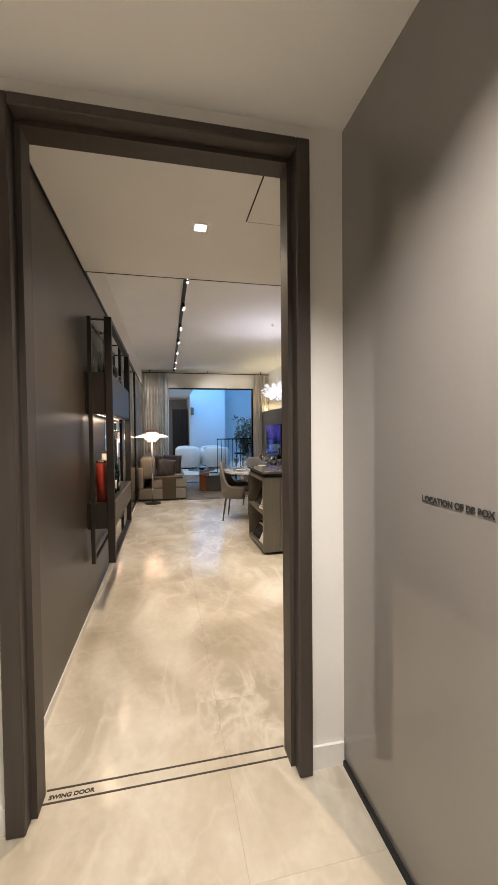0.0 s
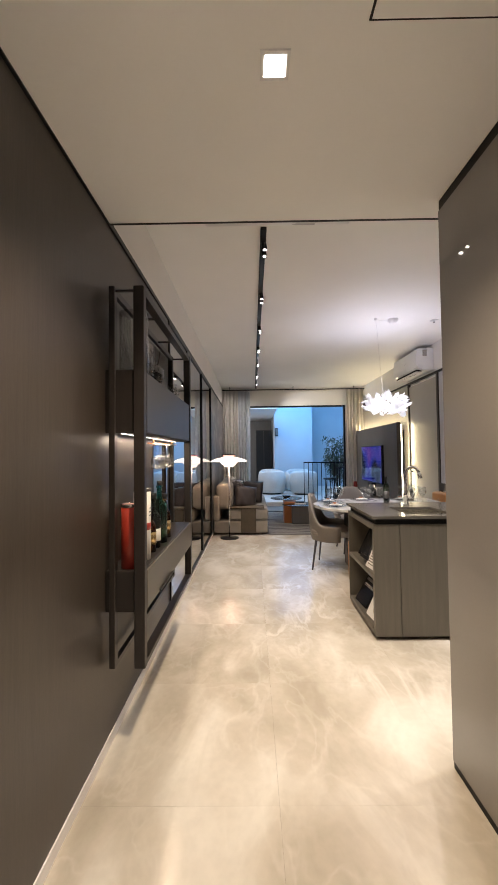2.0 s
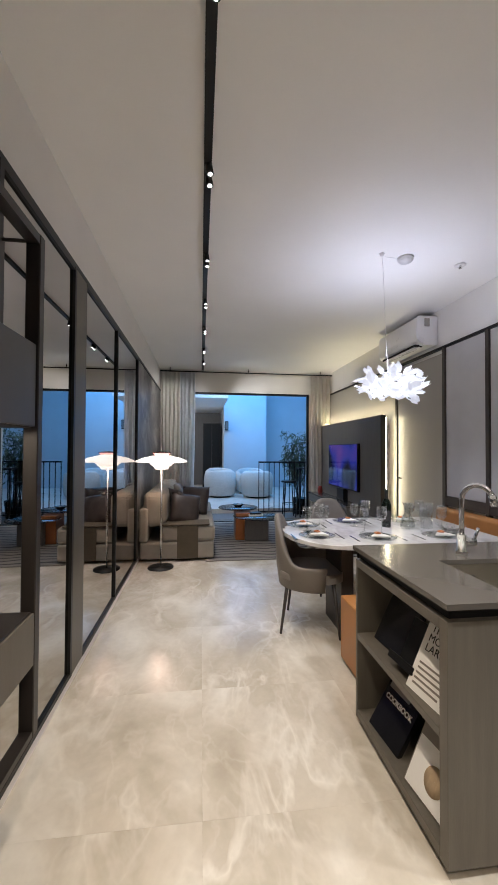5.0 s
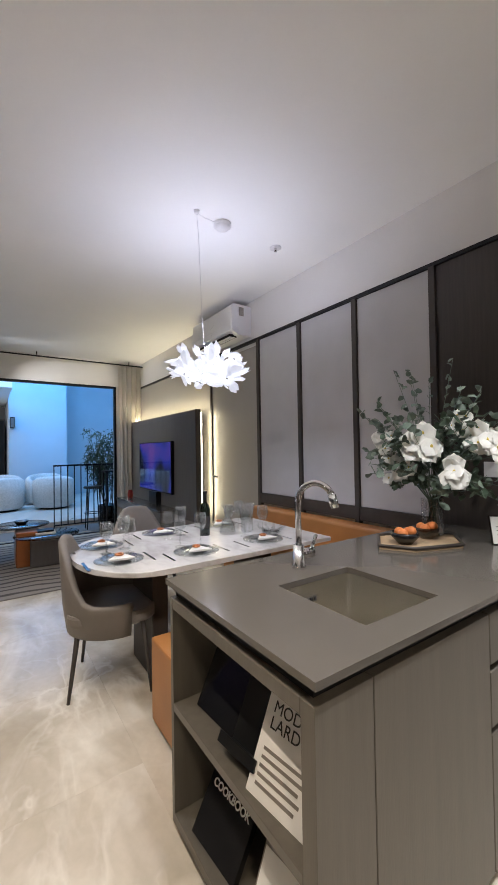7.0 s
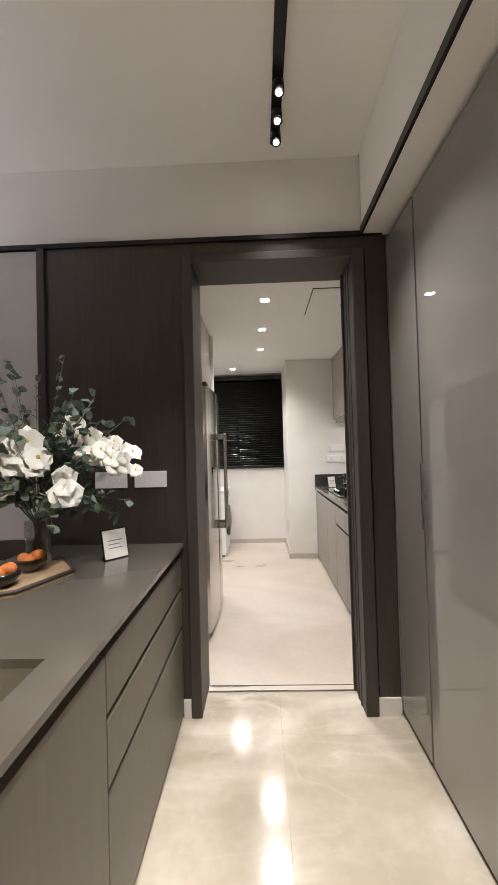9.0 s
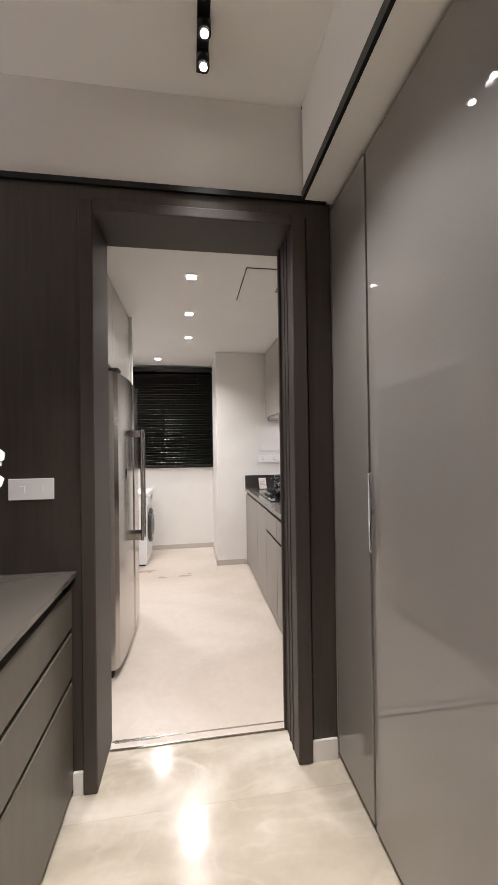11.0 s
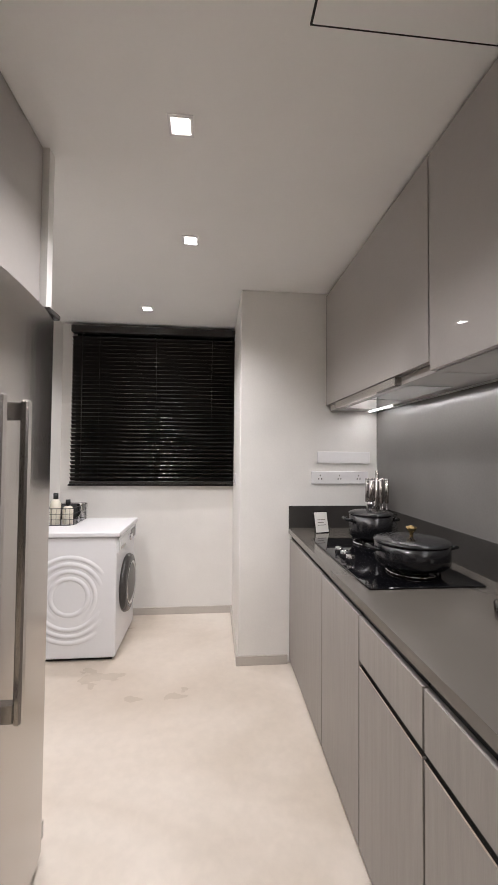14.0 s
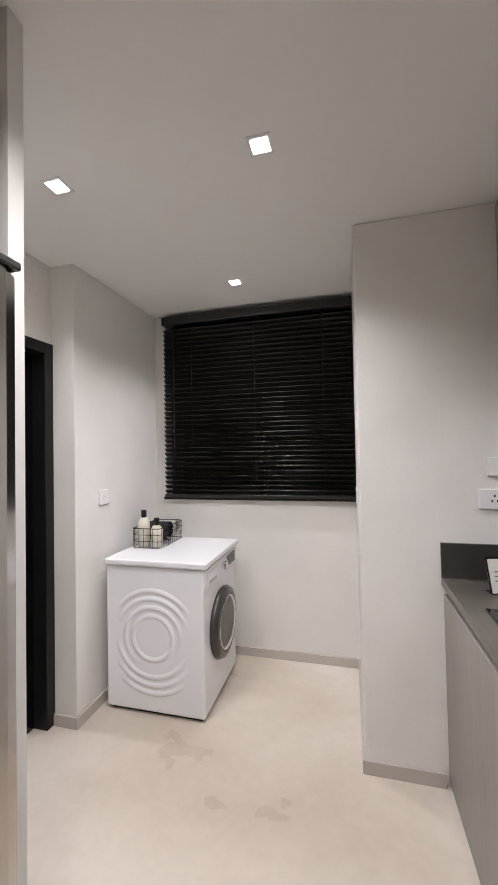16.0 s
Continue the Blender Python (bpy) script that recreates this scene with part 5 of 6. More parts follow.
def fruit_bowl(x, y, mat, r, label):
    fb = thing("fruit_bowl", x, y, 0.915, label, "bowl", "bowls on the tray")
    part("bowl", lathe([(0.001, 0), (r * 0.5, 0), (r, 0.035), (r, 0.055), (r - 0.005, 0.055), (r - 0.006, 0.037), (r * 0.48, 0.006), (0.001, 0.006)], x, y, 0.915, 24), mat, fb)
    for k in range(4):
        a = k * 1.7
        bm = bmesh.new()
        bmesh.ops.create_icosphere(bm, subdivisions=2, radius=0.024, matrix=Matrix.Translation((x + 0.028 * math.cos(a), y + 0.028 * math.sin(a), 0.966 + 0.01 * (k == 3))))
        for f in bm.faces:
            f.smooth = True
        ob = single("fruit", bm, M_ORANGE, "small orange fruit in a bowl", "fruit", "orange fruit")


fruit_bowl(2.06, 4.60, M_CAST, 0.062, "dark round bowl of small oranges")
fruit_bowl(2.24, 4.60, M_SMOKE, 0.058, "smoked glass bowl of small oranges")

vs = thing("flower_vase", 2.33, 4.62, 0.90, "clear glass vase of white orchids and eucalyptus", "flower vase")
VX, VY = 2.33, 4.62
part("vase", lathe([(0.001, 0), (0.05, 0), (0.055, 0.20), (0.051, 0.20), (0.046, 0.008), (0.001, 0.008)], VX, VY, 0.90, 24), M_GLASS, vs, "clear cylinder vase")
rng = random.Random(9)
bm = bmesh.new()
for k in range(14):
    a = rng.uniform(0, 6.28)
    tube([(VX + 0.03 * math.cos(a + 2), VY + 0.03 * math.sin(a + 2), 0.915), (VX + 0.02 * math.cos(a), VY + 0.02 * math.sin(a), 1.10), (VX + 0.11 * math.cos(a), VY + 0.11 * math.sin(a), 1.22)], 0.003, 5, bm=bm)
part("stems", bm, M_LEAF, vs, "green stems")


def leaf_sprays(count, reach, mat, seed, size, name, lift=0.0):
    r = random.Random(seed)
    bm = bmesh.new()
    for _ in range(count):
        a, up = r.uniform(0, 6.28), r.uniform(-0.12, 0.30)
        ln = reach * r.uniform(0.6, 1.0)
        base = Vector((VX, VY, 1.16))
        tip = Vector((VX + ln * 0.8 * math.cos(a), VY + ln * math.sin(a), 1.25 + up * 1.3 + lift))
        tube([base, (base + tip) / 2 + Vector((0, 0, 0.04)), tip], 0.0016, 4, bm=bm)
        for k in range(11):
            t = 0.3 + 0.7 * k / 10
            p = base.lerp(tip, t) + Vector((0, 0, 0.16 * t * (1 - t)))
            mm = Matrix.Translation(p) @ pose(0, 0, 0, r.uniform(-70, 70), r.uniform(-60, 60), r.uniform(0, 360))
            w, l = size * r.uniform(0.6, 1.0) * 0.5, size * r.uniform(0.8, 1.3)
            v = [bm.verts.new(mm @ Vector(q)) for q in ((0, 0, 0), (l * 0.35, -w, 0.004), (l * 0.8, -w * 0.7, 0.002), (l, 0, -0.003), (l * 0.8, w * 0.7, 0.002), (l * 0.35, w, 0.004))]
            bm.faces.new(v)
    return part(name, bm, mat, vs)


leaf_sprays(44, 0.40, M_EUCA, 3, 0.046, "eucalyptus_foliage")
leaf_sprays(30, 0.32, M_LEAF, 5, 0.045, "green_leaves")


leaf_sprays(7, 0.20, M_EUCA, 8, 0.034, "tall_foliage", 0.16)


def blossom(p, facing, s):
    """An orchid head: three sepals, two broad petals, a yellow heart."""
    bm = bmesh.new()
    turn = Vector(facing).to_track_quat("Z", "Y").to_matrix().to_4x4()
    for k in range(5):
        wide = 1.15 if k in (1, 4) else 0.85
        a = radians(90 + 72 * k)
        prev = None
        for i in range(10):
            t = i / 9
            half = s * wide * 0.56 * max(0.03, 1 - abs(2 * t - 1) ** 3.0) ** 0.45
            row = []
            for j in (-1, -0.5, 0, 0.5, 1):
                x, y = t * s * (1 - 0.26 * j * j * t), j * half
                z = 0.30 * s * t - 0.34 * s * t * t * t + 0.10 * s * (j * j) * t + 0.002 * (k % 3)
                row.append(bm.verts.new(Matrix.Translation(p) @ turn @ Vector((x * math.cos(a) - y * math.sin(a), x * math.sin(a) + y * math.cos(a), z))))
            if prev:
                for j in range(4):
                    bm.faces.new((prev[j], prev[j + 1], row[j + 1], row[j])).smooth = True
            prev = row
    b = part("blossom", bm, M_FLOWER, vs, "white orchid blossom")
    part("heart", lathe([(0.001, -0.004), (s * 0.14, 0), (s * 0.10, s * 0.16), (0.001, s * 0.22)], p[0], p[1], p[2] + 0.004, 10), M_YELLOW, b, "yellow heart")


rng = random.Random(21)
view = Vector((-0.85, -0.45, 0.12))
for cy, cx, cz, n, s in ((0.0, -0.14, 1.33, 6, 0.075), (0.26, -0.06, 1.34, 10, 0.044), (-0.26, -0.04, 1.36, 6, 0.055), (-0.16, -0.12, 1.20, 5, 0.055), (0.12, -0.14, 1.20, 5, 0.055), (-0.36, -0.04, 1.30, 9, 0.044), (0.20, -0.06, 1.22, 4, 0.045), (-0.10, 0.02, 1.42, 4, 0.045)):
    for k in range(n + 3):
        p = (VX + cx + rng.uniform(-0.03, 0.03), VY + cy - 0.03 + rng.uniform(-0.055, 0.055), cz + 0.05 + rng.uniform(-0.05, 0.05))
        blossom(p, view + Vector((rng.uniform(-0.4, 0.4), rng.uniform(-0.5, 0.5), rng.uniform(-0.3, 0.4))), s * rng.uniform(0.7, 1.0))


def card(x, y, z, rz, w=0.11, h=0.13):
    cd = thing("sign_card", x, y, z, "small white card in a clear stand", "sign", "sign cards", rz)
    m = pose(0, 0, 0.002, -14, 0, 0)
    for name, q, mat in (("acrylic_stand", (-w / 2 - 0.006, w / 2 + 0.006, 0.003, 0.006, 0, h + 0.006), M_SMOKE), ("card", (-w / 2, w / 2, -0.001, 0.002, 0.004, h), M_PAPER)):
        bm = bx(*q)
        bmesh.ops.transform(bm, matrix=m, verts=bm.verts)
        part(name, bm, mat, cd, local=True)
    for i in range(3):
        bm = bx(-w * 0.32, w * (0.32 - 0.12 * (i % 2)), -0.002, -0.001, h * (0.62 - 0.13 * i), h * (0.65 - 0.13 * i))
        bmesh.ops.transform(bm, matrix=m, verts=bm.verts)
        part("printed_bar", bm, M_TAUPE, cd, local=True)
    part("foot", bx(-w / 2, w / 2, 0.0, 0.05, 0.0, 0.003), M_SMOKE, cd, local=True)


card(2.45, 4.33, 0.90, -42)
for y0, y1 in ((4.165, 4.335), (4.375, 4.545)):
    so2 = thing("wall_socket", 2.733, (y0 + y1) / 2, 1.23, "white double wall socket plate", "socket", "wall sockets")
    part("plate", bx(2.724, 2.735, y0, y1, 1.195, 1.28, 0.002), M_WHITE, so2)
    for k in (0.3, 0.7):
        c = y0 + (y1 - y0) * k
        part("rocker", bx(2.721, 2.724, c - 0.012, c + 0.012, 1.225, 1.25), M_WHITE, so2)

# ---- far end: curtains, opening, hall ----
def curtain(x0, x1, y, mat, label, waves, seed):
    r = random.Random(seed)
    c = thing("curtain", (x0 + x1) / 2, y, 0.01, label, "curtain", "curtains")
    bm = bmesh.new()
    n = waves * 10
    cols = []
    for i in range(n + 1):
        u = i / n
        ph = u * waves * 2 * math.pi
        amp = 0.026 + 0.010 * math.sin(u * 9 + seed)
        x = x0 + (x1 - x0) * u + 0.010 * math.sin(ph * 2)
        yy = y + amp * math.sin(ph)
        cols.append([bm.verts.new((x + 0.012 * math.sin(z * 1.3 + u * 5), yy * 1.0 + 0.008 * math.sin(z * 2 + i), z)) for z in (0.012, 0.7, 1.4, 2.1, 2.86)])
    for a, b in zip(cols, cols[1:]):
        for k in range(4):
            bm.faces.new((a[k], b[k], b[k + 1], a[k + 1])).smooth = True
    bmesh.ops.solidify(bm, geom=bm.faces[:], thickness=0.004)
    part("cloth", bm, mat, c)


curtain(-0.57, -0.22, 10.24, M_CURTAIN, "cream linen curtain gathered beside the opening", 5, 1)
curtain(-0.22, 0.06, 10.28, M_SHEER, "pale sheer curtain beside the opening", 4, 2)
curtain(2.32, 2.70, 10.24, M_CURTAIN, "cream linen curtain gathered at the corner", 5, 3)
cr = thing("curtain_rod", 1.08, 10.22, 2.86, "slim black curtain rod across the wall", "curtain rod")
part("rod", rod((-0.58, 10.22, 2.865), (2.74, 10.22, 2.865), 0.012, 10), M_BLACK, cr)
for x in (-0.4, 1.08, 2.5):
    part("bracket", rod((x, 10.22, 2.865), (x, 10.22, 2.937), 0.008, 8), M_BLACK, cr)
wf = thing("window_1", 1.16, 10.42, 0, "black framed wide sliding balcony opening", "window")
wf["kind"] = "structure"
part("head", bx(0.0, 2.32, 10.385, 10.46, 2.47, 2.505), M_BLACK, wf)
part("side_frame", bx(2.285, 2.32, 10.385, 10.46, 0.0, 2.47), M_BLACK, wf)
part("side_frame", bx(0.0, 0.035, 10.385, 10.46, 0.0, 2.47), M_BLACK, wf)
part("sill", bx(0.035, 2.285, 10.385, 10.46, 0.0, 0.012), M_BLACK, wf)

structure("floor_balcony", bx(-1.5, 4.5, 10.62, 11.35, -0.2, 0.0), M_TVPANEL, "dark grey balcony floor", "floor")
structure("floor_hall", bx(-5, 8, 11.35, 19, -0.25, 0.10), M_KFLOOR, "pale raised hall floor", "floor")
structure("wall_hall_blue", bx(0.90, 2.25, 15.0, 19.0, 0.10, 4.6), M_BLUEWALL, "pale hall wall under blue light", "wall")
structure("wall_hall_back", bx(2.25, 8, 16.2, 16.4, 0.10, 4.6), M_BLUEWALL, "pale hall wall under blue light", "wall")
structure("wall_hall_grey", bx(-5, 0.90, 17.2, 17.4, 0.10, 4.6), M_TVPANEL, "grey hall wall", "wall")
structure("wall_hall_left", bx(-5.2, -5, 10.6, 19, 0.0, 4.6), M_PAINT, "white hall wall", "wall")
structure("wall_hall_right", bx(8, 8.2, 10.6, 19, 0.0, 4.6), M_BLUEWALL, "pale hall wall", "wall")
structure("wall_outer", bx(-5, -0.9, 10.5, 10.62, -0.2, 4.6), M_PAINT, "white outer wall", "wall")
structure("wall_outer_right", bx(2.96, 8, 10.5, 10.62, -0.2, 4.6), M_PAINT, "white outer wall", "wall")
structure("ceiling_hall", bx(-5, 8, 10.6, 19, 4.6, 4.7), M_CEIL, "white hall ceiling", "ceiling")
structure("ceiling_hall_low", bx(-5, 0.89, 13.0, 17.2, 2.75, 2.9), M_CEIL, "white lowered hall ceiling", "ceiling")
cabn = thing("dark_cabinet", 0.55, 16.4, 0.10, "tall dark kitchen unit in the hall", "cabinet")
part("body", bx(0.25, 0.85, 16.0, 17.0, 0.10, 2.30, 0.01), M_FRAME, cabn)
part("door", bx(0.27, 0.54, 15.98, 16.0, 0.14, 2.26), M_BLACK, cabn)
part("door", bx(0.56, 0.83, 15.98, 16.0, 0.14, 2.26), M_BLACK, cabn)
wsp = thing("wall_speaker", 0.98, 14.95, 2.15, "small dark wall loudspeaker on the blue wall", "loudspeaker")
part("case", bx(0.93, 1.03, 14.85, 15.0, 2.0, 2.28, 0.01), M_BLACK, wsp)
part("grille", bx(0.94, 1.02, 14.845, 14.85, 2.02, 2.26), M_TVPANEL, wsp)


def armchair(x, y, rz):
    c = thing("armchair", x, y, 0.10, "round cream boucle tub armchair", "armchair", "tub armchairs", rz)
    bm = bmesh.new()
    rings = []
    n = 24
    for i in range(n + 1):
        a = radians(40 + 280 * i / n)
        u = abs(i / n * 2 - 1)
        top = 0.74 - 0.16 * u ** 2
        rings.append([bm.verts.new((r * math.cos(a), r * math.sin(a), z)) for r, z in ((0.36, 0.04), (0.42, 0.10), (0.45, 0.40), (0.43, top - 0.06), (0.37, top), (0.30, top - 0.05), (0.28, 0.40), (0.27, 0.05))])
    for p, q in zip(rings, rings[1:]):
        for k in range(8):
            bm.faces.new((p[k], p[(k + 1) % 8], q[(k + 1) % 8], q[k])).smooth = True
    bm.faces.new(rings[0])
    bm.faces.new(rings[-1][::-1])
    part("shell", bm, M_BOUCLE, c, local=True)
    part("seat_cushion", lathe([(0.001, 0.04), (0.29, 0.04), (0.33, 0.12), (0.34, 0.36), (0.30, 0.42), (0.001, 0.44)], 0, 0, 0, 24), M_BOUCLE, c, local=True)
    part("base", lathe([(0.001, 0), (0.30, 0), (0.30, 0.045), (0.001, 0.045)], 0, 0, 0, 24), M_BLACK, c, "dark recessed base", local=True)


armchair(0.72, 13.6, 100)
armchair(1.72, 13.4, 80)
armchair(0.75, 15.0 - 0.55, -80)
armchair(1.65, 14.4, -95)
lt = thing("white_bench", 0.15, 12.2, 0.10, "low white bench on the hall floor", "bench")
part("top", bx(-0.2, 0.35, 12.0, 12.5, 0.28, 0.34, 0.01), M_PAINT, lt)
part("base", bx(-0.15, 0.30, 12.05, 12.45, 0.10, 0.28), M_PAINT, lt)
rl = thing("balcony_railing", 1.9, 11.0, 0, "black metal balcony railing with upright bars", "railing")
part("top_rail", bx(1.40, 2.96, 10.98, 11.02, 1.12, 1.15), M_BLACK, rl)
part("bottom_rail", bx(1.40, 2.96, 10.985, 11.015, 0.08, 0.10), M_BLACK, rl)
for k in range(15):
    x = 1.41 + 0.11 * k
    part("bar", bx(x - 0.008, x + 0.008, 10.992, 11.008, 0.0 if k in (0, 14) else 0.10, 1.12), M_BLACK, rl)
bs = thing("bar_stool", 2.02, 10.82, 0, "black metal bar stool on the balcony", "bar stool")
part("seat", lathe([(0.001, 0.72), (0.16, 0.72), (0.165, 0.74), (0.15, 0.755), (0.001, 0.755)], 2.02, 10.82, 0, 24), M_BLACK, bs)
for k in range(4):
    a = math.pi / 4 + k * math.pi / 2
    part("leg", rod((2.02 + 0.12 * math.cos(a), 10.82 + 0.12 * math.sin(a), 0.72), (2.02 + 0.17 * math.cos(a), 10.82 + 0.12 * math.sin(a), 0.0), 0.01, 8), M_BLACK, bs)
part("foot_ring", tube([(2.02 + 0.145 * math.cos(k * 0.393), 10.82 + 0.13 * math.sin(k * 0.393), 0.28) for k in range(16)], 0.007, 6, closed=True), M_BLACK, bs)
ht = thing("bar_table", 2.33, 10.84, 0, "tall narrow black bar table on the balcony", "bar table")
part("top", bx(2.20, 2.70, 10.68, 10.98, 0.99, 1.02, 0.004), M_BLACK, ht)
for x in (2.22, 2.66):
    for y in (10.70, 10.95):
        part("leg", bx(x, x + 0.025, y, y + 0.025, 0, 0.99), M_BLACK, ht)
pl = thing("potted_bamboo", 2.36, 11.2, 0, "leafy potted bamboo plant on the balcony", "plant")
part("pot", lathe([(0.001, 0), (0.14, 0), (0.18, 0.35), (0.16, 0.35), (0.13, 0.30), (0.001, 0.30)], 2.36, 11.18, 0, 20), M_CAST, pl)
rng = random.Random(12)
bm, bl = bmesh.new(), bmesh.new()
for k in range(11):
    a, ln = rng.uniform(0, 6.28), rng.uniform(1.3, 2.05)
    tip = Vector((2.33 + 0.30 * math.cos(a), 11.18 + 0.14 * math.sin(a), ln))
    base = Vector((2.36 + 0.05 * math.cos(a), 11.18 + 0.05 * math.sin(a), 0.30))
    tube([base, base.lerp(tip, 0.5) + Vector((0, 0, 0.08)), tip], 0.006, 5, bm=bm)
    for i in range(90):
        p = base.lerp(tip, rng.uniform(0.4, 1.0)) + Vector((rng.uniform(-0.12, 0.12), rng.uniform(-0.1, 0.1), rng.uniform(-0.05, 0.1)))
        mm = Matrix.Translation(p) @ pose(0, 0, 0, rng.uniform(-60, 60), rng.uniform(-10, 70), rng.uniform(0, 360))
        l = rng.uniform(0.10, 0.19)
        bl.faces.new([bl.verts.new(mm @ Vector(q)) for q in ((0, 0, 0), (l * 0.4, -0.014, 0.004), (l, 0, -0.01), (l * 0.4, 0.014, 0.004))])
part("canes", bm, M_LEAF, pl)
part("leaves", bl, M_LEAF, pl, "narrow green leaves")

# ---- kitchen ----
for lx, ly in KITCHEN_LIGHTS:
    downlight(lx, ly, 2.52)
h2 = hatch(3.445, 3.985, 2.72, 3.26, 2.52, "flush white access hatch in the kitchen ceiling")
text("ACCESS PANEL", 0.021, Matrix.Translation((3.80, 2.985, 2.5135)) @ pose(0, 0, 0, 0, 180, 0), M_INK, h2, bold=0.0008)
th = thing("sliding_door_track", 2.96, 3.58, 0, "slim steel sliding door track in the floor", "door track")
for x in (2.935, 2.985):
    part("line", bx(x, x + 0.008, 3.168, 4.002, 0.0, 0.003), M_STEEL, th)
part("strip", bx(2.943, 2.985, 3.168, 4.002, -0.012, 0.001), M_KFLOOR, th)
text("SLIDING DOOR", 0.03, Matrix.Translation((2.978, 3.99, 0.0012)) @ pose(0, 0, 0, 0, 0, -90), M_INK, th, bold=0.0008)
# base cabinets
UNITS = ((4.84, 5.615, "door"), (4.375, 4.835, "door"), (3.955, 4.37, "drawer"), (3.535, 3.95, "drawer"), (3.02, 3.53, "drawer"))
for x0, x1, kind in UNITS:
    u = thing("base_cabinet", (x0 + x1) / 2, 2.67, 0, "greige oak base cabinet with handleless front" if kind == "door" else "greige oak cabinet with drawer over door", "cabinet", "kitchen base cabinets")
    part("carcass", bx(x0, x1, 2.37, 2.955, 0.04, 0.62), M_KCAB, u)
    if kind == "door":
        part("door", bx(x0 + 0.0015, x1 - 0.0015, 2.957, 2.978, 0.03, 0.83, 0.0015), M_KCAB, u)
    else:
        part("door", bx(x0 + 0.0015, x1 - 0.0015, 2.957, 2.978, 0.03, 0.660, 0.0015), M_KCAB, u)
        part("drawer", bx(x0 + 0.0015, x1 - 0.0015, 2.957, 2.978, 0.676, 0.83, 0.0015), M_KCAB, u)
        part("grip", bx(x0, x1, 2.955, 2.968, 0.653, 0.678), M_GAP, u, "black grip channel")
        part("grip_edge", bx(x0 + 0.002, x1 - 0.002, 2.968, 2.9785, 0.6545, 0.6605), M_STEEL, u, "pale metal grip edge")
    part("top_gap", bx(x0, x1, 2.90, 2.962, 0.83, 0.866), M_GAP, u, "black gap under the worktop")
    part("plinth", bx(x0, x1, 2.90, 2.955, 0.0, 0.03), M_GAP, u)
kw = thing("kitchen_worktop", 4.3, 2.68, 0.866, "grey quartz kitchen worktop with sink cut-out", "worktop")
for q in ((3.90, 5.62, 2.362, 2.985), (3.02, 3.32, 2.362, 2.985), (3.32, 3.90, 2.80, 2.985), (3.32, 3.90, 2.362, 2.46)):
    part("slab", bx(*q, 0.866, 0.90), M_TOP, kw)
part("upstand", bx(3.02, 5.605, 2.362, 2.376, 0.90, 1.05), M_UPSTAND, kw, "dark grey upstand")
part("upstand", bx(5.605, 5.619, 2.362, 2.985, 0.90, 1.05), M_UPSTAND, kw, "dark grey upstand")
ks = thing("kitchen_sink", 3.61, 2.63, 0.70, "black undermounted kitchen sink", "sink", "sinks")
for q in ((3.31, 3.32, 2.45, 2.81), (3.90, 3.91, 2.45, 2.81), (3.32, 3.90, 2.45, 2.46), (3.32, 3.90, 2.80, 2.81)):
    part("wall", bx(*q, 0.69, 0.865), M_UPSTAND, ks)
part("bottom", bx(3.32, 3.90, 2.46, 2.80, 0.68, 0.695), M_UPSTAND, ks)
part("drain", lathe([(0.001, 0.698), (0.042, 0.698), (0.046, 0.695)], 3.62, 2.63, 0, 20), M_CHROME, ks, "chrome drain")
structure("backsplash", bx(3.0, 5.62, 2.36, 2.366, 1.05, 1.70), M_SPLASH, "grey stone backsplash", "backsplash")
# wall cabinets and hood
for x0, x1 in ((4.345, 5.615), (3.93, 4.34), (3.10, 3.925)):
    u = thing("wall_cabinet", (x0 + x1) / 2, 2.54, 1.70, "glossy greige wall cabinet", "cabinet", "kitchen wall cabinets")
    low = 1.735 if x0 > 4.3 else 1.70
    part("carcass", bx(x0, x1, 2.367, 2.708, low, 2.505), M_KGLOSS, u)
    part("door", bx(x0 + 0.0015, x1 - 0.0015, 2.71, 2.73, low + 0.003, 2.50, 0.0015), M_KGLOSS, u)
    part("top_gap", bx(x0, x1, 2.69, 2.71, 2.505, 2.519), M_GAP, u)
hd = thing("cooker_hood", 4.98, 2.56, 1.70, "slim steel slide-out cooker hood", "cooker hood")
part("body", bx(4.345, 5.615, 2.40, 2.70, 1.700, 1.733), M_KGLOSS, hd)
part("front_bar", bx(4.60, 5.40, 2.70, 2.733, 1.697, 1.733, 0.003), M_STEEL, hd)
for x in (4.60, 5.01):
    part("filter", bx(x, x + 0.39, 2.47, 2.67, 1.695, 1.700), M_CHROME, hd)
part("led_strip", bx(5.26, 5.60, 2.42, 2.43, 1.694, 1.699), M_LEDWHITE, hd, "lit strip light")
ls = thing("under_cabinet_light", 3.7, 2.42, 1.694, "thin lit strip under the wall cabinets", "strip light")
part("strip", bx(3.12, 4.33, 2.415, 2.43, 1.693, 1.699), M_LEDWHITE, ls)
# hob and pots
hb = thing("gas_hob", 4.85, 2.71, 0.90, "black glass gas hob with three burners", "hob")
part("glass_plate", bx(4.42, 5.27, 2.46, 2.92, 0.90, 0.908, 0.002), M_NIGHT, hb)
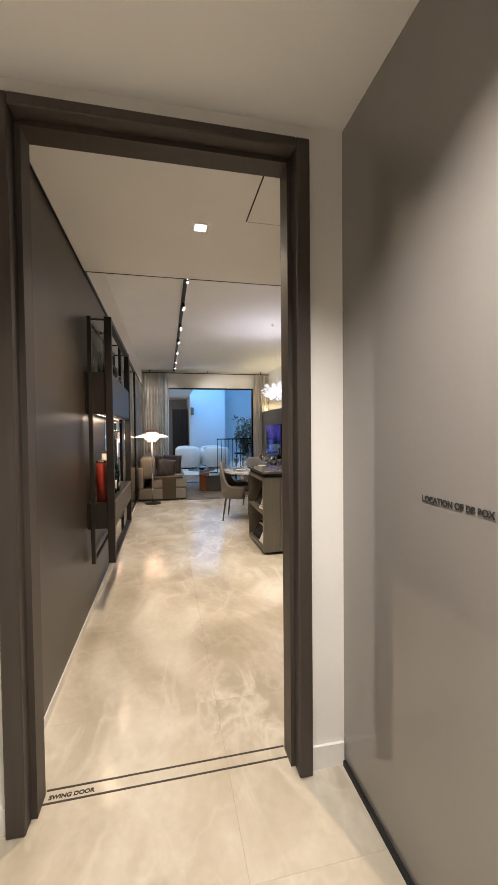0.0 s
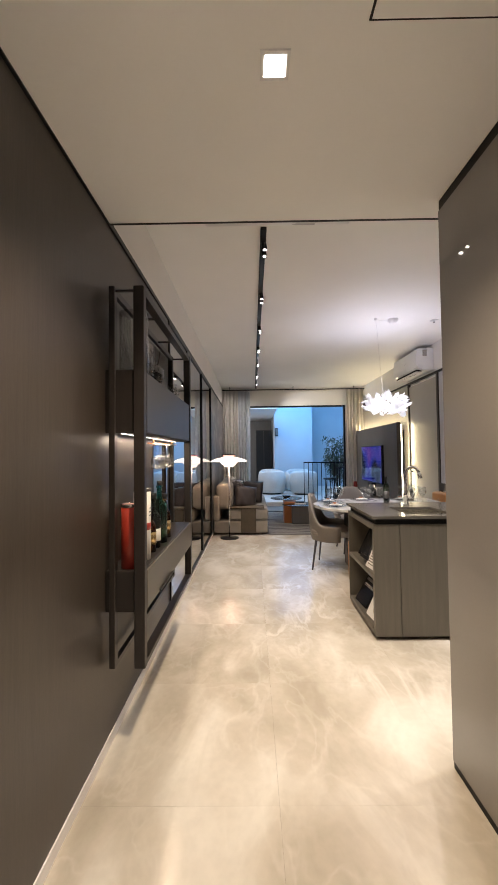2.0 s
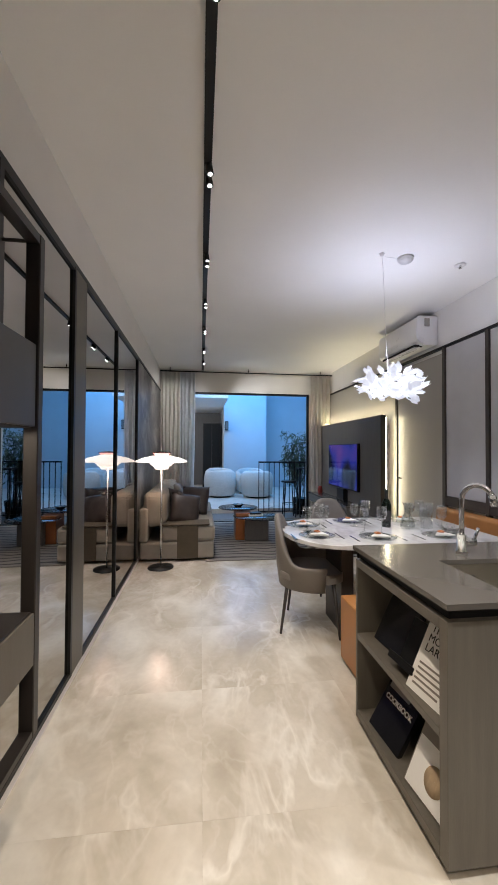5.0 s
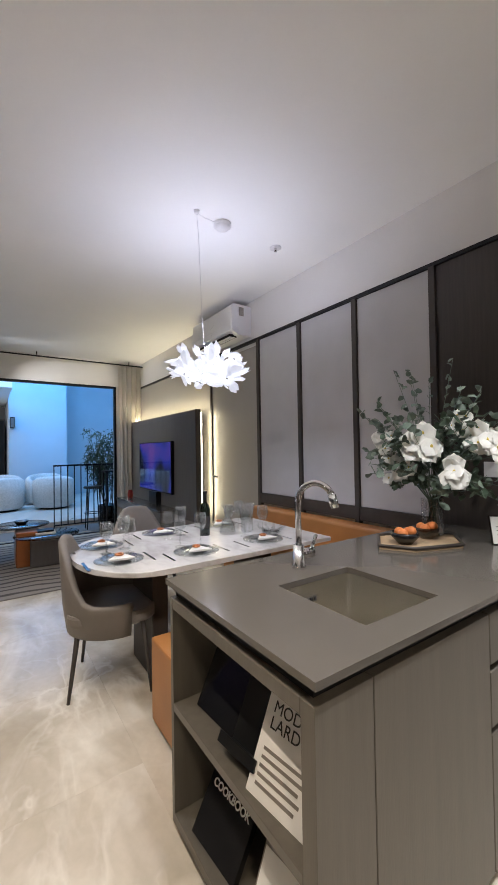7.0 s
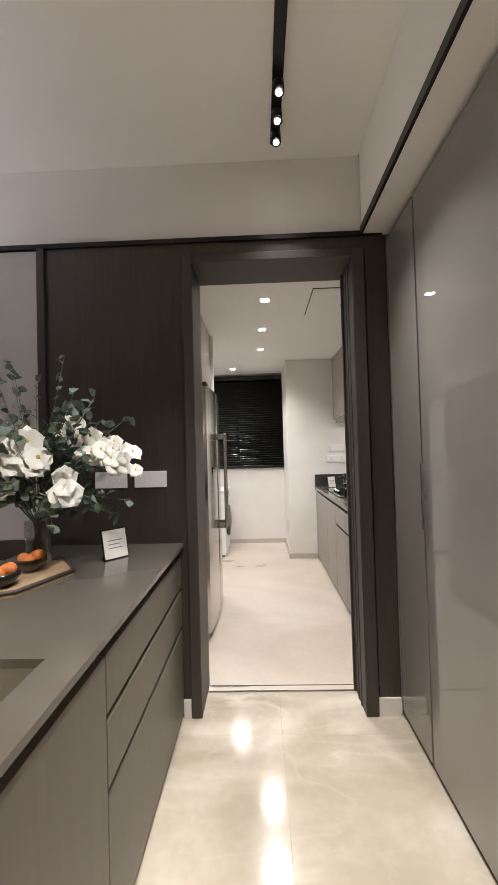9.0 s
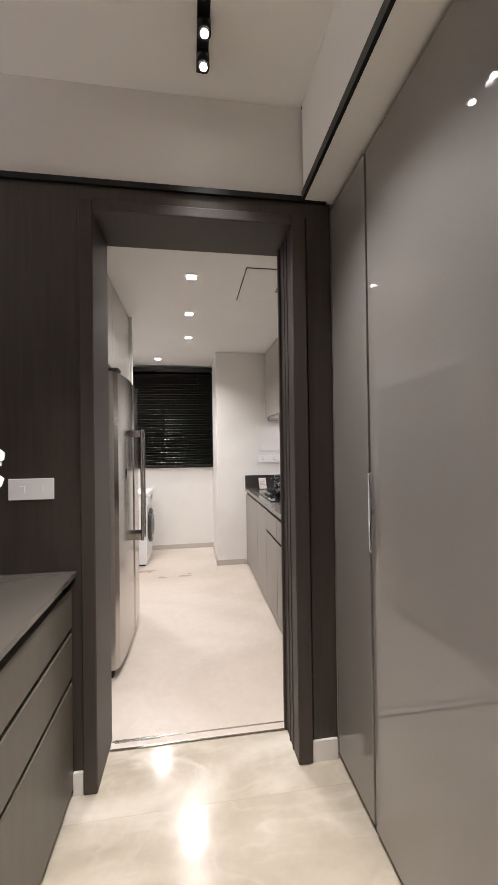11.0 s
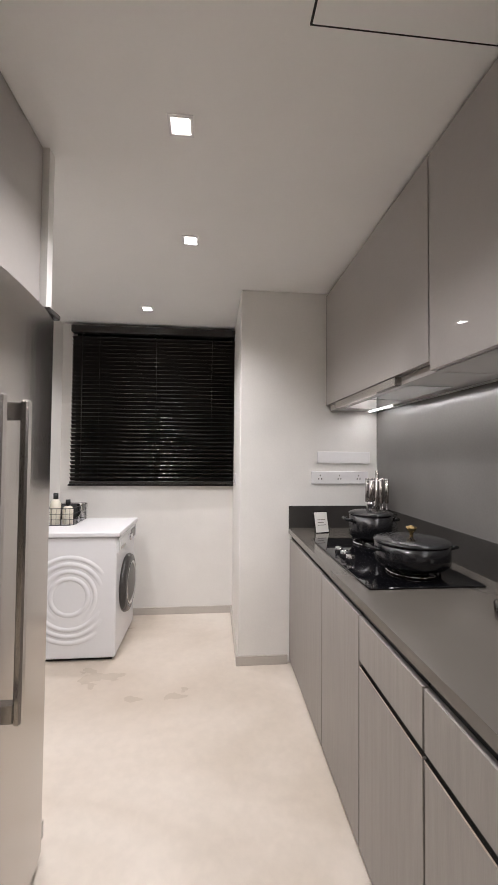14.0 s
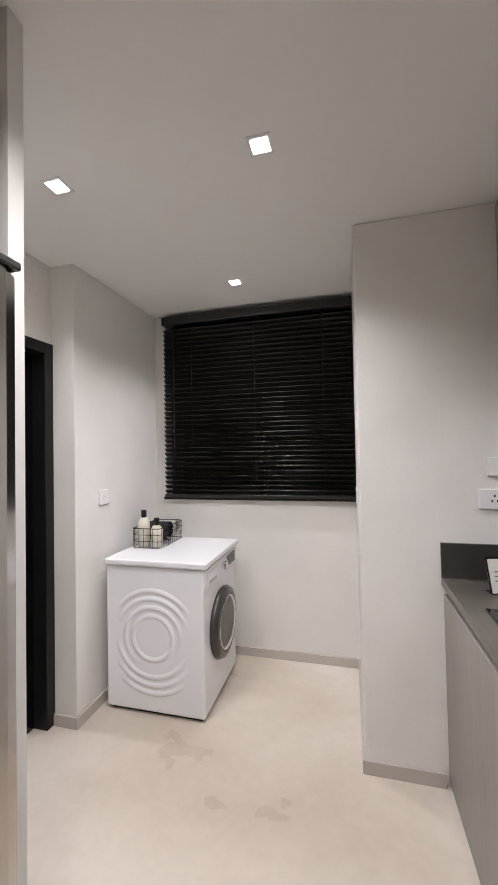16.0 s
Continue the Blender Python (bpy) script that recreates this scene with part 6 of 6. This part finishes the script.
for x, y, r in ((4.60, 2.66, 0.065), (4.90, 2.58, 0.045), (5.12, 2.62, 0.06)):
    bn2 = part("burner", lathe([(0.001, 0), (r, 0), (r, 0.014), (r * 0.7, 0.02), (0.001, 0.022)], x, y, 0.908, 20), M_CAST, hb)
    part("trim_ring", tube([(x + r * 1.55 * math.cos(k * 0.393), y + r * 1.55 * math.sin(k * 0.393), 0.914) for k in range(16)], 0.005, 6, closed=True), M_CHROME, bn2, "chrome spill ring")
    for k in range(4):
        a = math.pi / 4 + k * math.pi / 2
        part("pan_support", rod((x + r * 0.6 * math.cos(a), y + r * 0.6 * math.sin(a), 0.938), (x + r * 1.7 * math.cos(a), y + r * 1.7 * math.sin(a), 0.938), 0.005, 6), M_CAST, bn2)
        part("support_foot", rod((x + r * 1.7 * math.cos(a), y + r * 1.7 * math.sin(a), 0.908), (x + r * 1.7 * math.cos(a), y + r * 1.7 * math.sin(a), 0.940), 0.005, 6), M_CAST, bn2)
for x in (4.78, 4.86, 4.94):
    part("knob", lathe([(0.001, 0), (0.021, 0), (0.019, 0.028), (0.001, 0.03)], x, 2.86, 0.908, 16), M_CHROME, hb, "round chrome knob")


def pot(x, y, r, h, label, knob):
    p = thing("cooking_pot", x, y, 0.943, label, "pot", "pots on the hob")
    part("body", lathe([(0.001, 0), (r * 0.9, 0), (r, 0.015), (r, h), (r - 0.004, h), (r - 0.004, 0.01), (0.001, 0.008)], x, y, 0.943, 32), M_CAST, p)
    ld = part("lid", lathe([(r + 0.004, h), (r + 0.004, h + 0.006), (r * 0.9, h + 0.012), (r * 0.4, h + 0.02), (0.001, h + 0.022)], x, y, 0.943, 32), M_CAST, p)
    part("knob", lathe([(0.008, 0.02), (0.008, 0.036), (0.02, 0.05), (0.022, 0.06), (0.001, 0.066)], x, y, 0.943 + h, 18), knob, ld, "metal lid knob")
    for s in (-1, 1):
        part("handle", tube([(x - 0.04, y + s * r, 0.943 + h * 0.75), (x - 0.035, y + s * (r + 0.03), 0.943 + h * 0.78), (x + 0.035, y + s * (r + 0.03), 0.943 + h * 0.78), (x + 0.04, y + s * r, 0.943 + h * 0.75)], 0.008, 8), M_CAST, p)


pot(5.12, 2.62, 0.115, 0.13, "deep black enamel casserole with lid", M_CHROME)
pot(4.60, 2.66, 0.15, 0.095, "wide black casserole with brass knob", M_BRASS)
us = thing("utensil_stand", 5.40, 2.46, 0.90, "steel stand hung with cooking utensils", "utensil stand")
part("base", lathe([(0.001, 0), (0.06, 0), (0.06, 0.01), (0.001, 0.014)], 5.40, 2.46, 0.90, 20), M_STEEL, us)
part("pole", rod((5.40, 2.46, 0.91), (5.40, 2.46, 1.30), 0.012, 12), M_STEEL, us)
part("crown", tube([(5.40 + 0.06 * math.cos(k * 0.785), 2.46 + 0.06 * math.sin(k * 0.785), 1.24) for k in range(8)], 0.004, 6, closed=True), M_STEEL, us)
for k in range(6):
    a = k * math.pi / 3
    x, y = 5.40 + 0.06 * math.cos(a), 2.46 + 0.06 * math.sin(a)
    ut = part("utensil", rod((x, y, 1.10), (x, y, 1.25), 0.012, 10), M_STEEL, us)
    part("shaft", rod((x, y, 1.0), (x, y, 1.10), 0.004, 6), M_CHROME, ut)
    part("blade", bx(x - 0.02, x + 0.02, y - 0.002, y + 0.002, 0.94, 1.0), M_CHROME, ut)
card(5.44, 2.80, 0.90, -75, 0.09, 0.13)
for y0, y1, z0, z1, nm in ((2.43, 2.83, 1.20, 1.285, 3), (2.42, 2.79, 1.34, 1.42, 0)):
    s3 = thing("wall_socket" if nm else "blank_plate", 5.612, (y0 + y1) / 2, z0, "long white plate with three power sockets" if nm else "long blank white wall plate", "socket" if nm else "wall plate", "wall sockets" if nm else "")
    part("plate", bx(5.608, 5.62, y0, y1, z0, z1, 0.002), M_WHITE, s3)
    for k in range(nm):
        c = y1 - 0.06 - 0.135 * k
        for dy, dz in ((0, 0.014), (-0.01, -0.008), (0.01, -0.008)):
            part("pin_hole", bx(5.6072, 5.608, c + dy - 0.003, c + dy + 0.003, (z0 + z1) / 2 + dz - 0.005, (z0 + z1) / 2 + dz + 0.005), M_GAP, s3)
# worktop clutter near the sink
ob_ = thing("oil_bottle", 4.13, 2.57, 0.90, "round bottle of golden cooking oil on a dish", "bottle")
part("dish", lathe([(0.001, 0), (0.065, 0), (0.068, 0.045), (0.064, 0.045), (0.06, 0.006), (0.001, 0.006)], 4.13, 2.57, 0.90, 24), M_SMOKE, ob_, "smoked glass dish")
part("flask", lathe([(0.001, 0.008), (0.045, 0.008), (0.05, 0.05), (0.042, 0.10), (0.016, 0.125), (0.015, 0.16), (0.001, 0.16)], 4.13, 2.57, 0.90, 20), M_OIL, ob_)
part("cap", lathe([(0.001, 0.16), (0.017, 0.16), (0.015, 0.195), (0.001, 0.20)], 4.13, 2.57, 0.90, 14), M_CHROME, ob_)
sb = thing("spice_jar", 4.20, 2.50, 0.90, "white spice jar with dark lid", "jar")
part("jar", lathe([(0.001, 0), (0.028, 0), (0.028, 0.12), (0.001, 0.12)], 4.20, 2.50, 0.90, 18), M_PAPER, sb)
part("lid", lathe([(0.001, 0.12), (0.029, 0.12), (0.029, 0.14), (0.001, 0.142)], 4.20, 2.50, 0.90, 18), M_UPSTAND, sb)
pj = thing("pasta_jar", 4.07, 2.45, 0.90, "tall glass jar of pasta with red label", "jar")
part("jar", lathe([(0.001, 0), (0.05, 0), (0.05, 0.30), (0.047, 0.30), (0.046, 0.006), (0.001, 0.006)], 4.07, 2.45, 0.90, 24), M_GLASS, pj)
part("lid", lathe([(0.001, 0.30), (0.053, 0.30), (0.053, 0.325), (0.001, 0.328)], 4.07, 2.45, 0.90, 24), M_UPSTAND, pj)
bm = bmesh.new()
rng = random.Random(2)
for k in range(26):
    a, r = rng.uniform(0, 6.28), rng.uniform(0, 0.036)
    rod((4.07 + r * math.cos(a), 2.45 + r * math.sin(a), 0.908), (4.07 + r * math.cos(a + 0.6), 2.45 + r * math.sin(a + 0.6), 1.13), 0.0035, 5, bm=bm)
part("pasta", bm, M_WOOD, pj, "dry yellow pasta")
part("paper_label", lathe([(0.0505, 0.09), (0.0510, 0.09), (0.0510, 0.19), (0.0505, 0.19)], 4.07, 2.45, 0.90, 24), M_PAPER, pj)
part("red_label", prism([(4.07 + q * math.cos(radians(a)), 2.45 + q * math.sin(radians(a))) for q, span in ((0.0516, range(60, 151, 15)), (0.0512, range(150, 59, -15))) for a in span], 1.0, 1.085), M_RED, pj, "red half of the label")
bd = thing("chopping_board", 3.98, 2.40, 0.90, "pale wooden chopping board leaning on the wall", "chopping board")
bm = bmesh.new()
outl = rounded(-0.10, 0.10, 0.0, 0.30, 0.04) 
prism(outl, 0, 0.018, bm, 0.003)
prism(rounded(-0.035, 0.035, 0.28, 0.44, 0.03), 0.0015, 0.0165, bm)
bmesh.ops.transform(bm, matrix=Matrix.Translation((3.96, 2.445, 0.901)) @ pose(0, 0, 0, 100, 0, 0), verts=bm.verts)
part("board", bm, M_WOOD, bd)

# fridge wall
fp = thing("fridge_side_panel", 3.25, 4.4, 0, "tall light grey panel beside the fridge", "panel")
part("panel", bx(3.06, 3.47, 4.16, 4.79, 0.02, 1.92, 0.002), M_KCAB, fp)
part("plinth", bx(3.06, 3.47, 4.18, 4.79, 0, 0.02), M_GAP, fp)
for x0, x1 in ((3.02, 3.75), (3.755, 4.475)):
    u = thing("wall_cabinet", (x0 + x1) / 2, 4.45, 1.93, "glossy grey cabinet over the fridge", "cabinet", "cabinets over the fridge")
    part("carcass", bx(x0, x1, 4.15, 4.79, 1.93, 2.515), M_KGLOSS, u)
    part("door", bx(x0 + 0.0015, x1 - 0.0015, 4.13, 4.15, 1.932, 2.512, 0.0015), M_KGLOSS, u)
fr = thing("fridge", 3.99, 4.4, 0, "large stainless steel side-by-side fridge", "fridge")
part("body", bx(3.50, 4.47, 4.13, 4.78, 0.04, 1.86, 0.004), M_UPSTAND, fr, "dark grey cabinet body")
part("foot_grille", bx(3.52, 4.45, 4.10, 4.13, 0.0, 0.05), M_GAP, fr)
for x0, x1, hx in ((3.505, 3.985, 3.93), (3.993, 4.468, 4.048)):
    front = []
    for k in range(13):
        u = k / 12
        x = x0 + (x1 - x0) * u
        e = min(u, 1 - u)
        front.append((x, 4.066 - 0.030 * (1 - ((x - 3.9865) / 0.4815) ** 2) + 0.014 * max(0.0, 1 - e / 0.06) ** 2))
    d = part("door", prism([(x1, 4.128), (x0, 4.128)] + front, 0.05, 1.87, bevel=0.006), M_STEEL, fr)
    part("handle", bx(hx - 0.013, hx + 0.013, 3.958, 3.978, 0.73, 1.53, 0.005), M_STEEL, d, "long steel bar handle")
    for z in (0.76, 1.50):
        part("handle_mount", bx(hx - 0.013, hx + 0.013, 3.978, 4.048, z - 0.022, z + 0.022), M_STEEL, d)
part("display", bx(3.72, 3.80, 4.040, 4.049, 1.20, 1.255), M_NIGHT, fr, "small black display")
part("hinge_cover", bx(3.51, 3.60, 4.05, 4.16, 1.87, 1.89, 0.004), M_UPSTAND, fr)
part("hinge_cover", bx(4.37, 4.46, 4.05, 4.16, 1.87, 1.89, 0.004), M_UPSTAND, fr)

# washing machine
wm = thing("washing_machine", 6.02, 4.45, 0, "white front-loading washing machine with embossed side", "washing machine")
part("body", bx(5.735, 6.325, 4.145, 4.745, 0.02, 0.825, 0.012, segs=3), M_WMACH, wm)
part("top", bx(5.72, 6.335, 4.12, 4.75, 0.828, 0.862, 0.008, segs=2), M_WMACH, wm)
part("plinth", bx(5.76, 6.30, 4.17, 4.72, 0.0, 0.02), M_GAP, wm)
CY, CZ = 4.45, 0.43
for r, spans in ((0.122, ((0, 360),)), (0.17, ((-60, 240),)), (0.218, ((20, 160), (-70, -10), (205, 335))), (0.262, ((35, 145), (215, 325))), (0.305, ((232, 308),))):
    for a0, a1 in spans:
        bm = bmesh.new()
        n = max(8, int((a1 - a0) / 8))
        rows = []
        for i in range(n + 1):
            a = radians(a0 + (a1 - a0) * i / n)
            taper = 1.0 if a1 - a0 >= 360 else min(1.0, 5.0 * min(i, n - i) / n + 0.05)
            rows.append([bm.verts.new((5.7352 - dx * taper, CY + (r + dr) * math.cos(a), CZ + (r + dr) * math.sin(a))) for dr, dx in ((-0.016, 0.0), (-0.009, 0.006), (0, 0.008), (0.009, 0.006), (0.016, 0.0))])
        for p, q in zip(rows, rows[1:]):
            for k in range(4):
                bm.faces.new((p[k], p[k + 1], q[k + 1], q[k])).smooth = True
        part("embossed_ridge", bm, M_WMACH, wm)


def ring_y(profile, x, y, z, n=36):
    """A ring turned round the y axis; profile of (radius, out) with out towards -y."""
    bm = lathe(profile, 0, 0, 0, n)
    bmesh.ops.transform(bm, matrix=Matrix.Translation((x, y, z)) @ pose(0, 0, 0, 90, 0, 0), verts=bm.verts)
    return bm


dr_ = part("door", ring_y([(0.205, 0.0), (0.21, 0.012), (0.20, 0.035), (0.165, 0.045), (0.15, 0.040)], 6.03, 4.145, 0.43), M_UPSTAND, wm, "dark grey round door ring")
part("chrome_ring", ring_y([(0.152, 0.040), (0.156, 0.046), (0.148, 0.046), (0.142, 0.036)], 6.03, 4.145, 0.43), M_CHROME, dr_)
part("door_glass", ring_y([(0.143, 0.036), (0.12, 0.046), (0.06, 0.055), (0.001, 0.058)], 6.03, 4.145, 0.43), M_TVPANEL, dr_, "grey door glass")
part("control_panel", bx(5.745, 6.315, 4.132, 4.146, 0.715, 0.815, 0.003), M_WMACH, wm)
part("dial", rod((6.05, 4.132, 0.765), (6.05, 4.108, 0.765), 0.026, 20), M_CHROME, wm, "chrome programme dial")
part("display", bx(6.12, 6.28, 4.129, 4.132, 0.735, 0.80), M_NIGHT, wm, "black display")
part("detergent_drawer", bx(5.77, 5.93, 4.127, 4.132, 0.73, 0.80, 0.001), M_WMACH, wm)
part("drawer_grip", bx(5.79, 5.91, 4.125, 4.127, 0.735, 0.75), M_STEEL, wm)
# basket with toiletries
bkx, bky, bz = 6.14, 4.62, 0.862
bsk = thing("wire_basket", bkx, bky, bz, "black wire basket on the washing machine", "basket")
for z in (0.004, 0.045, 0.085, 0.125):
    part("hoop", tube([(x, y, bz + z) for x, y in rounded(bkx - 0.17, bkx + 0.17, bky - 0.10, bky + 0.10, 0.03, 3)], 0.0018 if z < 0.12 else 0.003, 5, closed=True), M_BLACK, bsk)
bm = bmesh.new()
for i in range(11):
    for s in (-1, 1):
        rod((bkx - 0.15 + 0.03 * i, bky + s * 0.10, bz + 0.004), (bkx - 0.15 + 0.03 * i, bky + s * 0.10, bz + 0.125), 0.0015, 4, bm=bm)
for i in range(6):
    for s in (-1, 1):
        rod((bkx + s * 0.17, bky - 0.08 + 0.032 * i, bz + 0.004), (bkx + s * 0.17, bky - 0.08 + 0.032 * i, bz + 0.125), 0.0015, 4, bm=bm)
part("upright_wires", bm, M_BLACK, bsk)
for x, y, h in ((6.02, 4.66, 0.19), (6.03, 4.575, 0.14)):
    lb = thing("lotion_bottle", x, y, bz, "cream lotion bottle with black cap", "bottle", "bottles in the basket")
    part("body", lathe([(0.001, 0.005), (0.036, 0.005), (0.038, h * 0.8), (0.026, h * 0.95), (0.014, h), (0.001, h)], x, y, bz, 20), M_CREAM, lb)
    part("cap", lathe([(0.001, h), (0.017, h), (0.017, h + 0.045), (0.001, h + 0.045)], x, y, bz, 16), M_BLACK, lb, "black cap")
for x, mat, lab, ww in ((6.15, M_BASKETFABRIC, "rolled dark grey towel in the basket", 0.055), (6.25, M_PAPER, "rolled white towel in the basket", 0.045)):
    bm = bmesh.new()
    sp_ = []
    for i in range(40):
        a = i * 0.45
        r = 0.012 + 0.0019 * i * ww / 0.075
        sp_.append((x + r * math.cos(a), bz + 0.085 + r * math.sin(a)))
    lo = [bm.verts.new((px, 4.54, pz)) for px, pz in sp_]
    hi = [bm.verts.new((px, 4.70, pz)) for px, pz in sp_]
    for i in range(39):
        bm.faces.new((lo[i], lo[i + 1], hi[i + 1], hi[i])).smooth = True
    bmesh.ops.solidify(bm, geom=bm.faces[:], thickness=0.007)
    single("rolled_towel", bm, mat, lab, "towel", "towels in the basket")
# window with blind
wn = thing("window_2", 6.55, 4.0, 1.13, "kitchen window, black at night", "window")
wn["kind"] = "structure"
part("pane", bx(6.60, 6.606, 3.30, 4.72, 1.13, 2.49), M_NIGHT, wn)
for q in ((3.30, 3.34), (3.98, 4.03), (4.68, 4.72)):
    part("window_frame", bx(6.57, 6.60, *q, 1.13, 2.49), M_BLACK, wn)
part("window_sill", bx(6.44, 6.66, 3.29, 4.73, 1.115, 1.131), M_BLACK, wn)
bld = thing("venetian_blind", 6.43, 4.0, 1.14, "black venetian blind lowered over the window", "blind")
part("head_rail", bx(6.40, 6.47, 3.305, 4.715, 2.43, 2.49, 0.003), M_BLIND, bld)
part("bottom_rail", bx(6.415, 6.455, 3.31, 4.71, 1.135, 1.155, 0.003), M_BLIND, bld)
for y in (3.52, 4.0, 4.48):
    for x in (6.416, 6.455):
        part("ladder_cord", rod((x, y, 1.15), (x, y, 2.43), 0.0012, 5), M_BLIND, bld)
part("tilt_wand", rod((6.405, 4.62, 1.30), (6.405, 4.62, 2.43), 0.004, 6), M_BLIND, bld)
bm = bx(-0.021, 0.021, -0.70, 0.70, -0.0012, 0.0012)
bmesh.ops.transform(bm, matrix=pose(0, 0, 0, 0, 38, 0), verts=bm.verts)
first = part("slat", bm, M_BLIND, bld, local=True)
for k in range(36):
    s = first if k == 0 else new("slat", first.data)
    s.parent = bld
    s.location = (0.005, 0.01, 0.035 + 0.0345 * k)
# dark yard doorway, switch
yd = thing("door_4", 5.15, 5.0, 0, "black framed dark doorway to the yard", "door")
yd["kind"] = "structure"
part("jamb", bx(5.50, 5.56, 4.945, 5.10, 0, 2.08, 0.003), M_BLACK, yd)
part("jamb", bx(4.74, 4.80, 4.945, 5.10, 0, 2.08, 0.003), M_BLACK, yd)
part("head", bx(4.80, 5.50, 4.945, 5.10, 2.02, 2.08, 0.003), M_BLACK, yd)
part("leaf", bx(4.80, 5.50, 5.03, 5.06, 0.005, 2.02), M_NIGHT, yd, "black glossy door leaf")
sw2 = thing("light_switch", 5.80, 4.805, 1.16, "small white wall switch plate", "switch")
part("plate", bx(5.76, 5.85, 4.80, 4.81, 1.16, 1.25, 0.002), M_WHITE, sw2)
part("rocker", bx(5.79, 5.82, 4.797, 4.80, 1.19, 1.22), M_WHITE, sw2)
kit_sock = thing("wall_socket", 5.615, 3.10, 1.18, "small white wall socket on the pillar", "socket", "wall sockets")
part("plate", bx(6.00, 6.09, 3.32, 3.329, 1.16, 1.25, 0.002), M_WHITE, kit_sock)

# ---- marble floor tiles, last ----
TILE = 0.80
cache = {}
y = -1.2
while y < 10.58:
    x = -1.40
    while x < 2.93:
        x1, y1 = min(x + TILE, 2.93), min(y + TILE, 10.60)
        key = (round(x1 - x, 3), round(y1 - y, 3))
        if key not in cache:
            bm = bx(0.00025, key[0] - 0.00025, 0.00025, key[1] - 0.00025, -0.012, 0.0)
            me = bpy.data.meshes.new("tile")
            bmesh.ops.recalc_face_normals(bm, faces=bm.faces)
            bm.to_mesh(me)
            bm.free()
            me.materials.append(M_FLOOR)
            cache[key] = me
        t_ = new("tile", cache[key])
        t_.location = (x, y, 0)
        t_.parent = floor
        x += TILE
    y += TILE
